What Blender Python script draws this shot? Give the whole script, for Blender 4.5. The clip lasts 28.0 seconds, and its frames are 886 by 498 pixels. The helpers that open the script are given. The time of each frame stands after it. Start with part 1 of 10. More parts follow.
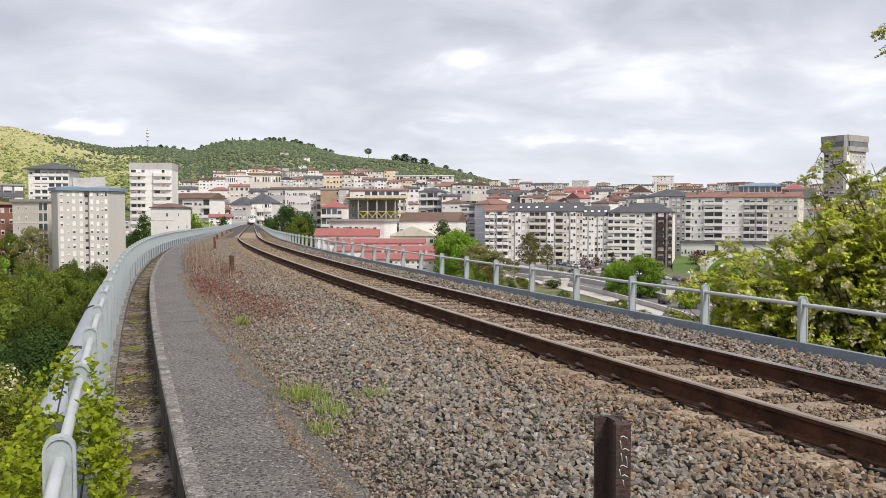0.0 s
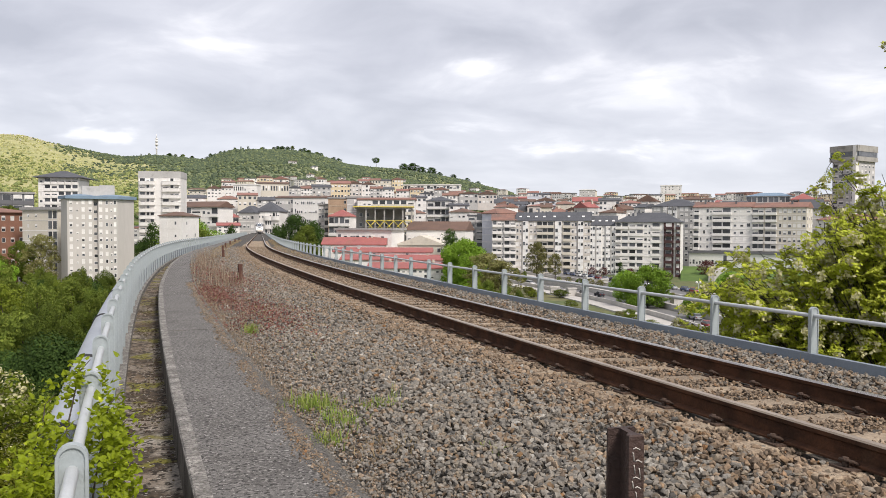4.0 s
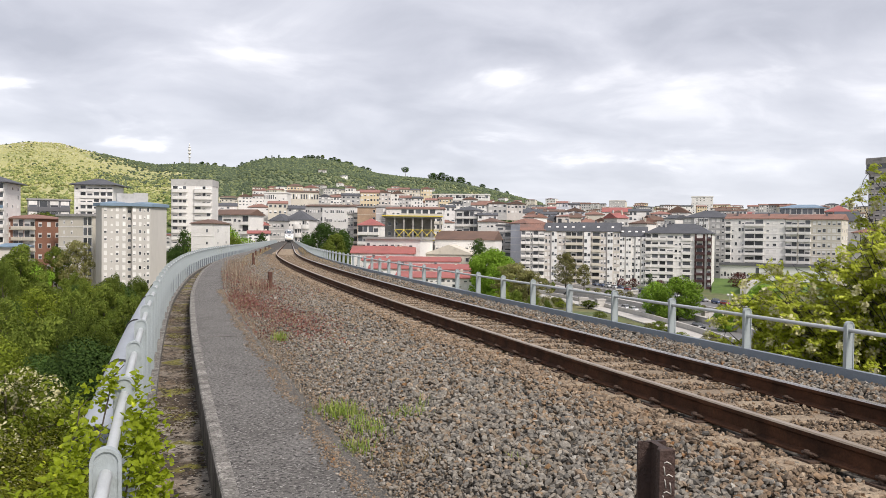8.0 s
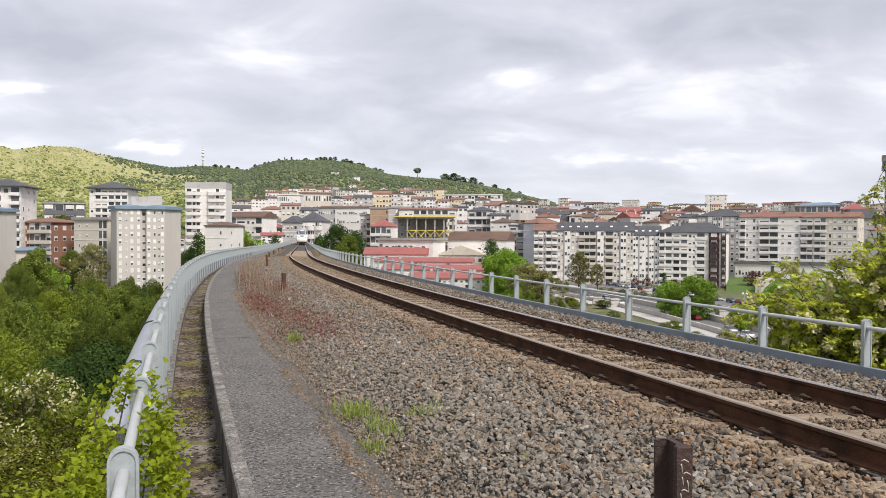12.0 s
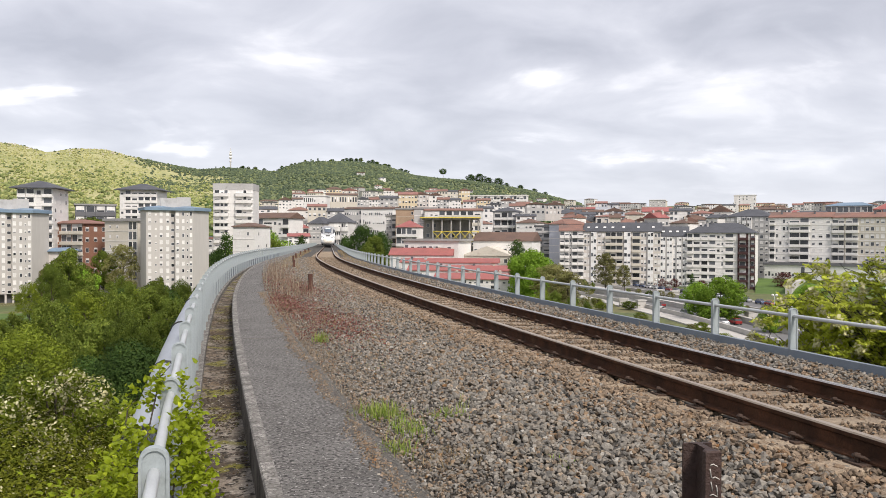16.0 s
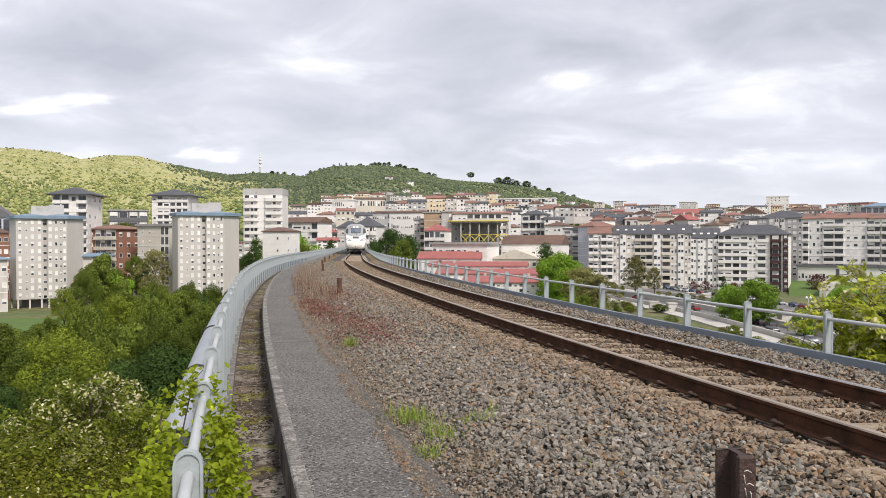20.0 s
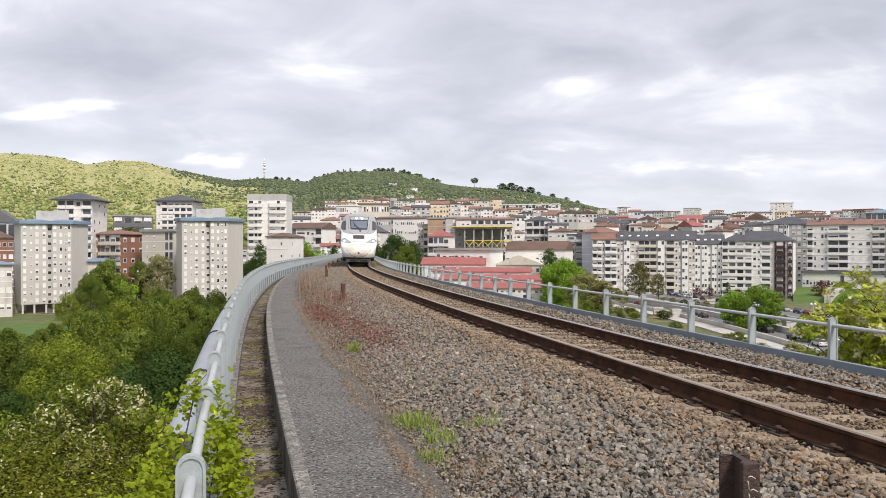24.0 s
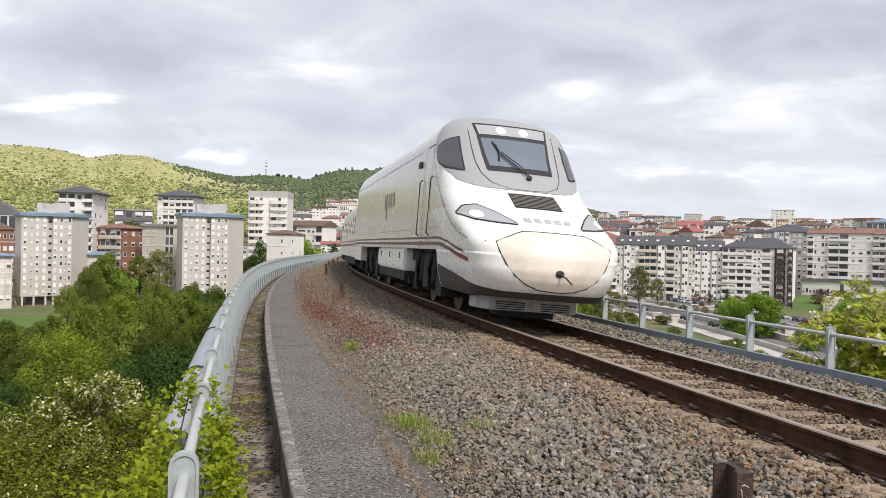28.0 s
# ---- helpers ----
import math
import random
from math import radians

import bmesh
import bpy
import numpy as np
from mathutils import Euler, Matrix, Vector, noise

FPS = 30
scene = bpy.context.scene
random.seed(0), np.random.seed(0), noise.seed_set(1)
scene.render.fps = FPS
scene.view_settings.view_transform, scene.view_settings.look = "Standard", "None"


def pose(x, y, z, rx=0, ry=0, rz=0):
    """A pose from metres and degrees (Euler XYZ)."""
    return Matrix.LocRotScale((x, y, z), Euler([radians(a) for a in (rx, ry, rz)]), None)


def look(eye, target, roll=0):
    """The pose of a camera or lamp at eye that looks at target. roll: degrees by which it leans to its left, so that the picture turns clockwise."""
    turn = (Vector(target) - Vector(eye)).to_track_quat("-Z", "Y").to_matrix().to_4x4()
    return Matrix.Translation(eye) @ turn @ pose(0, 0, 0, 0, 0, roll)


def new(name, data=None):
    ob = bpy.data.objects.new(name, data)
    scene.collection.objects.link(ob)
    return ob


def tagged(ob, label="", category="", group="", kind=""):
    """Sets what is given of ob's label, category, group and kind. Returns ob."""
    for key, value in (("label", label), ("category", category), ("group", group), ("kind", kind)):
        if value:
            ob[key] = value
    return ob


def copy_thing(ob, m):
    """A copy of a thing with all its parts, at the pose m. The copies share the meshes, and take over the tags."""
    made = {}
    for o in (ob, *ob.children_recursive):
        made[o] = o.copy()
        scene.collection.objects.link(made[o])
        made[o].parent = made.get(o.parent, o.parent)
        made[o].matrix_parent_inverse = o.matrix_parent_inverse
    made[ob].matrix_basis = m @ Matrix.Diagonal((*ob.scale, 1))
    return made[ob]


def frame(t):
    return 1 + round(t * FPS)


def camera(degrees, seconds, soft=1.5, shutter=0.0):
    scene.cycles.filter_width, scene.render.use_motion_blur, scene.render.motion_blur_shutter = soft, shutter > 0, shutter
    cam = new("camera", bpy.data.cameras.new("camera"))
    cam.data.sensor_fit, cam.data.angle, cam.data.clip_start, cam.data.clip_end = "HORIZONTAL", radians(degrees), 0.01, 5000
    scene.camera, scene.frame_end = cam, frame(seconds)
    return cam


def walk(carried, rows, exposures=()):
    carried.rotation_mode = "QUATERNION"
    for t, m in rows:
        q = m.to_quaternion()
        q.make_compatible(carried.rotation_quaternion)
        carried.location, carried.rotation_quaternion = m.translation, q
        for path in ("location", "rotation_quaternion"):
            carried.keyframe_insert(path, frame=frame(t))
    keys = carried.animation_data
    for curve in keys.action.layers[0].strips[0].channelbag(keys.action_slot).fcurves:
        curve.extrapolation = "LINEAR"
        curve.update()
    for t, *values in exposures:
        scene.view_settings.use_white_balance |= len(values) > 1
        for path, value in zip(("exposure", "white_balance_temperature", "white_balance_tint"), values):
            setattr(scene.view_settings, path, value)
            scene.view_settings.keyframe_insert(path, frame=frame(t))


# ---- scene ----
cam = camera(58.8, 28.0, soft=0.8)
EYE = 1.368


def held(dx, dy, dz, yaw, pitch, roll):
    """The pose of the camera held at eye height, swung by degrees."""
    return pose(dx, dy, EYE + dz, 90 + pitch, 0, yaw) @ pose(0, 0, 0, 0, 0, roll)


# seconds, drift of the eye in metres, yaw, pitch, roll
SWING = [
    (0, 0.000, 0.000, -0.000, 0.00, -2.36, 0.00),
    (0.5, -0.002, 0.000, -0.000, -0.03, -2.26, -0.09),
    (1, -0.006, -0.000, -0.000, 0.00, -2.19, 0.11),
    (1.5, -0.007, 0.001, 0.002, -0.06, -2.15, 0.24),
    (2, -0.009, 0.003, 0.001, -0.03, -2.11, 0.37),
    (2.5, -0.013, -0.003, 0.001, -0.02, -2.03, 0.35),
    (3, -0.014, -0.001, 0.001, 0.10, -1.91, 0.33),
    (3.5, -0.017, -0.001, 0.003, 0.18, -1.79, 0.25),
    (5.5, -0.023, -0.003, 0.004, 2.23, -1.58, 0.41),
    (6, -0.025, -0.001, 0.004, 2.34, -1.58, 0.49),
    (6.5, -0.025, -0.003, 0.004, 2.41, -1.58, 0.50),
    (7, -0.027, -0.003, 0.004, 2.50, -1.43, 0.59),
    (7.5, -0.029, -0.003, 0.005, 2.54, -1.25, 0.69),
    (8, -0.027, -0.007, 0.006, 2.60, -1.02, 0.64),
    (8.5, -0.028, -0.003, 0.003, 2.70, -1.03, 0.53),
    (9, -0.030, -0.003, 0.002, 2.73, -0.99, 0.45),
    (9.5, -0.030, -0.003, 0.002, 2.78, -1.02, 0.27),
    (10, -0.030, -0.003, 0.001, 2.80, -0.97, 0.12),
    (10.5, -0.033, -0.003, -0.001, 2.96, -0.99, 0.09),
    (11, -0.030, -0.003, -0.003, 3.28, -0.99, 0.09),
    (11.5, -0.031, -0.003, -0.003, 3.37, -0.98, 0.16),
    (12, -0.033, -0.003, -0.004, 3.53, -0.98, 0.23),
    (12.5, -0.032, -0.005, -0.005, 3.53, -1.00, 0.28),
    (14.5, -0.035, -0.003, -0.003, 5.17, -1.00, 0.10),
    (15, -0.033, -0.007, -0.003, 5.16, -0.94, 0.10),
    (15.5, -0.030, -0.006, -0.000, 5.37, -0.94, 0.07),
    (16, -0.036, -0.009, 0.003, 5.39, -0.93, 0.19),
    (16.5, -0.035, -0.006, 0.002, 5.49, -0.92, 0.24),
    (17, -0.037, -0.007, 0.000, 5.62, -0.94, 0.21),
    (17.5, -0.036, -0.010, 0.003, 6.45, -0.96, 0.12),
    (18, -0.037, -0.011, 0.003, 6.58, -0.97, -0.03),
    (18.5, -0.038, -0.011, 0.005, 6.70, -0.97, -0.06),
    (19, -0.037, -0.015, 0.006, 6.75, -0.96, -0.24),
    (19.5, -0.041, -0.013, 0.006, 7.08, -0.88, -0.21),
    (20, -0.040, -0.015, 0.008, 7.44, -0.68, -0.12),
    (20.5, -0.038, -0.015, 0.007, 7.62, -0.62, -0.23),
    (21, -0.041, -0.013, 0.005, 7.65, -0.60, -0.31),
    (21.5, -0.041, -0.011, 0.003, 7.68, -0.45, -0.31),
    (23.5, -0.039, -0.015, 0.005, 7.68, -0.34, 0.02),
    (24, -0.038, -0.016, 0.004, 7.71, -0.26, -0.03),
    (24.5, -0.035, -0.016, 0.007, 7.72, -0.31, -0.02),
    (25, -0.037, -0.018, 0.008, 7.81, -0.30, 0.42),
    (25.5, -0.037, -0.019, 0.010, 7.81, -0.26, 0.74),
    (26, -0.038, -0.017, 0.010, 7.76, -0.25, 0.94),
    (26.5, -0.039, -0.014, 0.009, 7.79, -0.22, 0.98),
    (27, -0.036, -0.012, 0.010, 7.78, -0.21, 0.93),
    (27.5, -0.031, -0.012, 0.011, 7.79, -0.15, 1.02),
    (28, -0.030, -0.011, 0.010, 7.73, -0.22, 1.15),
]
walk(cam, [(t, held(*r)) for t, *r in SWING])

# ---- sky and sun ----
world = bpy.data.worlds.new("overcast_sky")
scene.world = world
world.use_nodes = True
SUN_ELEVATION, SUN_BEARING = 46.0, 142.0     # degrees above the horizon, clockwise from +y


def build_sky():
    """A clouded sky: the clear sky of the sun's height behind a nearly closed layer of cloud."""
    nt = world.node_tree
    nt.nodes.clear()
    N, L = nt.nodes.new, nt.links.new
    out, bg = N("ShaderNodeOutputWorld"), N("ShaderNodeBackground")
    sky = N("ShaderNodeTexSky")
    sky.sky_type, sky.sun_disc = "NISHITA", False
    sky.sun_elevation, sky.sun_rotation = radians(SUN_ELEVATION), radians(SUN_BEARING)
    tc, sep = N("ShaderNodeTexCoord"), N("ShaderNodeSeparateXYZ")
    L(tc.outputs["Generated"], sep.inputs[0])

    def m(op, a, b=None):
        n = N("ShaderNodeMath")
        n.operation = op
        for i, v in enumerate((a, b)):
            if v is None:
                continue
            if isinstance(v, (int, float)):
                n.inputs[i].default_value = v
            else:
                L(v, n.inputs[i])
        return n.outputs[0]

    up = m("MAXIMUM", sep.outputs[2], 0.0)
    deep = m("ADD", up, 0.26)
    flat = N("ShaderNodeCombineXYZ")
    L(m("DIVIDE", sep.outputs[0], deep), flat.inputs[0])
    L(m("DIVIDE", sep.outputs[1], deep), flat.inputs[1])

    def cloud(scale, detail, rough, shift, squash):
        mp, nz = N("ShaderNodeMapping"), N("ShaderNodeTexNoise")
        mp.inputs["Location"].default_value = shift
        mp.inputs["Scale"].default_value = squash
        L(flat.outputs[0], mp.inputs[0])
        L(mp.outputs[0], nz.inputs["Vector"])
        nz.inputs["Scale"].default_value, nz.inputs["Detail"].default_value, nz.inputs["Roughness"].default_value = scale, detail, rough
        nz.inputs["Distortion"].default_value = 0.35
        return nz.outputs[0]

    big = cloud(0.85, 5, 0.5, (3.1, 0.4, 0), (0.85, 1, 1))
    small = cloud(2.8, 7, 0.52, (0.7, 5.2, 0), (0.9, 1, 1))
    mix = m("ADD", m("MULTIPLY", big, 0.5), m("MULTIPLY", small, 0.5))
    # brighter rents where the layer is thin
    rent = N("ShaderNodeMapRange")
    rent.interpolation_type = "SMOOTHSTEP"
    L(cloud(2.1, 6, 0.5, (8.3, 2.2, 0), (0.8, 1.2, 1)), rent.inputs[0])
    rent.inputs[1].default_value, rent.inputs[2].default_value, rent.inputs[3].default_value, rent.inputs[4].default_value = 0.565, 0.70, 0.0, 0.14
    mix = m("ADD", mix, rent.outputs[0])
    ramp = N("ShaderNodeValToRGB")
    L(mix, ramp.inputs[0])
    e = ramp.color_ramp.elements
    e[0].position, e[0].color = 0.40, (0.48, 0.505, 0.56, 1)
    e[1].position, e[1].color = 0.66, (1.05, 1.04, 1.03, 1)
    for p, c in ((0.48, (0.57, 0.595, 0.65, 1)), (0.55, (0.66, 0.685, 0.735, 1)), (0.61, (0.83, 0.85, 0.885, 1))):
        n = e.new(p)
        n.color = c
    # the layer thins towards the skyline
    low = N("ShaderNodeMapRange")
    L(up, low.inputs[0])
    low.inputs[1].default_value, low.inputs[2].default_value = 0.0, 0.2
    low.inputs[3].default_value, low.inputs[4].default_value = 0.5, 0.0
    haze = N("ShaderNodeMixRGB")
    L(low.outputs[0], haze.inputs[0])
    L(ramp.outputs[0], haze.inputs[1])
    haze.inputs[2].default_value = (0.82, 0.87, 0.92, 1)
    cover = N("ShaderNodeMixRGB")
    cover.inputs[0].default_value = 0.93
    clear = N("ShaderNodeMixRGB")
    clear.blend_type, clear.inputs[0].default_value, clear.inputs[2].default_value = "MULTIPLY", 1.0, (0.12, 0.12, 0.12, 1)
    L(sky.outputs[0], clear.inputs[1])
    L(clear.outputs[0], cover.inputs[1])
    L(haze.outputs[0], cover.inputs[2])
    L(cover.outputs[0], bg.inputs[0])
    bg.inputs[1].default_value = 0.93
    L(bg.outputs[0], out.inputs[0])


build_sky()
sun = new("sun", bpy.data.lights.new("sun", "SUN"))
sun.data.energy, sun.data.angle, sun.data.color = 3.0, radians(13), (1.0, 0.945, 0.86)
_e, _b = radians(SUN_ELEVATION), radians(SUN_BEARING)
sun.matrix_world = look((math.sin(_b) * math.cos(_e) * 50, math.cos(_b) * math.cos(_e) * 50, math.sin(_e) * 50), (0, 0, 0))
scene.view_settings.exposure = 0.35
scene.view_settings.use_white_balance = True
scene.view_settings.white_balance_temperature, scene.view_settings.white_balance_tint = 6500, 14

# ---- materials ----
def material(name, base, rough=0.8, second=None, scale=6.0, amount=0.5, fine=60.0, fine_amount=0.12, bump=0.15, metal=0.0,
             island=0.0, spec=0.5, world_space=False, stain=None, stain_scale=0.7, stain_at=(0.55, 0.7), translucent=0.0, stretch=(1, 1, 1), speck=None):
    """A surface with grain at two scales, bump, optional stains, and a change of tone from piece to piece."""
    mt = bpy.data.materials.new(name)
    mt.use_nodes = True
    nt = mt.node_tree
    N, L = nt.nodes.new, nt.links.new
    b = nt.nodes["Principled BSDF"]
    second = second or tuple(c * 0.72 for c in base)
    src = N("ShaderNodeNewGeometry").outputs["Position"] if world_space else N("ShaderNodeTexCoord").outputs["Object"]
    mp = N("ShaderNodeMapping")
    mp.inputs["Scale"].default_value = stretch
    L(src, mp.inputs[0])

    def nz(s, d=4.0, r=0.55):
        n = N("ShaderNodeTexNoise")
        n.inputs["Scale"].default_value, n.inputs["Detail"].default_value, n.inputs["Roughness"].default_value = s, d, r
        L(mp.outputs[0], n.inputs["Vector"])
        return n.outputs[0]

    def mixer(fac, a, c, kind="MIX"):
        x = N("ShaderNodeMixRGB")
        x.blend_type = kind
        for i, v in enumerate((fac, a, c)):
            if isinstance(v, (int, float)):
                x.inputs[i].default_value = v
            elif isinstance(v, tuple):
                x.inputs[i].default_value = (*v, 1)
            else:
                L(v, x.inputs[i])
        return x.outputs[0]

    def remap(v, a0, a1, b0, b1):
        r = N("ShaderNodeMapRange")
        L(v, r.inputs[0])
        for i, q in enumerate((a0, a1, b0, b1)):
            r.inputs[i + 1].default_value = q
        return r.outputs[0]

    coarse, grain = nz(scale), nz(fine, 3.0, 0.6)
    col = mixer(remap(coarse, 0.35, 0.65, 0.0, amount), tuple(base), tuple(second))
    lum = remap(grain, 0.3, 0.7, 1 - fine_amount, 1 + fine_amount)
    if stain:
        col = mixer(remap(nz(stain_scale, 6.0, 0.62), *stain_at, 0.0, 0.85), col, tuple(stain))
    for tone, size, lo, hi in speck or ():
        col = mixer(remap(nz(size, 2.0, 0.5), lo, hi, 0.0, 1.0), col, tuple(tone))
    if island:
        geo, info = N("ShaderNodeNewGeometry"), N("ShaderNodeObjectInfo")
        add = N("ShaderNodeMath")
        add.operation = "ADD"
        L(geo.outputs["Random Per Island"], add.inputs[0])
        L(info.outputs["Random"], add.inputs[1])
        fr = N("ShaderNodeMath")
        fr.operation = "FRACT"
        L(add.outputs[0], fr.inputs[0])
        tone = remap(fr.outputs[0], 0, 1, 1 - island, 1 + island)
        mul = N("ShaderNodeMath")
        mul.operation = "MULTIPLY"
        L(lum, mul.inputs[0])
        L(tone, mul.inputs[1])
        lum = mul.outputs[0]
    grey = N("ShaderNodeCombineXYZ")
    for i in range(3):
        L(lum, grey.inputs[i])
    col = mixer(1.0, col, grey.outputs[0], "MULTIPLY")
    L(col, b.inputs["Base Color"])
    b.inputs["Metallic"].default_value = metal
    b.inputs["Specular IOR Level"].default_value = spec
    L(remap(grain, 0.3, 0.7, max(0.05, rough - 0.08), min(1, rough + 0.08)), b.inputs["Roughness"])
    if bump:
        bp = N("ShaderNodeBump")
        bp.inputs["Strength"].default_value, bp.inputs["Distance"].default_value = min(1.0, bump * 2), 0.02
        L(grain, bp.inputs["Height"])
        L(bp.outputs[0], b.inputs["Normal"])
    if translucent:
        tr, mx = N("ShaderNodeBsdfTranslucent"), N("ShaderNodeMixShader")
        L(col, tr.inputs[0])
        mx.inputs[0].default_value = translucent
        L(b.outputs[0], mx.inputs[1])
        L(tr.outputs[0], mx.inputs[2])
        L(mx.outputs[0], nt.nodes["Material Output"].inputs[0])
    return mt


def ramp_material(name, stops, rough=0.9, fine=30.0, bump=0.3, spec=0.3, translucent=0.0, tree_tone=0.0):
    """Every loose piece takes its own tone from a row of colours."""
    mt = material(name, (0.5, 0.5, 0.5), rough, fine=fine, bump=bump, spec=spec, translucent=translucent, world_space=True)
    nt = mt.node_tree
    N, L = nt.nodes.new, nt.links.new
    geo, ramp, mix = N("ShaderNodeNewGeometry"), N("ShaderNodeValToRGB"), N("ShaderNodeMixRGB")
    L(geo.outputs["Random Per Island"], ramp.inputs[0])
    e = ramp.color_ramp.elements
    e[0].position, e[0].color = stops[0][0], (*stops[0][1], 1)
    e[1].position, e[1].color = stops[-1][0], (*stops[-1][1], 1)
    for p, c in stops[1:-1]:
        n = e.new(p)
        n.color = (*c, 1)
    nzt = N("ShaderNodeTexNoise")
    nzt.inputs["Scale"].default_value = fine
    L(geo.outputs["Position"], nzt.inputs["Vector"])
    rng = N("ShaderNodeMapRange")
    L(nzt.outputs[0], rng.inputs[0])
    for i, q in enumerate((0.3, 0.7, 0.72, 1.28)):
        rng.inputs[i + 1].default_value = q
    grey = N("ShaderNodeCombineXYZ")
    for i in range(3):
        L(rng.outputs[0], grey.inputs[i])
    mix.blend_type, mix.inputs[0].default_value = "MULTIPLY", 1.0
    if tree_tone:
        info, tr2, mul, gr2 = N("ShaderNodeObjectInfo"), N("ShaderNodeMapRange"), N("ShaderNodeMixRGB"), N("ShaderNodeCombineXYZ")
        L(info.outputs["Random"], tr2.inputs[0])
        tr2.inputs[3].default_value, tr2.inputs[4].default_value = 1 - tree_tone, 1 + tree_tone
        for i in range(3):
            L(tr2.outputs[0], gr2.inputs[i])
        mul.blend_type, mul.inputs[0].default_value = "MULTIPLY", 1.0
        L(ramp.outputs[0], mul.inputs[1])
        L(gr2.outputs[0], mul.inputs[2])
        L(mul.outputs[0], mix.inputs[1])
    else:
        L(ramp.outputs[0], mix.inputs[1])
    L(grey.outputs[0], mix.inputs[2])
    L(mix.outputs[0], nt.nodes["Principled BSDF"].inputs["Base Color"])
    for n in nt.nodes:
        if n.type == "BSDF_TRANSLUCENT":
            L(mix.outputs[0], n.inputs[0])
    return mt


def glass(name, tint, rough=0.06):
    mt = bpy.data.materials.new(name)
    mt.use_nodes = True
    b = mt.node_tree.nodes["Principled BSDF"]
    b.inputs["Base Color"].default_value = (*tint, 1)
    b.inputs["Roughness"].default_value = rough
    b.inputs["Specular IOR Level"].default_value = 0.7
    return mt


M = {}
M["concrete_walk"] = material("walkway_concrete", (0.148, 0.139, 0.129), 0.94, (0.115, 0.107, 0.098), 1.1, 0.8, 120, 0.3, 0.3, stain=(0.085, 0.078, 0.07), stain_scale=2.2, stain_at=(0.5, 0.68), world_space=True,
                             speck=(((0.035, 0.032, 0.028), 34, 0.53, 0.60), ((0.25, 0.235, 0.215), 41, 0.57, 0.63), ((0.42, 0.40, 0.37), 30, 0.69, 0.72)))
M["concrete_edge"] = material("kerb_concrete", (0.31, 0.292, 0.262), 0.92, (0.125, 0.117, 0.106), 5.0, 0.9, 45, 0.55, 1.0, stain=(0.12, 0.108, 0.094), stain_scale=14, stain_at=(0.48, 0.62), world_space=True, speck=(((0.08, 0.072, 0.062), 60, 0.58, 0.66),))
M["concrete_wall"] = material("dark_blotched_concrete", (0.17, 0.152, 0.125), 0.95, (0.07, 0.06, 0.048), 3.0, 0.9, 30, 0.45, 0.8, stain=(0.02, 0.017, 0.012), stain_scale=9.0, stain_at=(0.5, 0.6), world_space=True, stretch=(1, 1, 0.35))
M["gutter"] = material("mossy_gutter", (0.29, 0.262, 0.222), 0.95, (0.125, 0.078, 0.038), 0.8, 1.0, 40, 0.5, 0.5, stain=(0.042, 0.026, 0.013), stain_scale=2.2, stain_at=(0.46, 0.55), world_space=True,
                      speck=(((0.16, 0.145, 0.022), 1.7, 0.56, 0.61), ((0.025, 0.017, 0.010), 15, 0.55, 0.60), ((0.38, 0.35, 0.30), 26, 0.64, 0.69)))
M["deck"] = material("deck_concrete", (0.30, 0.29, 0.27), 0.9, (0.2, 0.19, 0.175), 0.8, 0.8, 20, 0.2, 0.3, world_space=True)
# bed tone kept near black to stand for the shade between the stones
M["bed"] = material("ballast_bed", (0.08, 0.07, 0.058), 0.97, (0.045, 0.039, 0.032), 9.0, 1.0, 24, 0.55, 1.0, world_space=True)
M["galv"] = material("grey_painted_steel", (0.36, 0.40, 0.405), 0.52, (0.29, 0.325, 0.335), 2.2, 0.7, 50, 0.06, 0.06, metal=0.1, stain=(0.21, 0.19, 0.16), stain_scale=4.0, stain_at=(0.66, 0.8))
M["pipe"] = material("worn_white_steel_pipe", (0.50, 0.52, 0.52), 0.42, (0.40, 0.42, 0.425), 3.0, 0.7, 60, 0.06, 0.05, metal=0.15, stain=(0.25, 0.13, 0.07), stain_scale=3.0, stain_at=(0.68, 0.8), world_space=True)
M["fascia"] = material("blue_grey_steel_plate", (0.215, 0.25, 0.285), 0.55, (0.17, 0.20, 0.235), 1.1, 0.8, 40, 0.08, 0.08, stain=(0.30, 0.31, 0.31), stain_scale=1.8, stain_at=(0.6, 0.8), world_space=True)
M["duct"] = material("grey_plastic_duct", (0.30, 0.325, 0.36), 0.5, (0.24, 0.26, 0.29), 1.5, 0.6, 40, 0.06, 0.05, world_space=True)
M["rust"] = material("rail_rust", (0.092, 0.042, 0.023), 0.9, (0.032, 0.018, 0.012), 5.0, 0.8, 60, 0.25, 0.2, spec=0.15, stain=(0.095, 0.055, 0.032), stain_scale=2.0, world_space=True)
M["rail_top"] = material("polished_rail", (0.52, 0.48, 0.45), 0.3, (0.36, 0.31, 0.27), 1.5, 0.6, 80, 0.08, 0.05, metal=0.9, world_space=True)
M["rail_top_dull"] = material("worn_brown_rail_head", (0.40, 0.325, 0.25), 0.42, (0.27, 0.205, 0.15), 1.5, 0.6, 80, 0.1, 0.05, metal=0.5, world_space=True)
M["clip"] = material("rusty_clip", (0.085, 0.05, 0.032), 0.85, (0.045, 0.028, 0.02), 20, 0.8, 90, 0.25, 0.4)
M["sleeper"] = material("dusty_sleeper", (0.32, 0.25, 0.175), 0.93, (0.21, 0.158, 0.108), 3.0, 0.9, 35, 0.3, 0.5, island=0.16, stain=(0.085, 0.06, 0.043), stain_scale=3.5, world_space=True)
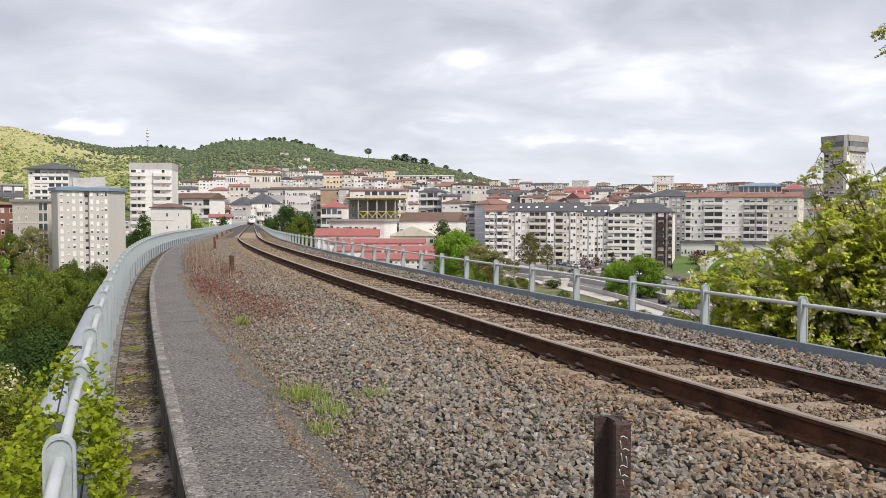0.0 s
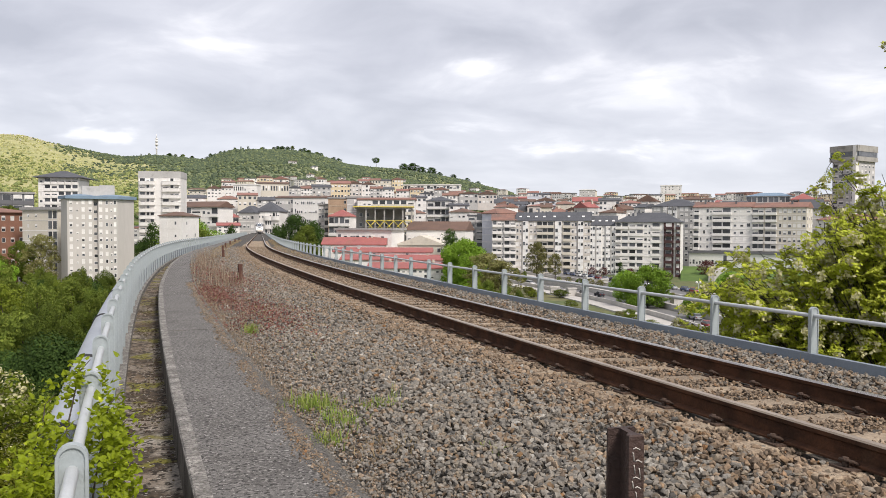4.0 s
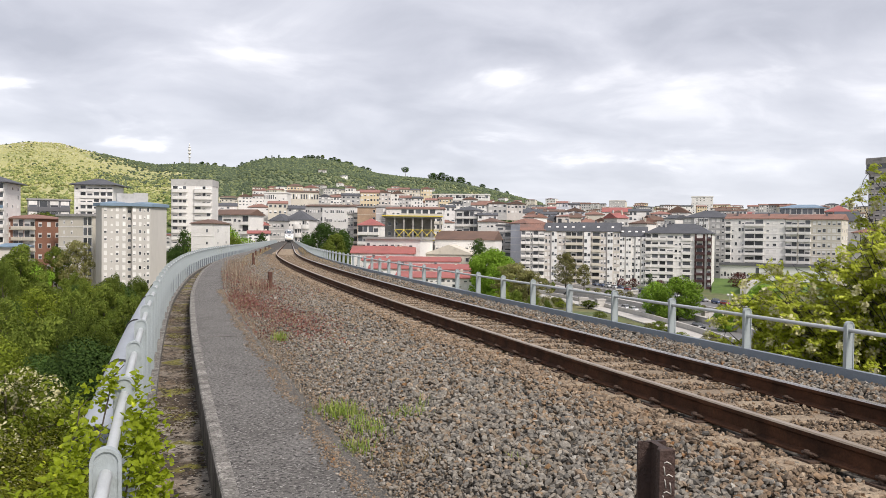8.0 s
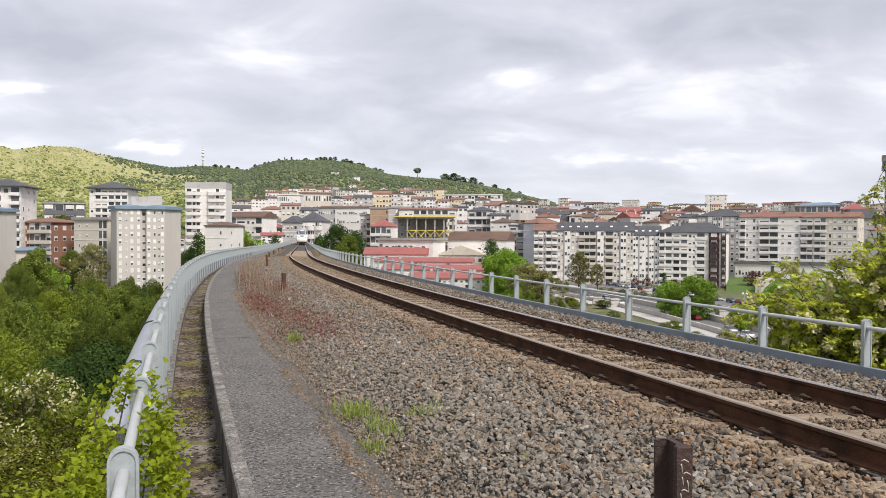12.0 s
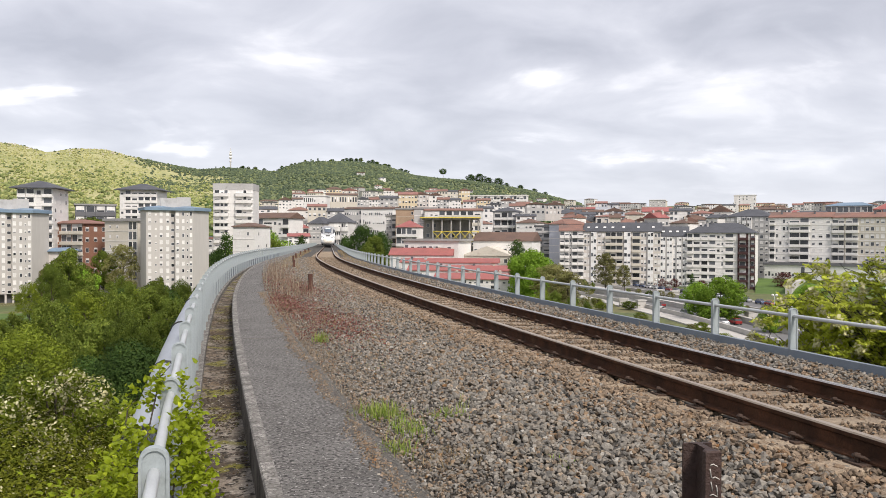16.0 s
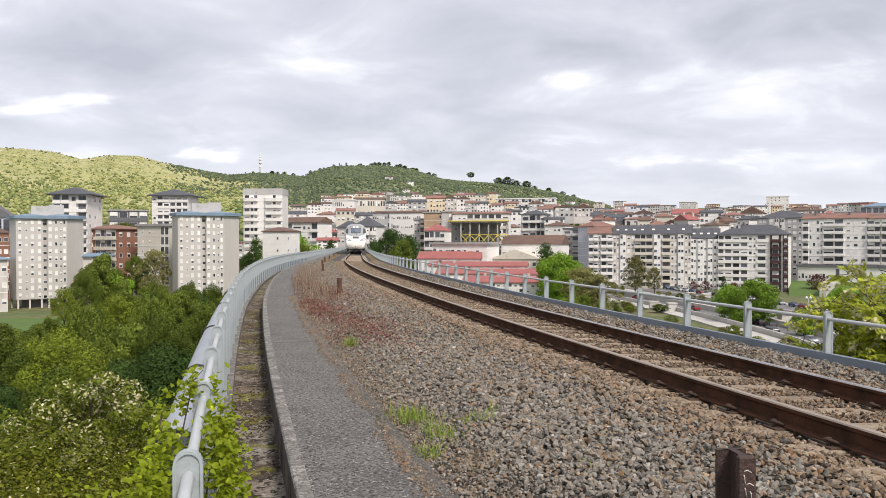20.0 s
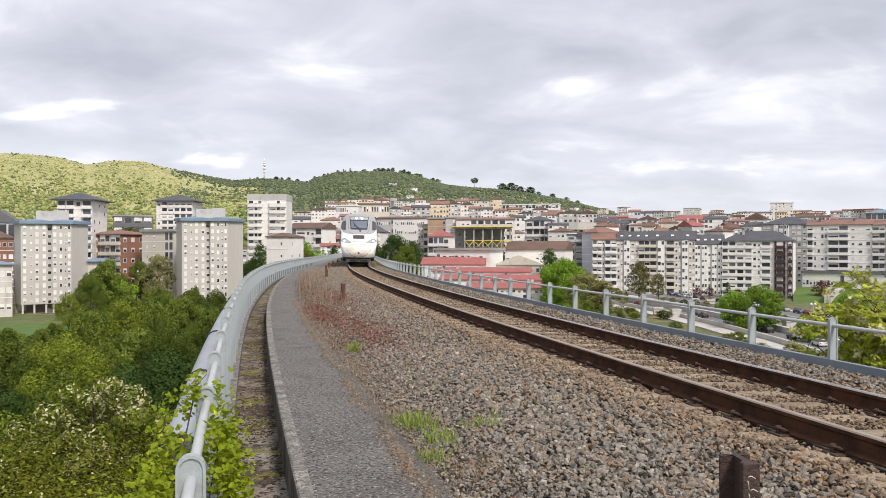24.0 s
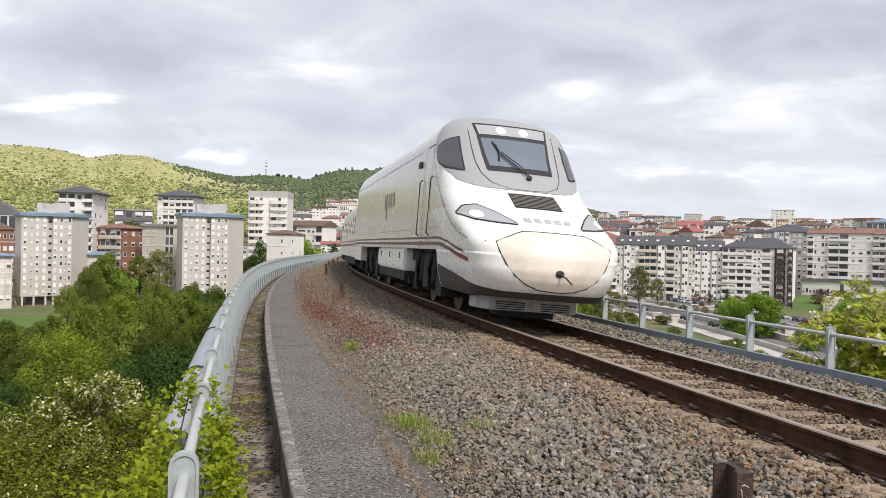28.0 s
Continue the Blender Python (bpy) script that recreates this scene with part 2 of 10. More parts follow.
M["stake"] = material("dark_rusty_stake", (0.062, 0.036, 0.029), 0.7, (0.036, 0.022, 0.018), 6, 0.8, 60, 0.2, 0.25, metal=0.2, stain=(0.10, 0.055, 0.035), stain_scale=7, stain_at=(0.6, 0.75))
M["stake_far"] = material("red_rusty_stake", (0.105, 0.044, 0.028), 0.85, (0.06, 0.026, 0.018), 6, 0.8, 60, 0.2, 0.25)
M["scrawl"] = material("chalk_scrawl", (0.55, 0.52, 0.47), 0.9, fine=90)
STONES = [(0.0, (0.19, 0.182, 0.172)), (0.18, (0.31, 0.288, 0.262)), (0.34, (0.095, 0.092, 0.09)), (0.5, (0.37, 0.35, 0.325)), (0.64, (0.245, 0.222, 0.195)),
          (0.76, (0.30, 0.25, 0.195)), (0.88, (0.325, 0.30, 0.275)), (0.945, (0.27, 0.235, 0.20)), (0.965, (0.27, 0.165, 0.085)), (0.978, (0.46, 0.44, 0.41)), (1.0, (0.48, 0.47, 0.45))]
M["soil"] = material("grey_grit", (0.135, 0.124, 0.108), 0.97, (0.09, 0.08, 0.067), 4.0, 0.9, 80, 0.4, 0.6, world_space=True, speck=(((0.035, 0.03, 0.024), 50, 0.56, 0.64), ((0.24, 0.225, 0.20), 60, 0.60, 0.68)))
M["stones"] = ramp_material("granite_ballast", [(p, tuple(v * k for v, k in zip(c, (0.71, 0.69, 0.64)))) for p, c in STONES], 0.88, 45, 0.12)
M["stones_rusty"] = ramp_material("dusty_ballast", [(p, (c[0] * 0.72 + 0.012, c[1] * 0.59 + 0.006, c[2] * 0.455 + 0.003)) for p, c in STONES], 0.93, 45, 0.12)

# ---- building tools ----
def part(name, bm, mats, parent=None, label="", smooth=False):
    """Links a bmesh as one mesh object, under a thing or a part."""
    me = bpy.data.meshes.new(name)
    bm.to_mesh(me)
    bm.free()
    return mesh_part(name, me, mats, parent, label, smooth)


def mesh_part(name, me, mats, parent=None, label="", smooth=False):
    ob = new(name, me)
    if not len(me.materials):
        for mt in mats if isinstance(mats, (list, tuple)) else (mats,):
            me.materials.append(mt)
    if smooth:
        me.shade_smooth()
    if parent:
        ob.parent = parent
    if label:
        ob["label"] = label
    return ob


def raw(name, verts, faces, mats, parent=None, label="", smooth=False, slots=None):
    me = bpy.data.meshes.new(name)
    me.from_pydata(np.asarray(verts, float).tolist() if not isinstance(verts, list) else verts, [], faces)
    if slots is not None:
        for mt in mats:
            me.materials.append(mt)
        me.polygons.foreach_set("material_index", np.asarray(slots, np.int32))
    me.update()
    return mesh_part(name, me, mats, parent, label, smooth)


def box(bm, x0, x1, y0, y1, z0, z1, slot=0, m=None):
    vs = [bm.verts.new((x, y, z)) for z in (z0, z1) for x, y in ((x0, y0), (x1, y0), (x1, y1), (x0, y1))]
    if m is not None:
        for v in vs:
            v.co = m @ v.co
    for idx in ((3, 2, 1, 0), (4, 5, 6, 7), (0, 1, 5, 4), (1, 2, 6, 5), (2, 3, 7, 6), (3, 0, 4, 7)):
        f = bm.faces.new([vs[i] for i in idx])
        f.material_index = slot
    return vs


def prism(bm, pts, z0, z1, slot=0, m=None):
    """An upright prism on a plan of points that run anticlockwise."""
    lo = [bm.verts.new((x, y, z0)) for x, y in pts]
    hi = [bm.verts.new((x, y, z1)) for x, y in pts]
    if m is not None:
        for v in lo + hi:
            v.co = m @ v.co
    n = len(pts)
    for f in [bm.faces.new(lo[::-1]), bm.faces.new(hi)] + [bm.faces.new((lo[i], lo[(i + 1) % n], hi[(i + 1) % n], hi[i])) for i in range(n)]:
        f.material_index = slot


def tube(bm, path, r, seg=10, slot=0, caps=True):
    """A round bar along a list of points."""
    rings = []
    path = [Vector(p) for p in path]
    for i, p in enumerate(path):
        d = (path[min(i + 1, len(path) - 1)] - path[max(i - 1, 0)]).normalized()
        side = d.cross(Vector((0, 0, 1)))
        side = side.normalized() if side.length > 1e-3 else Vector((1, 0, 0))
        up = side.cross(d)
        rr = r[i] if isinstance(r, (list, tuple)) else r
        rings.append([bm.verts.new(p + (side * math.cos(a) + up * math.sin(a)) * rr) for a in [2 * math.pi * k / seg for k in range(seg)]])
    for a, b in zip(rings, rings[1:]):
        for k in range(seg):
            f = bm.faces.new((a[k], a[(k + 1) % seg], b[(k + 1) % seg], b[k]))
            f.material_index = slot
            f.smooth = True
    if caps:
        bm.faces.new(rings[0][::-1]).material_index = slot
        bm.faces.new(rings[-1]).material_index = slot


def thing(name, label, category, at=(0, 0, 0), turn=0.0, group="", kind=""):
    ob = new(name)
    ob.empty_display_size = 0.2
    ob.matrix_basis = pose(*at, 0, 0, turn)
    return tagged(ob, label, category, group, kind)


def put(name, me, parent, m, label=""):
    ob = new(name, me)
    ob.parent = parent
    ob.matrix_basis = m
    if label:
        ob["label"] = label
    return ob


# ---- the line of the railway: straight from afar, then a curve of some 400 m radius ----
_S = np.arange(-40.0, 620.0, 0.5)
_K = 0.00252
_kap = np.where(_S < 52.5, _K, np.where(_S < 82.1, _K * (82.1 - _S) / 29.6, 0.0))
_th = np.cumsum(_kap) * 0.5
_th = _th - np.interp(0.0, _S, _th) - 0.4065
_x, _y = np.cumsum(np.sin(_th)) * 0.5, np.cumsum(np.cos(_th)) * 0.5
_x, _y = _x - np.interp(0.0, _S, _x) + 5.49, _y - np.interp(0.0, _S, _y)


def grade(s):
    """The fall of the line beyond the curve's start."""
    s = np.asarray(s, float)
    return np.where(s < 22, 0.0, np.where(s < 56, -0.0065 * (s - 22) ** 2 / 68.0, -0.0065 * (s - 39)))


def cant(s):
    return 0.0654 * np.interp(s, _S, _kap) / _K


def gather(s, o):
    """The walkway and its railing draw nearer to the track where the curve ends."""
    return o + np.where(np.asarray(o) < -3.8, np.interp(s, [0, 23, 35, 48, 61, 78, 620], [0, 0.03, 0.17, 0.43, 0.7, 0.95, 0.95]), 0.0)


def on(s, o, z, canted=False):
    """The place s metres along the line, o metres to its right and z over the rails."""
    s, o, z = np.broadcast_arrays(np.asarray(s, float), np.asarray(o, float), np.asarray(z, float))
    o = gather(s, o)
    th = np.interp(s, _S, _th)
    lift = -cant(s) * o / 1.514 if canted else 0.0
    return np.stack([np.interp(s, _S, _x) + o * np.cos(th), np.interp(s, _S, _y) - o * np.sin(th), z + grade(s) + lift], -1)


def heading(s):
    return math.degrees(float(np.interp(s, _S, _th)))


def track_pose(s, o=0.0, z=0.0):
    """A frame on the line: y along it, away from the viewer, x to its right."""
    x, y, zz = on(s, o, z)
    return pose(x, y, zz, 0, 0, -heading(s))


def sweep(name, profile, s0, s1, step, mats, parent=None, label="", slots=None, closed=True, canted=False, smooth=False):
    """A profile of (offset, height) drawn along the line."""
    ss = np.append(np.arange(s0, s1, step), s1)
    n, m = len(profile), len(ss)
    v = np.concatenate([on(np.full(n, s), [p[0] for p in profile], [p[1] for p in profile], canted) for s in ss])
    faces, idx = [], []
    for i in range(m - 1):
        for k in range(n if closed else n - 1):
            a, b = i * n + k, i * n + (k + 1) % n
            faces.append((a, b, b + n, a + n))
            idx.append(slots[k] if slots else 0)
    if closed:
        faces += [tuple(range(n - 1, -1, -1)), tuple(range((m - 1) * n, m * n))]
        idx += [0, 0]
    return raw(name, v, faces, mats, parent, label, smooth, idx if slots else None)

# ---- the land: a valley, the town's slope, the hills ----
SKYLINE_AZ = [-60, -45, -37, -35.4, -33.8, -32.1, -30.4, -28.6, -26.8, -24.4, -22.7, -20.5, -19.1, -17.4, -16.4, -15.4, -13.4, -11.5, -9.7, -7.5, -5.9, -3.4, -1.4, 0.7, 3.1, 4.8, 8.8, 16.6, 30, 60]
SKYLINE_EL = [4.5, 5.6, 5.7, 5.7, 5.6, 5.2, 5.55, 5.6, 5.2, 4.75, 4.5, 4.65, 4.6, 4.5, 4.95, 5.25, 5.35, 5.35, 5.1, 4.4, 4.2, 4.0, 3.75, 3.4, 2.8, 2.4, 2.05, 1.95, 1.9, 1.6]
FAR_R = 1900.0


def land(x, y):
    """The height of the ground."""
    x, y = np.asarray(x, float), np.asarray(y, float)
    r, az = np.hypot(x, y), np.degrees(np.arctan2(x, y))
    el = np.interp(az, SKYLINE_AZ, SKYLINE_EL)
    top = EYE + FAR_R * np.tan(np.radians(el - np.interp(az, [-30, -22, 5, 9], [0.05, 0.22, 0.22, 0.0])))
    floor = np.where(az > 0, -20.0, -21.0)
    town = floor + (np.clip(top, 0, 200) * 0.26 + 24.0) * np.clip((r - 430.0) / 520.0, 0, 1) ** 1.15
    t = np.clip((r - 900.0) / (FAR_R - 900.0), 0, 1)
    t = t * t * (3 - 2 * t)
    z = np.where(r < 900, town, town * (1 - t) + top * t)
    z = np.where(r > FAR_R, top - (r - FAR_R) * 0.04, z)
    z = z + 6.0 * np.clip((r - 900) / 600, 0, 1) * (np.sin(x * 0.013) * np.cos(y * 0.009 + 1.3) * np.clip((FAR_R - r) / 500, 0, 1))
    front = np.abs(az) < 100
    return np.where(front, z, -21.0)


def build_land():
    az = np.radians(np.concatenate([np.arange(-180, -66, 6), np.arange(-66, 66, 0.75), np.arange(66, 180.1, 6)]))
    rr = np.concatenate([[0.0], np.geomspace(12, 2600, 110), [4500.0]])
    R, A = np.meshgrid(rr, az, indexing="ij")
    X, Y = R * np.sin(A), R * np.cos(A)
    Z = land(X, Y)
    Z[-1] = -60.0
    n = len(az)
    v = np.stack([X, Y, Z], -1).reshape(-1, 3)
    faces = [(i * n + k, i * n + k + 1, (i + 1) * n + k + 1, (i + 1) * n + k) for i in range(len(rr) - 1) for k in range(n - 1)]
    faces = [f[::-1] for f in faces]
    mid = (R[:-1, :-1] + R[1:, 1:]) / 2
    deg = np.degrees((A[:-1, :-1] + A[1:, 1:]) / 2)
    slots = ((mid > 760) & (deg < -6) & (deg > -100)).astype(int)
    slots = np.where((mid > 950) & (deg > -21) & (deg < 5), 2, slots).ravel()
    ob = raw("ground", v, faces, [M["land"], M["hill_land"], M["wood_land"]], smooth=True, slots=slots)
    return tagged(ob, "green valley floor rising to wooded hills behind the town", "ground", kind="structure")


# dry grass tones, raised further in colour for the sunlight on this hill
M["hill_land"] = material("dry_hill_grass_sunlit", (0.33, 0.325, 0.14), 0.95, (0.40, 0.375, 0.175), 0.012, 0.9, 0.35, 0.3, 0.4, world_space=True, stain=(0.24, 0.26, 0.095), stain_scale=0.02, stain_at=(0.5, 0.62))
M["wood_land"] = material("wooded_hill_floor", (0.115, 0.14, 0.068), 0.95, (0.165, 0.19, 0.082), 0.01, 0.9, 0.2, 0.3, 0.4, world_space=True, stain=(0.31, 0.31, 0.14), stain_scale=0.008, stain_at=(0.55, 0.62))
M["land"] = material("meadow_and_scrub", (0.115, 0.118, 0.042), 0.95, (0.16, 0.142, 0.062), 0.012, 0.9, 0.35, 0.4, 0.4, world_space=True, stain=(0.075, 0.11, 0.03), stain_scale=0.03, stain_at=(0.45, 0.6))
build_land()

# ---- the viaduct and its track ----
FAR_S = 450.0
WALK_Z, KERB, WALK_R, GUTTER_Z = -0.174, -4.72, -3.87, -0.515
L_RAIL, R_RAIL, L_TOP, R_TOP = -5.25, 2.05, 0.583, 0.478


def bed_z(o):
    return np.interp(o, [-4.0, -3.75, -3.0, -1.9, -1.35, -1.0, 1.0, 1.35, 1.65, 2.0], [-0.205, -0.195, -0.212, -0.200, -0.168, -0.174, -0.238, -0.205, -0.155, -0.150])


def build_deck():
    viaduct = thing("viaduct", "concrete railway viaduct carrying one curved track", "viaduct", kind="structure")
    sweep("deck_slab", [(-5.4, -0.85), (2.25, -0.85), (2.25, -0.545), (-5.4, -0.545)], -30, FAR_S, 4, M["deck"], viaduct)
    sweep("girder", [(-4.4, -2.1), (1.2, -2.1), (1.6, -0.85), (-4.8, -0.85)], -30, FAR_S, 6, M["deck"], viaduct)
    for s in range(-10, int(FAR_S), 36):
        bm = bmesh.new()
        x, y, z = on(s, -1.6, -2.1)
        g = float(land(x, y))
        box(bm, -2.2, 2.2, -0.9, 0.9, g - 1.0, z, m=pose(x, y, 0, 0, 0, -heading(s)))
        part("pier", bm, M["deck"], viaduct)
    sweep("walkway", [(KERB + 0.10, WALK_Z - 0.3), (WALK_R, WALK_Z - 0.3), (WALK_R, WALK_Z - 0.02), (WALK_R - 0.02, WALK_Z), (KERB + 0.10, WALK_Z)], -8, 120, 1.0, M["concrete_walk"], viaduct)
    for s in [4.3 + 9.8 * k for k in range(11)]:      # joints across the walkway
        sweep("slab_joint", [(KERB + 0.11, WALK_Z - 0.01), (WALK_R - 0.03, WALK_Z - 0.01), (WALK_R - 0.03, WALK_Z + 0.002), (KERB + 0.11, WALK_Z + 0.002)], s - 0.015, s + 0.015, 0.03, M["concrete_wall"], viaduct)
    # the kerb's sides take a darker, blotched concrete than its top and rim
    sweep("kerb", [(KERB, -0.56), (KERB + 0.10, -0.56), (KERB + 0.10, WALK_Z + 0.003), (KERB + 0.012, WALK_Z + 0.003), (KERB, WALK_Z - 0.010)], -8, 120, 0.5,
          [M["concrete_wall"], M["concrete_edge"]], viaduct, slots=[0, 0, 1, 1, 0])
    sweep("gutter_floor", [(-5.22, -0.55), (KERB, -0.55), (KERB, GUTTER_Z + 0.015), (-4.97, GUTTER_Z), (-5.22, GUTTER_Z + 0.025)], -8, 120, 0.5, M["gutter"], viaduct)
    sweep("ledge", [(-5.22, -0.54), (-5.14, -0.54), (-5.14, -0.37), (-5.22, -0.37)], -8, 120, 1.0, M["concrete_edge"], viaduct)
    o = np.array([-4.0, -3.75, -3.3, -2.8, -2.3, -1.8, -1.35, -1.0, -0.5, 0.0, 0.5, 1.0, 1.35, 1.65, 2.0])
    ss = np.concatenate([np.arange(-8, 60, 0.35), np.arange(60, FAR_S, 3.0)])
    rows = []
    for s in ss:
        p = on(np.full(len(o), s), o, bed_z(o) - 0.015, False)
        for q in p:
            q[2] += 0.03 * noise.noise(Vector((q[0] * 1.3, q[1] * 1.3, 0.0)))
        rows.append(p)
    n = len(o)
    faces = [(i * n + k, i * n + k + 1, (i + 1) * n + k + 1, (i + 1) * n + k) for i in range(len(ss) - 1) for k in range(n - 1)]
    tagged(raw("ballast_bed", np.concatenate(rows), faces, M["bed"], smooth=True), "bed of crushed stone under the railway track, darkened for the shaded gaps", "ballast", kind="structure")


def build_grit():
    """Grit and soil that creep over the walkway's edge, with a ragged border."""
    o = np.linspace(-4.12, -3.74, 12)
    ss = np.arange(1.5, 42, 0.045)
    S, O = np.meshgrid(ss, o, indexing="ij")
    lump = np.array([0.55 * noise.noise(Vector((a * 1.1, b * 1.6, 0.2))) + 0.3 * noise.noise(Vector((a * 4.1, b * 4.5, 3.2))) + 0.16 * noise.noise(Vector((a * 13.0, b * 13.0, 7.0))) for a, b in zip(S.ravel(), O.ravel())]).reshape(S.shape)
    lift = np.clip((O + 3.93) / 0.12 + lump * 1.5, -1.2, 1.0) * 0.014
    p = on(S.ravel(), O.ravel(), (WALK_Z + 0.002 + np.where(O > -3.86, np.minimum(lift, (-3.8 - O) * 0.4), lift)).ravel())
    n = len(o)
    faces = [(i * n + k, i * n + k + 1, (i + 1) * n + k + 1, (i + 1) * n + k) for i in range(len(ss) - 1) for k in range(n - 1)]
    tagged(raw("edge_grit", p, faces, M["soil"], smooth=True), "dark grit and soil creeping over the walkway's edge", "grit", kind="stuff")
    rs = np.random.RandomState(29)
    n = 30000
    s, o = rs.uniform(2.0, 24, n), np.where(rs.rand(n) < 0.55, -3.86 - np.abs(rs.normal(0, 0.08, n)), rs.uniform(-3.88, -3.4, n))
    patchy = np.array([noise.noise(Vector((a * 1.1, b * 1.6, 0.2))) for a, b in zip(s, o)])
    keep = rs.rand(n) < np.clip(0.4 + (o + 3.93) / 0.3 + patchy * 1.2, 0.015, 1)
    s, o = s[keep], o[keep]
    scatter("edge_gravel", on(s, o, np.where(o < -3.84, WALK_Z + 0.006, bed_z(o) + 0.012)), rs.uniform(0.010, 0.036, len(s)) * np.where(rs.rand(len(s)) < 0.12, 1.5, 1.0), 12, [M["stones_rusty"], M["stones"]], "fine gravel strewn over the walkway's edge", "gravel", (rs.rand(len(s)) < 0.35).astype(int), shapes=stone_shapes(8, 6), tilt=0.5)


def stone_shapes(count=14, corners=9):
    """Small broken stones, each the hull of a few points."""
    rnd = random.Random(5)
    out = []
    for _ in range(count):
        bm = bmesh.new()
        for k in range(corners):      # a broken block: points strewn over a squarish lump, some of them struck off
            z = 1 - 2 * (k + 0.5) / corners
            a = k * 2.39996 + rnd.uniform(-0.45, 0.45)
            r = math.sqrt(1 - z * z)
            d = Vector((r * math.cos(a), r * math.sin(a), z + rnd.uniform(-0.15, 0.15)))
            q = 1.0 / (abs(d.x) ** 3 + abs(d.y) ** 3 + abs(d.z) ** 3) ** (1 / 3) * rnd.uniform(0.72, 1.12)
            bm.verts.new((d.x * q * 0.44, d.y * q * 0.34, d.z * q * 0.25))
        res = bmesh.ops.convex_hull(bm, input=bm.verts)
        bmesh.ops.delete(bm, geom=[g for g in res["geom_interior"] if isinstance(g, bmesh.types.BMVert)], context="VERTS")
        bm.verts.index_update()
        out.append((np.array([v.co[:] for v in bm.verts]), np.array([[v.index for v in f.verts] for f in bm.faces if len(f.verts) == 3])))
        bm.free()
    return out


def scatter(name, places, sizes, seed, mats, label, category, slots=None, shapes=None, tilt=0.6, flat=1.0, crisp=True):
    """Many small pieces in one mesh."""
    rs = np.random.RandomState(seed)
    shapes = shapes or stone_shapes()
    kinds = rs.randint(0, len(shapes), len(places))
    V, Fc, sl, base = [], [], [], 0
    for k, (sv, sf) in enumerate(shapes):
        idx = np.nonzero(kinds == k)[0]
        if not len(idx):
            continue
        n = len(idx)
        a, b, c = rs.uniform(0, 2 * np.pi, n), rs.normal(0, tilt, n), rs.normal(0, tilt, n)
        ca, sa, cb, sb, cc, sc = np.cos(a), np.sin(a), np.cos(b), np.sin(b), np.cos(c), np.sin(c)
        Rz = np.stack([np.stack([ca, -sa, 0 * a], -1), np.stack([sa, ca, 0 * a], -1), np.stack([0 * a, 0 * a, 1 + 0 * a], -1)], 1)
        Rx = np.stack([np.stack([1 + 0 * b, 0 * b, 0 * b], -1), np.stack([0 * b, cb, -sb], -1), np.stack([0 * b, sb, cb], -1)], 1)
        Ry = np.stack([np.stack([cc, 0 * c, sc], -1), np.stack([0 * c, 1 + 0 * c, 0 * c], -1), np.stack([-sc, 0 * c, cc], -1)], 1)
        R = Rz @ Rx @ Ry
        sc3 = sizes[idx][:, None, None] * rs.uniform(0.8, 1.25, (n, 1, 3))
        vv = np.einsum("nij,nvj->nvi", R, sv[None] * sc3) * np.array([1, 1, flat]) + places[idx][:, None, :]
        V.append(vv.reshape(-1, 3))
        off = base + np.arange(n)[:, None, None] * len(sv)
        Fc.append((sf[None] + off).reshape(-1, 3))
        if slots is not None:
            sl.append(np.repeat(slots[idx], len(sf)))
        base += n * len(sv)
    V, Fc = np.concatenate(V), np.concatenate(Fc)
    me = bpy.data.meshes.new(name)
    me.vertices.add(len(V))
    me.vertices.foreach_set("co", V.ravel())
    me.loops.add(Fc.size)
    me.loops.foreach_set("vertex_index", Fc.ravel().astype(np.int32))
    me.polygons.add(len(Fc))
    me.polygons.foreach_set("loop_start", np.arange(0, Fc.size, 3, dtype=np.int32))
    for mt in mats:
        me.materials.append(mt)
    if slots is not None:
        me.polygons.foreach_set("material_index", np.concatenate(sl).astype(np.int32))
    me.update(calc_edges=True)
    if crisp:
        me.shade_flat()
    ob = new(name, me)
    return tagged(ob, label, category, kind="stuff")


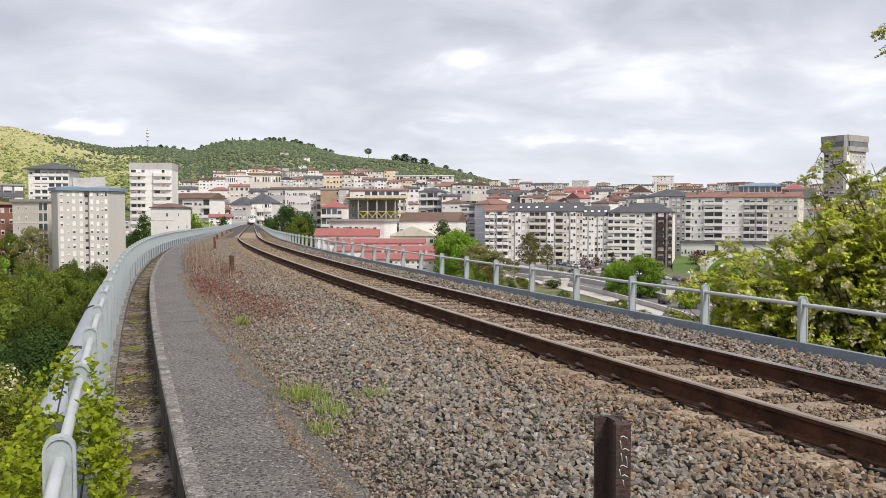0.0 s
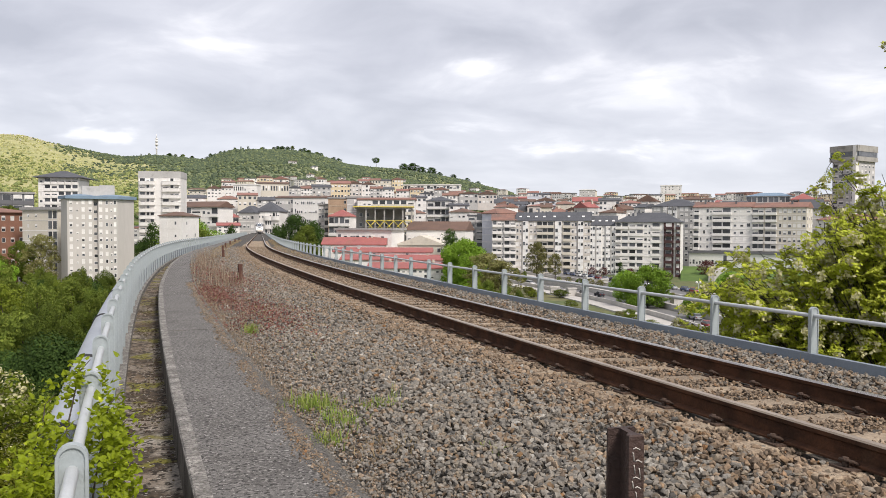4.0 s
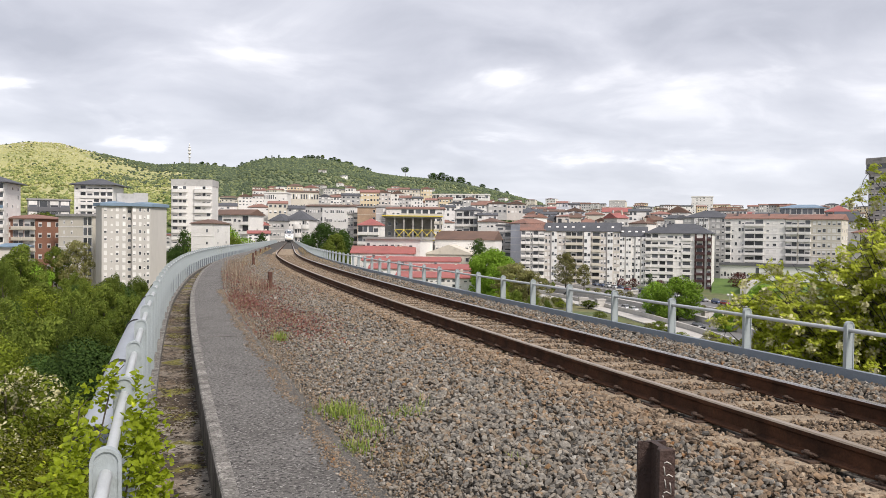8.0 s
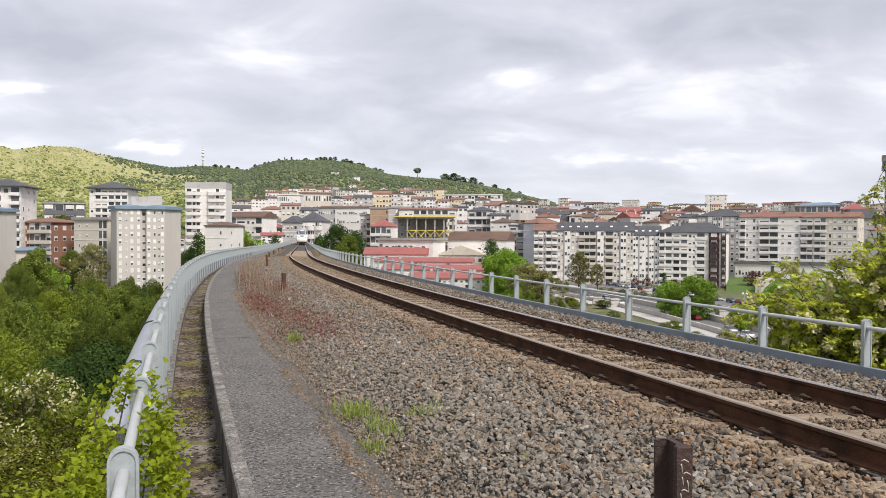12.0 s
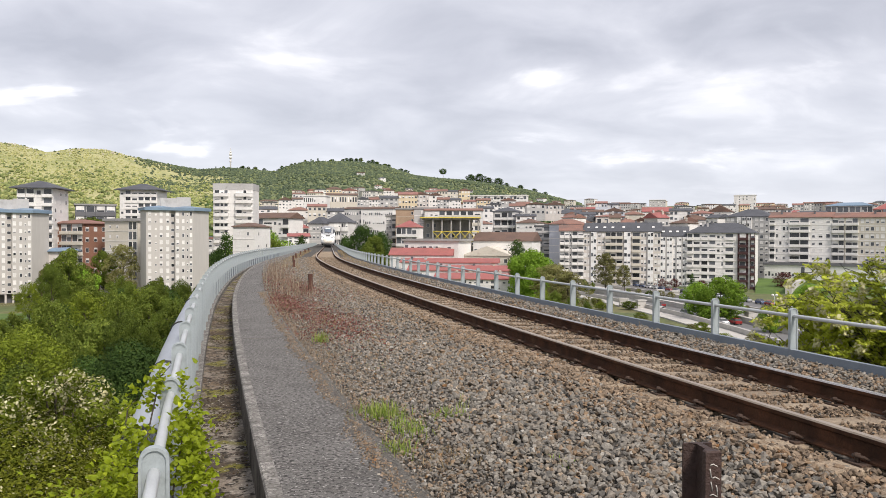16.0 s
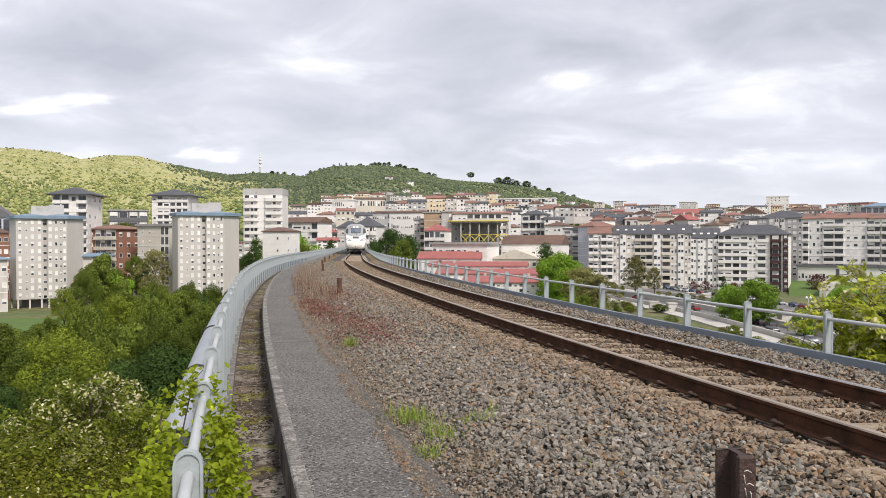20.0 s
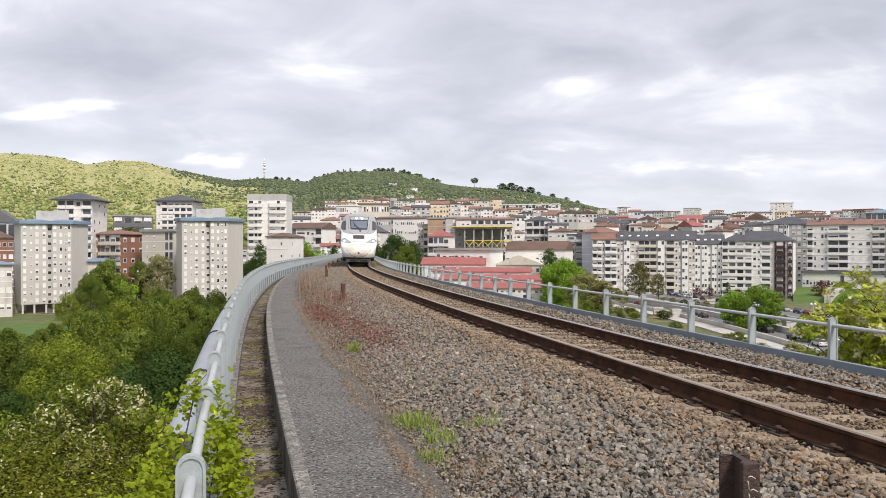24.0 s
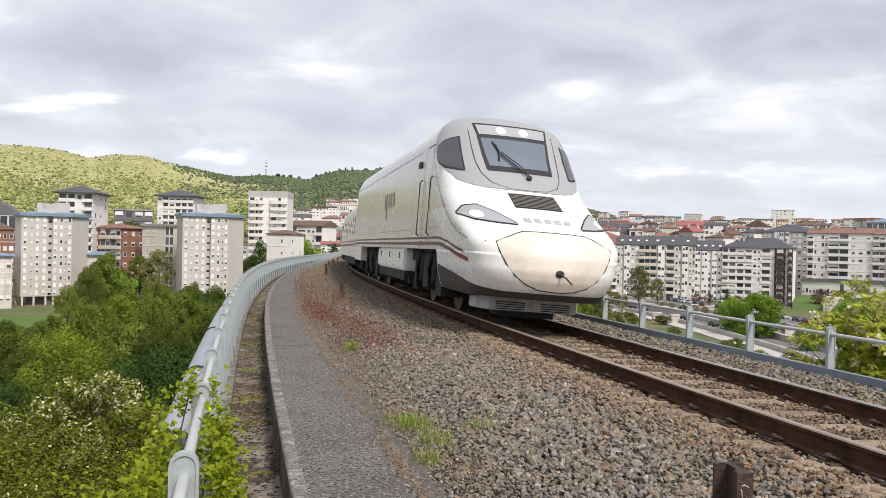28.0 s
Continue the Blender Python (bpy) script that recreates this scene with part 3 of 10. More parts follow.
def build_ballast():
    rs = np.random.RandomState(11)
    P, Z = [], []
    for s0, s1, dens, lo, hi in ((-7.0, 2.6, 260, 0.05, 0.10), (2.6, 9.0, 940, 0.041, 0.084), (9.0, 14.0, 760, 0.043, 0.088), (14.0, 30.0, 360, 0.048, 0.092), (30.0, 65.0, 130, 0.065, 0.118)):
        n = int((s1 - s0) * 5.75 * dens)
        s, o = rs.uniform(s0, s1, n), rs.uniform(-3.84, 1.92, n)
        P.append(np.stack([s, o], -1))
        Z.append(rs.uniform(lo, hi, n) * np.where(rs.rand(n) < 0.12, 1.25, 1.0))
    n = 9000      # finer stones towards the walkway
    P.append(np.stack([rs.uniform(2.6, 17.0, n), -3.86 + 0.75 * rs.rand(n) ** 1.3], -1))
    Z.append(rs.uniform(0.022, 0.05, n))
    fine = np.r_[np.zeros(sum(map(len, P)) - n, bool), np.ones(n, bool)]
    P, size = np.concatenate(P), np.concatenate(Z)
    s, o = P[:, 0], P[:, 1]
    near_sleeper = np.abs(((s / 0.6) % 1.0) - 0.5) < 0.2
    under_rail = (np.abs(np.abs(o) - 0.757) < 0.095)
    bare = ~fine & (o < -3.1) & (rs.rand(len(o)) < np.clip((-3.1 - o) / 0.8, 0, 0.3))
    keep = ~((np.abs(o) < 1.04) & near_sleeper & (rs.rand(len(o)) < np.where(o < -0.9, 0.5, np.where(o > 0.92, 0.85, 0.92)))) & ~under_rail & ~bare
    s, o, size = s[keep], o[keep], size[keep]
    size = np.where(o < -2.8, size * np.interp(o, [-3.8, -3.3, -2.8], [0.55, 0.78, 0.9]), np.where(np.abs(o) < 1.0, size * 0.72, size))
    over = (np.abs(o) < 1.15) & (np.abs(((s / 0.6) % 1.0) - 0.5) < 0.2)
    places = on(s, o, bed_z(o) + np.where(over, rs.uniform(0.012, 0.032, len(s)), rs.uniform(-0.008, 0.032, len(s))))
    dusty = rs.rand(len(s)) < np.interp(o, [-3.9, -3.1, -1.8, -1.4, -1.2, 1.2, 1.4, 1.95], [0.3, 0.12, 0.25, 0.7, 0.95, 0.95, 0.35, 0.15])
    scatter("ballast_stones", places, size, 3, [M["stones"], M["stones_rusty"]], "loose grey and rust-stained crushed granite ballast", "ballast", dusty.astype(int), tilt=0.65)


def build_track():
    track = thing("railway_track", "single railway track of two brown rusty rails on dusty sleepers", "railway track")
    head = [(-0.036, -0.012), (-0.030, 0.0), (0.030, 0.0), (0.036, -0.012), (0.034, -0.04), (0.009, -0.055), (0.009, -0.140), (0.072, -0.158), (0.072, -0.172), (-0.072, -0.172), (-0.072, -0.158), (-0.009, -0.140), (-0.009, -0.055), (-0.034, -0.04)]
    slots = [1, 1, 1, 0, 0, 0, 0, 0, 0, 0, 0, 0, 0, 0]
    for o in (-0.757, 0.757):
        sweep("rail", [(o + a, b) for a, b in head], -6, FAR_S, 1.0, [M["rust"], M["rail_top" if o > 0 else "rail_top_dull"]], track, "brown rusted rail with a worn running top", slots=slots, canted=True)
    bm = bmesh.new()
    box(bm, -1.18, 1.18, -0.125, 0.125, -0.10, 0.0)
    bmesh.ops.bevel(bm, geom=bm.edges[:], offset=0.012, segments=1, affect="EDGES")
    sl = part("sleeper", bm, M["sleeper"], track)
    bm = bmesh.new()
    for sx in (-1, 1):
        x = sx * 0.11
        tube(bm, [(x - sx * 0.05, -0.04, 0.03), (x, -0.05, 0.055), (x + sx * 0.03, 0.0, 0.06), (x, 0.05, 0.05), (x - sx * 0.05, 0.045, 0.028)], 0.012, 6)
        tube(bm, [(x + sx * 0.012, 0, 0.0), (x + sx * 0.012, 0, 0.075)], 0.02, 6)
    box(bm, -0.17, 0.17, -0.08, 0.08, 0.0, 0.014)
    me = bpy.data.meshes.new("rail_fastening")
    bm.to_mesh(me)
    bm.free()
    me.materials.append(M["clip"])
    first = True
    for k in range(-11, 180):
        s = 0.6 * k + 0.3
        if s > 100:
            break
        ob = sl if first else new("sleeper", sl.data)
        ob.parent = track
        m = track_pose(s, 0, -0.186)
        ob.matrix_basis = m @ pose(0, 0, 0, 0, math.degrees(math.atan(float(cant(s)) / 1.514)), random.Random(k).uniform(-0.6, 0.6))
        if s < 45:
            for o in (-0.757, 0.757):
                put("rail_fastening", me, ob, pose(o, 0, 0))
        first = False


def arch_post(bm, w, t, h, top, rim=0.012, proud=0.008):
    """A cast post: an upright plate with a rounded head and a raised rim. x across the line, y along it."""
    def outline(half, z1, zb):
        pts = [(-half, zb)] + [(half * math.cos(a), z1 - half + half * math.sin(a)) for a in [math.pi - math.pi * k / 10 for k in range(11)]] + [(half, zb)]
        return pts
    outer, inner = outline(w / 2, top, top - h), outline(w / 2 - rim, top - rim, top - h)
    n = len(outer)
    def ring(pts, y):
        return [bm.verts.new((x, y, z)) for x, z in pts]
    fo, fi, fr = ring(outer, -t / 2), ring(inner, -t / 2), ring(inner, -t / 2 + proud)
    bo, bi, br = ring(outer, t / 2), ring(inner, t / 2), ring(inner, t / 2 - proud)
    for i in range(n - 1):
        bm.faces.new((fo[i], fo[i + 1], fi[i + 1], fi[i]))
        bm.faces.new((fi[i], fi[i + 1], fr[i + 1], fr[i]))
        bm.faces.new((bo[i + 1], bo[i], bi[i], bi[i + 1]))
        bm.faces.new((bi[i + 1], bi[i], br[i], br[i + 1]))
        bm.faces.new((fo[i + 1], fo[i], bo[i], bo[i + 1]))
    bm.faces.new(fr)
    bm.faces.new(br[::-1])
    bmesh.ops.recalc_face_normals(bm, faces=bm.faces)


def build_railing(label, o, top, s_first, spacing, s_end, fascia_o, fascia_top, side):
    rail = thing("railing", label, "railing")
    rail["group"] = "railings along the viaduct"
    bm = bmesh.new()
    arch_post(bm, 0.11, 0.045, top + 0.54, top)
    post = part("post", bm, M["galv"], rail)
    k, s = 0, s_first
    while s < s_end:
        ob = post if k == 0 else new("post", post.data)
        ob.parent = rail
        ob.matrix_basis = track_pose(s, o)
        k, s = k + 1, s_first + (k + 1) * spacing
    ring = [(o + 0.024 * math.cos(a), top - 0.1 + 0.024 * math.sin(a)) for a in [2 * math.pi * q / 10 for q in range(10)]]
    sweep("handrail", ring, s_first - 3 * spacing, s_end, 1.0, M["pipe"], rail, "weathered pale grey steel pipe", smooth=True)
    a, b = sorted((fascia_o, fascia_o + 0.012 * side))
    lip = sorted((fascia_o, fascia_o + 0.07 * side))
    sweep("edge_plate", [(a, -0.56), (b, -0.56), (b, fascia_top - 0.012), (lip[1], fascia_top - 0.012), (lip[1], fascia_top), (lip[0], fascia_top), (lip[0], fascia_top - 0.012), (a, fascia_top - 0.012)],
          s_first - 3 * spacing, s_end, 1.0, M["fascia"], rail, "blue-grey steel edge plate streaked with dirt")
    return rail


build_deck()
build_grit()
build_track()
build_railing("grey steel post-and-pipe railing above a mossy gutter", L_RAIL, L_TOP, 5.22 - 1.48, 1.48, 290, -5.25, 0.0, -1)
build_railing("grey steel post-and-pipe railing beside the track", R_RAIL, R_TOP, 8.7 - 1.618 * 4, 1.618, 290, 1.985, -0.04, 1)

# ---- buildings ----
M["white_wall"] = material("white_render", (0.75, 0.73, 0.70), 0.9, (0.66, 0.64, 0.605), 0.12, 0.8, 1.2, 0.06, 0.05, stain=(0.52, 0.49, 0.46), stain_scale=0.25, stain_at=(0.62, 0.8))
M["cream_wall"] = material("cream_render", (0.60, 0.555, 0.475), 0.9, (0.52, 0.48, 0.40), 0.12, 0.8, 1.2, 0.06, 0.05, stain=(0.38, 0.33, 0.27), stain_scale=0.25, stain_at=(0.62, 0.8))
M["grey_wall"] = material("grey_render", (0.47, 0.46, 0.445), 0.9, (0.39, 0.38, 0.365), 0.12, 0.8, 1.2, 0.07, 0.05, stain=(0.27, 0.26, 0.245), stain_scale=0.25, stain_at=(0.62, 0.8))
M["blue_grey_wall"] = material("pale_blue_grey_render", (0.56, 0.575, 0.62), 0.9, (0.48, 0.495, 0.54), 0.12, 0.8, 1.2, 0.06, 0.05)
M["dark_wall"] = material("dark_grey_cladding", (0.15, 0.15, 0.16), 0.85, (0.11, 0.11, 0.115), 0.12, 0.8, 1.2, 0.07, 0.05)
M["warm_wall"] = material("warm_grey_panels", (0.60, 0.56, 0.52), 0.9, (0.50, 0.465, 0.43), 0.1, 0.8, 1.0, 0.06, 0.05, stain=(0.30, 0.28, 0.26), stain_scale=0.2, stain_at=(0.6, 0.8), stretch=(1, 1, 0.25))
M["brick_wall"] = material("brown_brick", (0.27, 0.135, 0.09), 0.92, (0.21, 0.105, 0.07), 0.3, 0.8, 3.0, 0.15, 0.1)
M["tan_wall"] = material("bare_tan_brick", (0.40, 0.28, 0.19), 0.92, (0.32, 0.22, 0.15), 0.3, 0.8, 2.0, 0.12, 0.1)
M["red_wall"] = material("dark_red_cladding", (0.062, 0.026, 0.025), 0.8, (0.045, 0.02, 0.02), 0.3, 0.6, 2.0, 0.1, 0.05)
M["ochre_wall"] = material("ochre_render", (0.66, 0.55, 0.37), 0.9, (0.58, 0.48, 0.32), 0.12, 0.8, 1.2, 0.06, 0.05)
M["pink_wall"] = material("faded_pink_render", (0.62, 0.48, 0.42), 0.9, (0.54, 0.42, 0.36), 0.12, 0.8, 1.2, 0.06, 0.05)
M["slate_roof"] = material("dark_slate", (0.085, 0.088, 0.098), 0.7, (0.06, 0.062, 0.07), 0.4, 0.8, 2.5, 0.25, 0.2)
M["red_roof"] = material("red_tiles", (0.34, 0.115, 0.102), 0.85, (0.27, 0.095, 0.088), 0.25, 0.9, 2.0, 0.18, 0.3, stain=(0.24, 0.12, 0.09), stain_scale=0.15)
# red tiles desaturated in colour to stand in for haze over the far roofs
M["faded_red_roof"] = material("far_hazed_red_tiles", (0.29, 0.145, 0.115), 0.88, (0.23, 0.12, 0.10), 0.25, 0.9, 2.0, 0.18, 0.3)
M["clay_roof"] = material("old_clay_tiles", (0.26, 0.135, 0.10), 0.9, (0.18, 0.105, 0.085), 0.2, 0.9, 2.0, 0.2, 0.3, stain=(0.15, 0.11, 0.09), stain_scale=0.15)
M["brown_roof"] = material("brown_tiles", (0.155, 0.095, 0.07), 0.9, (0.115, 0.075, 0.06), 0.2, 0.9, 2.0, 0.2, 0.3)
M["blue_roof"] = material("faded_blue_sheet", (0.185, 0.265, 0.35), 0.6, (0.15, 0.215, 0.29), 0.3, 0.8, 2.0, 0.08, 0.1)
M["flat_roof"] = material("grey_gravel_roof", (0.33, 0.32, 0.31), 0.95, (0.25, 0.245, 0.24), 0.3, 0.8, 2.0, 0.1, 0.1)
M["pane"] = material("window_glass", (0.085, 0.09, 0.10), 0.16, (0.05, 0.054, 0.06), 0.6, 0.9, 3.0, 0.2, 0.0, island=0.75, spec=0.6)
M["frame"] = material("white_window_frame", (0.78, 0.77, 0.75), 0.6, fine=3)
M["shutter"] = material("roller_shutter", (0.78, 0.76, 0.73), 0.75, (0.48, 0.46, 0.43), 0.5, 0.6, 8, 0.08, 0.05, island=0.12)
M["yellow"] = material("yellow_formwork", (0.66, 0.53, 0.07), 0.7, (0.56, 0.45, 0.07), 0.5, 0.6, 4, 0.1, 0.05)
M["raw_concrete"] = material("raw_concrete", (0.36, 0.345, 0.315), 0.92, (0.27, 0.26, 0.24), 0.3, 0.8, 2.0, 0.12, 0.1, stain=(0.19, 0.18, 0.165), stain_scale=0.3)
_windows = {}


def window_mesh(w, h, kind):
    """A window: a proud frame, a set-back dark pane, and a roller shutter let down by a part of its height."""
    key = (round(w, 2), round(h, 2), kind)
    if key not in _windows:
        f = min(0.1, w * 0.14)
        cut = h * (1 - kind) if 0 < kind < 1 else None
        xs, zs = [-w / 2 - f, -w / 2, w / 2, w / 2 + f], [-f, 0.0] + ([cut] if cut else []) + [h, h + f]
        bm = bmesh.new()
        edge = [bm.verts.new((x, y, z)) for y in (0.02, -0.07) for x, z in ((xs[0], zs[0]), (xs[3], zs[0]), (xs[3], zs[-1]), (xs[0], zs[-1]))]
        for i in range(4):
            bm.faces.new((edge[i], edge[(i + 1) % 4], edge[4 + (i + 1) % 4], edge[4 + i])).material_index = 1
        rim = [(xs[1], 0.0), (xs[2], 0.0), (xs[2], h), (xs[1], h)]
        o = [bm.verts.new((x, -0.07, z)) for x, z in rim]
        inn = [bm.verts.new((x, -0.02, z)) for x, z in rim]
        for i in range(4):
            j = (i + 1) % 4
            bm.faces.new((edge[4 + i], edge[4 + j], o[j], o[i])).material_index = 1
            bm.faces.new((o[i], o[j], inn[j], inn[i])).material_index = 1
        if cut:
            m0, m1 = bm.verts.new((xs[1], -0.02, cut)), bm.verts.new((xs[2], -0.02, cut))
            bm.faces.new((inn[0], inn[1], m1, m0)).material_index = 0
            bm.faces.new((m0, m1, inn[2], inn[3])).material_index = 2
        else:
            bm.faces.new(inn).material_index = 2 if kind >= 1 else 0
        bmesh.ops.recalc_face_normals(bm, faces=bm.faces)
        me = bpy.data.meshes.new("window")
        bm.to_mesh(me)
        bm.free()
        for k in ("pane", "frame", "shutter"):
            me.materials.append(M[k])
        _windows[key] = me
    return _windows[key]


_balconies = {}
M["blue_white"] = material("pale_blue_cladding", (0.50, 0.56, 0.66), 0.6, (0.40, 0.46, 0.56), 0.1, 0.8, 1.0, 0.06, 0.05)


def bow_mesh(w, h, wall):
    """A balcony with a front that bows outwards between rounded corners."""
    key = (round(w, 1), "bow", round(h, 2), wall)
    if key not in _balconies:
        plan = [(-w / 2, 0.02), (-w / 2, -0.7), (-w / 2 + 0.25, -1.1), (-w / 2 + 0.8, -1.35), (-w / 6, -1.5), (w / 6, -1.5), (w / 2 - 0.8, -1.35), (w / 2 - 0.25, -1.1), (w / 2, -0.7), (w / 2, 0.02)]
        bm = bmesh.new()
        prism(bm, plan, -0.2, h - 0.1)
        prism(bm, [(x * 1.01, y * 1.04 - 0.02) for x, y in plan], h - 0.1, h)
        me = bpy.data.meshes.new("balcony")
        bm.to_mesh(me)
        bm.free()
        me.materials.append(M[wall])
        _balconies[key] = me
    return _balconies[key]


def glazing(name, rows, parent):
    """Small far windows, each a shallow frame with a pane or a closed shutter: (x, y, z, width, height, turned, shut)."""
    v, f, sl = [], [], []
    for x, y, z, w, h, turned, shut in rows:
        for half, z0, z1, d, s in ((w / 2 + 0.08, z - 0.08, z + h + 0.08, 0.05, 1), (w / 2, z, z + h * (1 - 0.5 * (shut == 0.5)), 0.09, 2 if shut == 1 else 0)):
            b = len(v)
            for dep in (0.0, d):
                for q, zz in ((-half, z0), (half, z0), (half, z1), (-half, z1)):
                    v.append((x + q, y - dep, zz) if not turned else (x + dep * turned, y + q * turned, zz))
            for q in ((4, 5, 6, 7), (0, 1, 5, 4), (1, 2, 6, 5), (2, 3, 7, 6), (3, 0, 4, 7)):
                f.append(tuple(b + i for i in q))
                sl.append(s)
    ob = raw(name, v, f, [M["pane"], M["frame"], M["shutter"]], parent, "", False, sl)
    ob["kind"] = "stuff"
    return ob



def balcony_mesh(w, d, h, wall):
    key = (round(w, 1), d, h, wall)
    if key not in _balconies:
        bm = bmesh.new()
        box(bm, -w / 2, w / 2, -d, 0.02, -0.2, 0.0)
        box(bm, -w / 2, w / 2, -d, -d + 0.12, 0.0, h)
        for x in (-w / 2, w / 2 - 0.12):
            box(bm, x, x + 0.12, -d + 0.12, 0.02, 0.0, h)
        me = bpy.data.meshes.new("balcony")
        bm.to_mesh(me)
        bm.free()
        me.materials.append(M[wall])
        _balconies[key] = me
    return _balconies[key]


def roof_mesh(W, D, kind, h, over):
    """A roof on a plan of W by D: hip, gable, shed or flat with a parapet."""
    bm = bmesh.new()
    x0, x1, y0, y1 = -over, W + over, -over, D + over
    if kind == "flat":
        box(bm, x0, x1, y0, y1, 0.0, 0.25)
        t = 0.3
        for a in ((x0, x1, y0, y0 + t), (x0, x1, y1 - t, y1), (x0, x0 + t, y0 + t, y1 - t), (x1 - t, x1, y0 + t, y1 - t)):
            box(bm, *a, 0.25, h)
        return bm
    if kind == "mansard":
        q = (y1 - y0) * 0.32
        prof = [(y0, 0.0), (y0, 0.28), (y0 + q, h), (y1 - q, h), (y1, 0.28), (y1, 0.0)]
        A = [bm.verts.new((x0 if 0 < i < 5 and i not in (2, 3) else x0, y, z)) for i, (y, z) in enumerate(prof)]
        B = [bm.verts.new((x1, y, z)) for y, z in prof]
        bm.faces.new(A)
        bm.faces.new(B[::-1])
        for i in range(6):
            bm.faces.new((A[(i + 1) % 6], A[i], B[i], B[(i + 1) % 6]))
        bmesh.ops.recalc_face_normals(bm, faces=bm.faces)
        return bm
    b = [bm.verts.new(p) for p in ((x0, y0, 0), (x1, y0, 0), (x1, y1, 0), (x0, y1, 0))]
    e = [bm.verts.new((v.co.x, v.co.y, 0.28)) for v in b]
    if kind == "hip":
        if W >= D:
            r = [bm.verts.new((x0 + (y1 - y0) * 0.45, (y0 + y1) / 2, h)), bm.verts.new((x1 - (y1 - y0) * 0.45, (y0 + y1) / 2, h))]
            tops = ((e[0], e[1], r[1], r[0]), (e[1], e[2], r[1]), (e[2], e[3], r[0], r[1]), (e[3], e[0], r[0]))
        else:
            r = [bm.verts.new(((x0 + x1) / 2, y0 + (x1 - x0) * 0.45, h)), bm.verts.new(((x0 + x1) / 2, y1 - (x1 - x0) * 0.45, h))]
            tops = ((e[0], e[1], r[0]), (e[1], e[2], r[1], r[0]), (e[2], e[3], r[1]), (e[3], e[0], r[0], r[1]))
    elif kind == "gable":
        r = [bm.verts.new((x0, (y0 + y1) / 2, h)), bm.verts.new((x1, (y0 + y1) / 2, h))]
        tops = ((e[0], e[1], r[1], r[0]), (e[1], e[2], r[1]), (e[2], e[3], r[0], r[1]), (e[3], e[0], r[0]))
    else:  # front gable
        r = [bm.verts.new(((x0 + x1) / 2, y0, h)), bm.verts.new(((x0 + x1) / 2, y1, h))]
        tops = ((e[0], e[1], r[0]), (e[1], e[2], r[1], r[0]), (e[2], e[3], r[1]), (e[3], e[0], r[0], r[1]))
    for t in tops:
        bm.faces.new(t)
    bm.faces.new(b[::-1])
    for i in range(4):
        bm.faces.new((b[i], b[(i + 1) % 4], e[(i + 1) % 4], e[i]))
    return bm


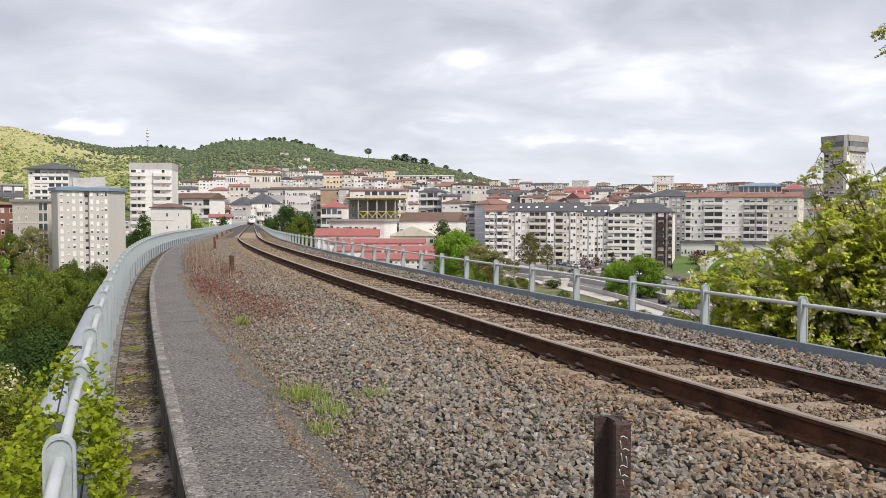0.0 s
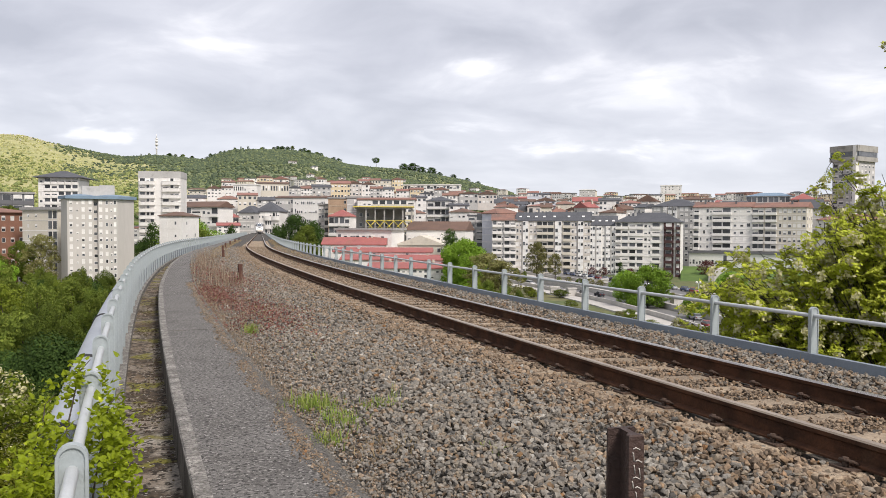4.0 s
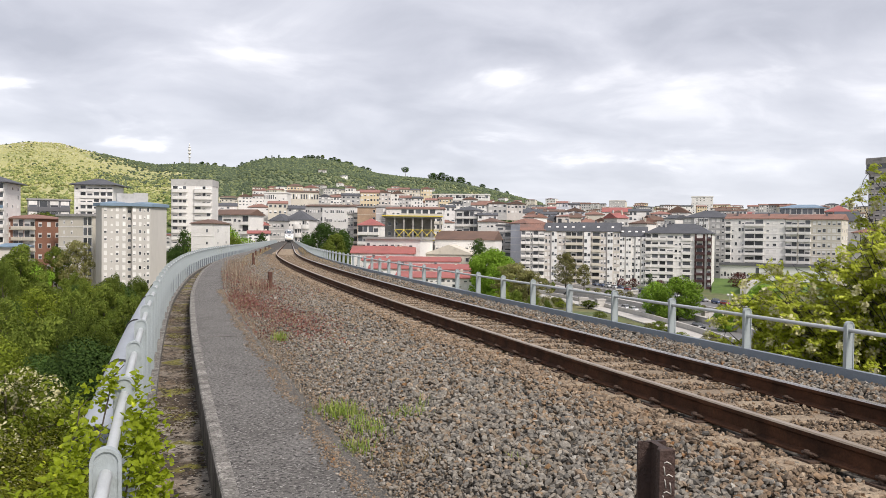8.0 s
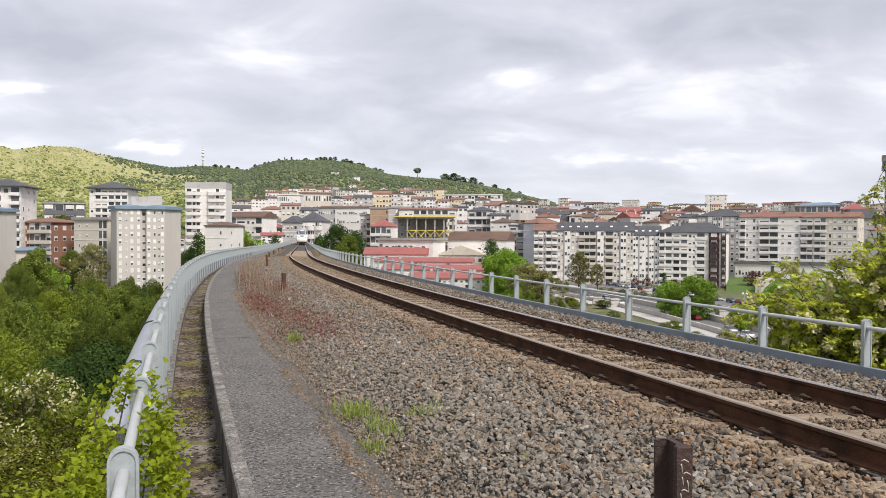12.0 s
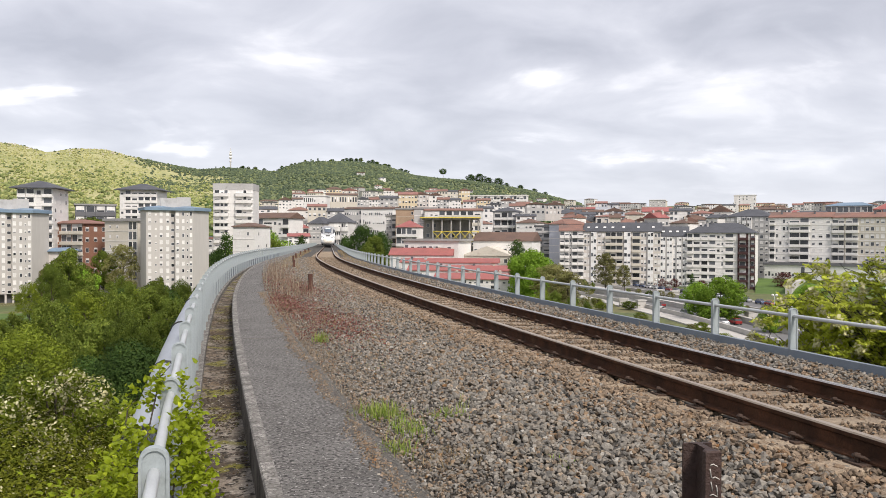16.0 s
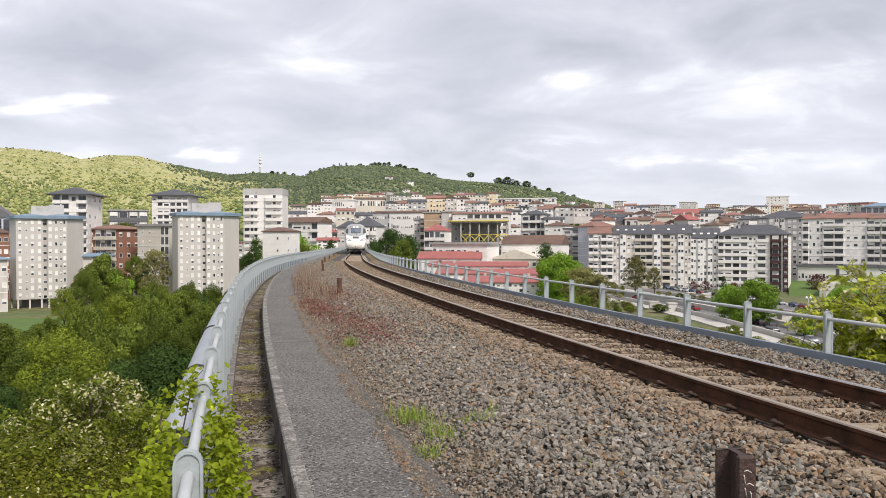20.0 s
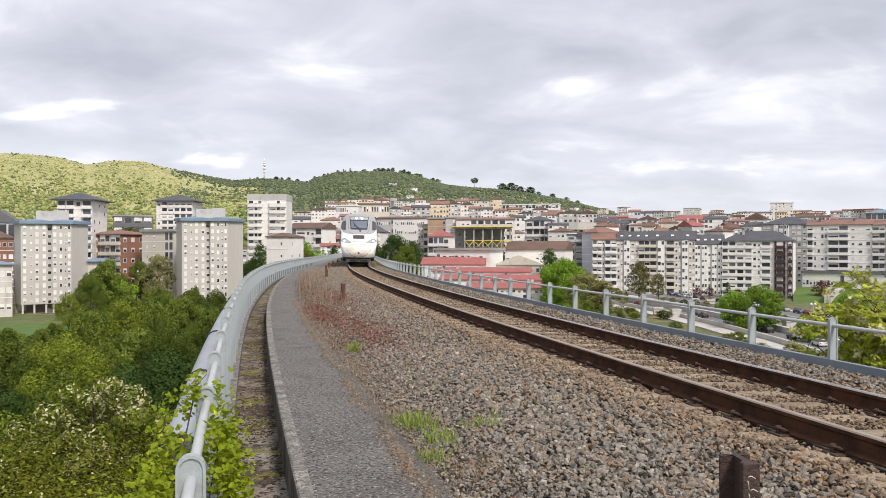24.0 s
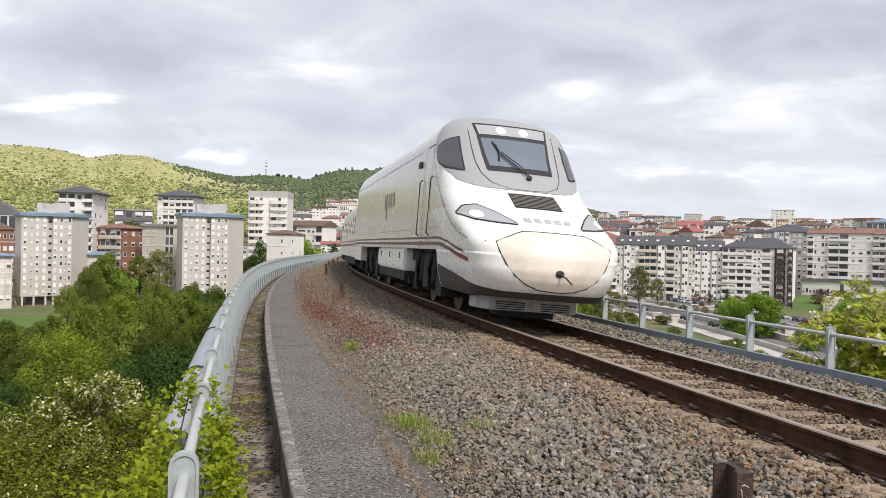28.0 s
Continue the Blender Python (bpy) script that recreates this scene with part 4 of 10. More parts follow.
def building(label, a, b, depth, z0, z1, storeys, wall, roof=("hip", 3.0, "slate_roof"), bays=((0, 1, "win", 6),), side=0, name="apartment_building", category="apartment building",
             over=0.5, chimneys=0, group="", win=(1.4, 1.5), seed=0, trim="white_wall", dormers=0, far=False):
    """A house whose front runs from a to b (left to right for one who faces it); bays are shares of the front."""
    a, b = Vector((*a, 0)), Vector((*b, 0))
    W, H = (b - a).length, z1 - z0
    turn = math.degrees(math.atan2(b.y - a.y, b.x - a.x))
    ob = thing(name, label, category, (a.x, a.y, z0), turn, group)
    rnd = random.Random(seed * 7 + int(abs(a.x) * 3 + abs(a.y)))
    bm = bmesh.new()
    box(bm, 0, W, 0, depth, -4.0, H)
    part("wall", bm, M[wall], ob)
    kind, rh, rmat = roof
    rf = part("roof", roof_mesh(W, depth, kind, rh, over), M[rmat], ob)
    rf.location.z = H
    storey = H / storeys
    panes = []
    if not far and storeys > 2:      # the edges of the floors show as low bands
        bm = bmesh.new()
        for k in range(1, storeys + 1):
            box(bm, -0.06, W + 0.06, -0.09, 0.0, k * storey - 0.16, k * storey + 0.08)
        part("floor_band", bm, M[trim], ob)["kind"] = "stuff"
    for u0, u1, what, cols in bays:
        x0, x1 = u0 * W, u1 * W
        if far and what == "win" and cols:
            cols = max(cols, int((x1 - x0) / 2.3))
        step = (x1 - x0) / max(cols, 1)
        for k in range(storeys):
            z = k * storey
            if what == "win":
                for c in range(cols):
                    narrow = 0.75 if (c * 5 + int(W)) % 3 == 1 else 1.0
                    w, h = min(win[0], step * 0.62) * narrow, min(win[1], storey * 0.55)
                    if far:
                        panes.append((x0 + (c + 0.5) * step, 0, z + storey * 0.3, w, h, 0, rnd.choice((0, 0, 0.5, 1))))
                    else:
                        put("window", window_mesh(w, h, rnd.choice((0, 0.35, 0.5, 0.65, 1.0, 1.0))), ob, pose(x0 + (c + 0.5) * step, 0, z + storey * 0.3))
            elif what == "curve":
                for c in range(cols):
                    xc, w = x0 + (c + 0.5) * step, step * 0.96
                    put("balcony", bow_mesh(w, storey * 0.46, trim), ob, pose(xc, 0, z + 0.1))
                    for q, ww in ((-0.27, 0.30), (0.06, 0.16), (0.32, 0.2)):
                        put("window", window_mesh(w * ww, storey * 0.62, rnd.choice((0, 0, 0.5, 1.0))), ob, pose(xc + q * w, 0, z + storey * 0.3))
            elif what == "mirador":      # glazed bays that stand out from the front
                for c in range(cols):
                    xc, w = x0 + (c + 0.5) * step, step * 0.78
                    if k == 0:
                        bm = bmesh.new()
                        box(bm, xc - w / 2, xc + w / 2, -0.65, 0.02, 0.6, H - 0.1)
                        part("bay", bm, M["frame"], ob, "white projecting glazed bay")
                    for q in (-0.25, 0.25):
                        put("window", window_mesh(w * 0.38, storey * 0.5, rnd.choice((0, 0.3, 0.5, 1.0))), ob, pose(xc + q * w, -0.65, z + storey * 0.38))
            elif what == "red":
                if k == 0:
                    bm = bmesh.new()
                    box(bm, x0, x1, -0.3, 0.02, 0.0, H - 0.1)
                    part("bay", bm, M["red_wall"], ob, "dark red clad bay")
                for c in range(cols):
                    put("balcony", balcony_mesh(step * 0.9, 1.3, 0.95, "red_wall"), ob, pose(x0 + (c + 0.5) * step, 0, z + 0.15))
                    put("window", window_mesh(step * 0.55, storey * 0.6, rnd.choice((0, 0.5, 1.0))), ob, pose(x0 + (c + 0.5) * step, -0.3, z + storey * 0.32))
            elif what in ("balc", "band") and far:
                for c in range(cols):
                    panes.append((x0 + (c + 0.5) * step, 0, z + storey * 0.36, step * rnd.uniform(0.4, 0.62), storey * 0.45, 0, rnd.choice((0, 0, 0.5, 1))))
            elif what in ("balc", "band"):
                d = 1.1 if what == "balc" else 0.35
                for c in range(cols):
                    xc = x0 + (c + 0.5) * step
                    w = step * (0.94 if cols > 1 else 0.98)
                    put("balcony", balcony_mesh(w, d, 1.0 if what == "balc" else storey * 0.36, trim), ob, pose(xc, 0, z + 0.15))
                    for q, ww in (((-0.25, 0.46), (0.24, 0.40)) if w > 4.5 else ((0.0, 0.8),)):
                        put("window", window_mesh(w * ww, storey * 0.6, rnd.choice((0, 0, 0, 0.35, 0.6))), ob, pose(xc + q * w, 0, z + storey * 0.32))
            elif what == "glaz":
                for c in range(cols):
                    put("window", window_mesh(step * 0.8, storey * 0.75, 0), ob, pose(x0 + (c + 0.5) * step, 0, z + storey * 0.15))
    if side:
        n = max(1, side)
        for k in range(storeys):
            for c in range(n):
                me = window_mesh(min(win[0], depth / n * 0.5), min(win[1], storey * 0.55), rnd.choice((0, 0.35, 1.0)))
                y = (c + 0.5) * depth / n
                if far:
                    panes += [(0, y, k * storey + storey * 0.3, 1.1, 1.3, -1, rnd.choice((0, 1))), (W, y, k * storey + storey * 0.3, 1.1, 1.3, 1, rnd.choice((0, 1)))]
                    continue
                put("window", me, ob, pose(0, y, k * storey + storey * 0.3, 0, 0, -90))
                put("window", me, ob, pose(W, y, k * storey + storey * 0.3, 0, 0, 90))
    if panes:
        glazing("glazing", panes, ob)
    for k in range(chimneys):
        bm = bmesh.new()
        x, y = rnd.uniform(0.1, 0.9) * W, rnd.uniform(0.3, 0.6) * depth
        box(bm, -0.4, 0.4, -0.35, 0.35, 0, rh + rnd.uniform(0.3, 1.2))
        box(bm, -0.5, 0.5, -0.45, 0.45, rh + 0.2, rh + 0.4)
        c = part("chimney", bm, M[rnd.choice(("grey_wall", "cream_wall", "dark_wall"))], rf)
        c.location = (x, y, 0)
    for k in range(dormers):
        bm = bmesh.new()
        box(bm, -0.55, 0.55, -0.1, 0.9, 0, 0.12, 0)
        box(bm, -0.45, 0.45, -0.14, 0.8, 0.1, 0.16, 1)
        c = part("skylight", bm, [M["frame"], M["shutter"]], rf)
        q = (depth + 2 * over) * 0.32
        c.matrix_basis = pose((k + 0.5) * W / dormers, -over + q * 0.4, 0.28 + (rh - 0.28) * 0.4, math.degrees(math.atan2(rh - 0.28, q)), 0, 0)
    return ob

WALLS = ["white_wall", "white_wall", "white_wall", "white_wall", "cream_wall", "grey_wall", "grey_wall", "warm_wall", "ochre_wall", "blue_grey_wall", "tan_wall"]
TILES = ["clay_roof", "clay_roof", "faded_red_roof", "faded_red_roof", "brown_roof", "brown_roof", "slate_roof", "slate_roof"]
WALL_WORDS = {"white_wall": "white", "cream_wall": "cream", "grey_wall": "grey", "warm_wall": "weathered", "tan_wall": "bare tan brick", "ochre_wall": "ochre", "pink_wall": "faded pink", "blue_grey_wall": "pale blue-grey"}
ROOF_WORDS = {"clay_roof": "an old clay-tiled roof", "red_roof": "a bright red tiled roof", "faded_red_roof": "a red tiled roof dulled for haze", "brown_roof": "a brown tiled roof", "slate_roof": "a dark slate roof"}


def house_row(label, a, b, depth, z0, z1, storeys, wall, roof, bays, chimneys=0, far=True, name="town_house", category="house", group="houses on the slope", win=(1.4, 1.5)):
    """A row of joined houses, each with its own front, height and roof."""
    a, b = Vector(a), Vector(b)
    n = max(1, round((b - a).length / 11.0))
    rnd = random.Random(int(abs(a.x) * 7 + abs(a.y)))
    for i in range(n):
        p, q = a.lerp(b, i / n), a.lerp(b, (i + 1) / n)
        back = Vector((p.x, p.y)).normalized() * rnd.uniform(0, 2.5)
        w = wall if rnd.random() < 0.45 else rnd.choice(WALLS)
        tile = roof[2] if rnd.random() < 0.4 else rnd.choice(TILES)
        more = rnd.uniform(-1.8, 2.2)
        building(f"{WALL_WORDS[w]} row house under {ROOF_WORDS[tile]}", p + back, q + back, depth, z0, z1 + more, storeys, w, (rnd.choice(("gable", "gable", "hip", "front")), rnd.uniform(1.4, 2.6), tile),
                 ((0, 1, rnd.choice(("win", "win", "balc")), 4),), chimneys=1 if chimneys and rnd.random() < 0.5 else 0, far=True, name=name, category=category, group=group, win=win)


# ---- the town's larger buildings ----
building('white banded apartment block under a dark hipped roof', (-179.2, 340.7), (-162.9, 343.3), 16, -16.0, 21.8, 13, 'white_wall', ('hip', 3.4, 'slate_roof'), ((0, 0.14, 'win', 1), (0.14, 0.66, 'band', 3), (0.66, 1, 'band', 2)), over=1.8)
building('white apartment block with dark balconies and a hipped slate roof', (-183.8, 274.1), (-171.7, 277.1), 18, -14.0, 18.6, 10, 'white_wall', ('hip', 3.2, 'slate_roof'), ((0, 0.5, 'band', 2), (0.5, 0.72, 'win', 1), (0.72, 1, 'balc', 1)), over=2.0, side=3)
building('long dark block with a flat roof among trees', (-213.0, 362.0), (-197.1, 370.9), 12, -10.0, 15.8, 5, 'dark_wall', ('flat', 0.8, 'flat_roof'), ((0, 1, 'band', 4),), trim='dark_wall')
building('brown brick house with pale floor bands and a red hipped roof', (-178.2, 283.7), (-161.0, 278.9), 16, -18.0, 5.6, 6, 'brick_wall', ('hip', 1.8, 'clay_roof'), ((0, 0.4, 'win', 2), (0.4, 1, 'balc', 2)), trim='cream_wall', over=0.8, side=4)
building('small white house with a red roof', (-180.0, 311.8), (-174.6, 314.9), 12, -18.0, 3.6, 3, 'white_wall', ('hip', 2.5, 'red_roof'), ((0, 1, 'win', 6),))
building('cream concrete block with a dark column of windows', (-152.6, 279.0), (-137.1, 273.6), 14, -19.0, 6.6, 7, 'cream_wall', ('flat', 0.9, 'flat_roof'), ((0.06, 0.5, 'win', 2), (0.72, 0.98, 'glaz', 2)), over=0.7, win=(0.7, 1.0))
building('low grey building under a faded blue sheet roof', (-151.1, 272.9), (-137.2, 275.7), 14, -20.0, -6.6, 2, 'warm_wall', ('hip', 1.3, 'blue_roof'), ((0, 1, 'win', 9),), over=0.9, name='low_building', category='building')
building('low grey wing under a faded blue sheet roof', (-160.0, 253.8), (-155.6, 254.2), 14, -20.0, -4.3, 2, 'warm_wall', ('hip', 1.3, 'blue_roof'), ((0, 1, 'win', 2),), over=0.9, name='low_building', category='building')
building('low grey wing under a faded blue sheet roof', (-175.0, 221.1), (-167.5, 226.9), 14, -20.0, -4.6, 3, 'warm_wall', ('hip', 1.3, 'blue_roof'), ((0, 1, 'win', 5),), over=0.9, name='low_building', category='building')
building('brown brick block with white windows', (-203.6, 259.7), (-195.5, 265.8), 14, -18.0, 4.1, 5, 'brick_wall', ('hip', 3, 'brown_roof'), ((0, 1, 'win', 5),))
building('tall white slab of flats with stacked curved balconies', (-144.9, 364.3), (-126.2, 366.9), 15, -18.0, 23.3, 13, 'white_wall', ('flat', 3.0, 'grey_wall'), ((0, 0.4, 'curve', 1), (0.4, 0.54, 'blank', 0), (0.54, 1, 'curve', 1)), over=0.15)
building('plain cream block under a brown hipped roof', (-108.6, 292.5), (-99.6, 291.4), 14, -18.0, 4.6, 5, 'white_wall', ('hip', 1.8, 'brown_roof'), ((0.1, 0.9, 'win', 2),), side=2, win=(0.7, 1.2))
building('long white block under a dark brown roof', (-139.5, 406.7), (-118.5, 400.8), 14, -14.0, 10.5, 5, 'white_wall', ('gable', 3.2, 'brown_roof'), ((0, 0.55, 'band', 1), (0.55, 0.8, 'win', 2), (0.8, 1, 'balc', 1)), over=0.8)
building('white house with a red tiled roof', (-122.5, 412.2), (-111.5, 415.3), 14, -15.0, 5.4, 4, 'white_wall', ('hip', 3.5, 'red_roof'), ((0, 1, 'band', 3),))
building('cream and white block with a yellow gable', (-165.3, 597.5), (-147.5, 598.1), 14, -2.0, 32.0, 5, 'white_wall', ('flat', 0.8, 'white_wall'), ((0, 0.55, 'balc', 6), (0.55, 0.8, 'blank', 0), (0.8, 1, 'win', 2)), far=True)
building('white block of flats with red roof on the slope', (-153.2, 621.4), (-129.0, 626.9), 14, 0.0, 34.3, 4, 'cream_wall', ('gable', 1.8, 'brown_roof'), ((0, 1, 'balc', 12),), far=True)
building('grey block of flats with a dark mansard roof', (-112.1, 415.1), (-103.2, 413.3), 14, -15.0, 7.8, 5, 'grey_wall', ('hip', 4, 'slate_roof'), ((0, 1, 'win', 4),))
building('white corner block with rounded balconies and a dark roof', (-104.7, 419.1), (-91.0, 418.2), 16, -14.0, 8.5, 5, 'white_wall', ('hip', 5.5, 'slate_roof'), ((0, 0.4, 'win', 3), (0.4, 0.7, 'curve', 1), (0.7, 1, 'curve', 1)), win=(0.9, 1.4))
building('long row of white gabled terraced houses', (-92.5, 460.8), (-72.7, 456.3), 14, -14.0, 17.3, 6, 'white_wall', ('gable', 1.6, 'brown_roof'), ((0, 0.06, 'blank', 0), (0.06, 0.12, 'balc', 1), (0.12, 1, 'win', 14)), win=(0.9, 1.5), chimneys=9, far=True)
building('pale grey terrace on the slope', (-106.4, 478.3), (-95.0, 476.6), 14, -14.0, 18.0, 6, 'grey_wall', ('gable', 1.5, 'brown_roof'), ((0, 0.8, 'win', 7), (0.8, 1, 'balc', 1)), far=True)
building('grey narrow block of flats', (-72.9, 433.9), (-66.8, 434.9), 14, -16.0, 12.5, 7, 'grey_wall', ('flat', 0.8, 'flat_roof'), ((0, 0.5, 'win', 2), (0.5, 1, 'balc', 1)))
building('bare tan brick party wall of a tall house', (-66.1, 424.9), (-55.7, 426.4), 12, -16.0, 15.9, 8, 'tan_wall', ('flat', 0.8, 'flat_roof'), ((0.72, 1, 'win', 1),), trim='cream_wall')
building('white house with red roof and balconies', (-60.5, 390.3), (-49.7, 388.8), 12, -18.0, 5.7, 5, 'white_wall', ('hip', 3.6, 'red_roof'), ((0, 1, 'balc', 2),))
building('low white building with a long flat roof', (-47.4, 326.6), (-24.0, 321.1), 18, -19.0, -0.6, 4, 'white_wall', ('flat', 0.9, 'flat_roof'), ((0, 1, 'win', 9),), over=0.9)
building('grey flats behind the concrete frame', (-53.6, 406.5), (-42.1, 407.8), 14, -16.0, 15.6, 9, 'grey_wall', ('flat', 0.8, 'flat_roof'), ((0.3, 1, 'win', 4),))
building('yellow and cream upper storeys behind the formwork', (-47.6, 402.2), (-18.4, 401.6), 12, -16.0, 14.5, 8, 'white_wall', ('gable', 1.4, 'clay_roof'), ((0, 0.25, 'win', 3), (0.25, 1, 'band', 6)), trim='cream_wall')
building('brown-roofed long low hall', (-19.3, 344.5), (6.3, 337.9), 16, -18.0, -0.7, 3, 'white_wall', ('gable', 4.0, 'brown_roof'), ((0, 1, 'win', 10),))
building('dark-sided block of flats', (-14.5, 469.8), (-0.7, 466.0), 16, -12.0, 16.0, 6, 'grey_wall', ('hip', 3, 'slate_roof'), ((0.05, 0.35, 'balc', 1), (0.35, 0.65, 'balc', 1), (0.65, 1, 'balc', 1)), side=0)
building('white block of flats on the slope', (-28.3, 469.1), (-14.8, 469.8), 14, -12.0, 8.7, 5, 'white_wall', ('hip', 2.5, 'clay_roof'), ((0, 1, 'win', 6),))
building('white house with terraces and old roofs', (-0.6, 450.0), (10.9, 445.9), 14, -12.0, 9.0, 5, 'white_wall', ('hip', 2.5, 'brown_roof'), ((0, 1, 'win', 5),))
building('grey flats with stacked balconies', (8.3, 371.9), (15.5, 371.7), 14, -19.0, 6.1, 8, 'grey_wall', ('flat', 0.6, 'slate_roof'), ((0, 1, 'balc', 2),), trim='grey_wall')
building('blank grey gable wall of a tall block', (14.7, 365.7), (21.2, 359.4), 16, -19.0, 7.0, 8, 'blue_grey_wall', ('hip', 2.5, 'clay_roof'), ((0, 0, 'blank', 0),))
building('grey-white flats with rows of balconies under a clay roof', (18.7, 351.5), (29.2, 350.8), 16, -20.0, 3.8, 8, 'grey_wall', ('gable', 3, 'clay_roof'), ((0, 0.4, 'balc', 2), (0.4, 0.5, 'win', 1), (0.5, 1, 'balc', 2)))
building('white flats with small windows under a dark slate mansard', (29.2, 350.8), (42.9, 347.4), 16, -20.0, 3.5, 8, 'warm_wall', ('mansard', 4, 'slate_roof'), ((0, 0.2, 'win', 2), (0.2, 0.42, 'mirador', 1), (0.42, 0.66, 'win', 2), (0.66, 1, 'balc', 1)), dormers=4, chimneys=2, trim='cream_wall')
building('cream flats with pale cream balconies under a slate mansard', (42.7, 347.4), (61.0, 343.6), 16, -20.0, 3.5, 8, 'warm_wall', ('mansard', 4.2, 'slate_roof'), ((0, 0.16, 'balc', 1), (0.16, 0.36, 'mirador', 1), (0.36, 0.56, 'balc', 1), (0.56, 0.7, 'win', 2), (0.7, 0.86, 'mirador', 1), (0.86, 1, 'win', 2)), trim='cream_wall', dormers=3, chimneys=3)
building('white flats with close rows of windows under a slate mansard', (60.9, 344.7), (72.3, 342.4), 16, -20.0, 1.5, 8, 'white_wall', ('mansard', 4.5, 'slate_roof'), ((0, 0.46, 'mirador', 2), (0.46, 0.58, 'win', 1), (0.58, 1, 'mirador', 2)), dormers=4)
building('white banded block of flats with a dark red end bay', (71.6, 341.6), (96.9, 332.2), 16, -20.0, 3.0, 8, 'white_wall', ('hip', 4.4, 'slate_roof'), ((0, 0.09, 'balc', 1), (0.09, 0.44, 'band', 3), (0.44, 0.56, 'win', 2), (0.56, 0.7, 'band', 1), (0.7, 0.75, 'blank', 0), (0.75, 0.9, 'red', 1), (0.93, 1, 'red', 1)), chimneys=5, over=0.6)
building('grey flats with a dark slate roof behind the row', (104.0, 406.9), (122.6, 395.4), 18, -17.0, 11.4, 10, 'grey_wall', ('hip', 4, 'slate_roof'), ((0.03, 0.2, 'win', 2), (0.26, 0.6, 'mirador', 3), (0.64, 0.97, 'win', 3)), trim='grey_wall')
building('white slab of flats with dark balcony bays under a brown roof', (114.2, 370.5), (137.0, 358.7), 16, -16.0, 10.2, 8, 'white_wall', ('gable', 2.6, 'clay_roof'), ((0, 0.1, 'balc', 1), (0.1, 0.33, 'win', 4), (0.33, 0.66, 'balc', 1), (0.66, 1, 'win', 3)), over=0.5, chimneys=3)
building('beige slab of flats with balcony bays under a brown roof', (137.2, 358.7), (156.1, 346.4), 16, -16.0, 9.9, 8, 'cream_wall', ('gable', 2.6, 'clay_roof'), ((0, 0.22, 'balc', 1), (0.24, 0.46, 'balc', 1), (0.48, 1, 'win', 6)), over=0.5, chimneys=2, trim='white_wall', side=3)
building('low white porch of shops under the slab', (108.4, 357.9), (148.3, 334.6), 8, -17.5, -10.7, 1, 'white_wall', ('flat', 1.0, 'dark_wall'), ((0, 0.3, 'win', 10), (0.32, 0.36, 'glaz', 1), (0.4, 1, 'win', 14)), win=(1.3, 1.9), name='low_building', category='building')
CROWNED = building('tall concrete tower with a wide top storey', (226.8, 470.2), (234.9, 458.3), 20, -14.0, 47.5, 20, 'grey_wall', ('flat', 1.2, 'grey_wall'), ((0, 0.5, 'band', 2), (0.55, 0.9, 'win', 2)), side=5, over=0.1, name='tower_block', trim='grey_wall')

def crown_tower(ob):
    """The wide glazed top storeys and the pale stair wall of the concrete tower."""
    for x0, x1, y0, y1 in ((-1.2, 15.6, -1.4, 0.0), (14.4, 15.8, 0.0, 20.6), (-1.3, 0.0, 0.0, 20.6)):
        for z, h, mat, name in ((53.6, 2.6, "raw_concrete", "crown_base"), (56.2, 3.0, "pane", "crown_window"), (59.2, 3.6, "raw_concrete", "crown_band")):
            bm = bmesh.new()
            q = 0.25 if mat == "pane" else 0.0
            box(bm, x0 + q, x1 - q, y0 + q, y1 - q, z, z + h)
            part(name, bm, M[mat], ob)
    bm = bmesh.new()
    box(bm, 12.9, 14.8, -1.7, 1.5, 0.0, 62.6)
    part("stair_wall", bm, M["white_wall"], ob, "pale vertical wall strip")


crown_tower(CROWNED)
building('grey house with a slate roof', (173.9, 393.3), (183.2, 389.0), 14, -14.0, 10.2, 5, 'grey_wall', ('gable', 5, 'slate_roof'), ((0, 1, 'win', 3),))
building('white flats beyond the tree', (176.7, 381.0), (193.6, 361.4), 14, -14.0, 4.5, 6, 'white_wall', ('hip', 3, 'clay_roof'), ((0, 1, 'win', 8),))
building('far white tower block', (257.0, 966.4), (280.7, 959.8), 18, 10.0, 50.8, 14, 'white_wall', ('flat', 1, 'white_wall'), ((0, 1, 'win', 6),), name='tower_block')
building('far pale slab of flats', (193.6, 1184.3), (216.6, 1180.3), 18, 10.0, 55.3, 9, 'grey_wall', ('flat', 1, 'white_wall'), ((0, 1, 'win', 6),))
building('long white school on the slope', (-51.6, 818.4), (9.3, 809.9), 14, 20.0, 43.1, 4, 'white_wall', ('flat', 1, 'white_wall'), ((0, 1, 'band', 9),))
building('white hall with a red roof', (85.8, 553.4), (105.0, 550.1), 14, -4.0, 18.6, 4, 'white_wall', ('gable', 3.5, 'red_roof'), ((0, 1, 'win', 5),))
building('tan house with a hipped roof', (69.9, 535.5), (84.2, 533.4), 14, -5.0, 16.2, 4, 'cream_wall', ('hip', 2.5, 'clay_roof'), ((0, 0, 'blank', 0),))
building('white gabled house on the slope', (123.7, 525.6), (136.6, 520.4), 14, -5.0, 17.7, 4, 'white_wall', ('front', 4.5, 'brown_roof'), ((0, 1, 'win', 3),))
building('glass-topped pavilion with a domed blue-grey roof', (196.3, 524.5), (219.8, 510.7), 16, -4.0, 21.3, 4, 'grey_wall', ('hip', 2.5, 'blue_roof'), ((0, 1, 'band', 4),))
building('red-roofed block with brown balconies', (197.7, 459.3), (209.7, 453.9), 16, -10.0, 17.0, 6, 'brick_wall', ('hip', 4, 'red_roof'), ((0, 1, 'band', 3),))
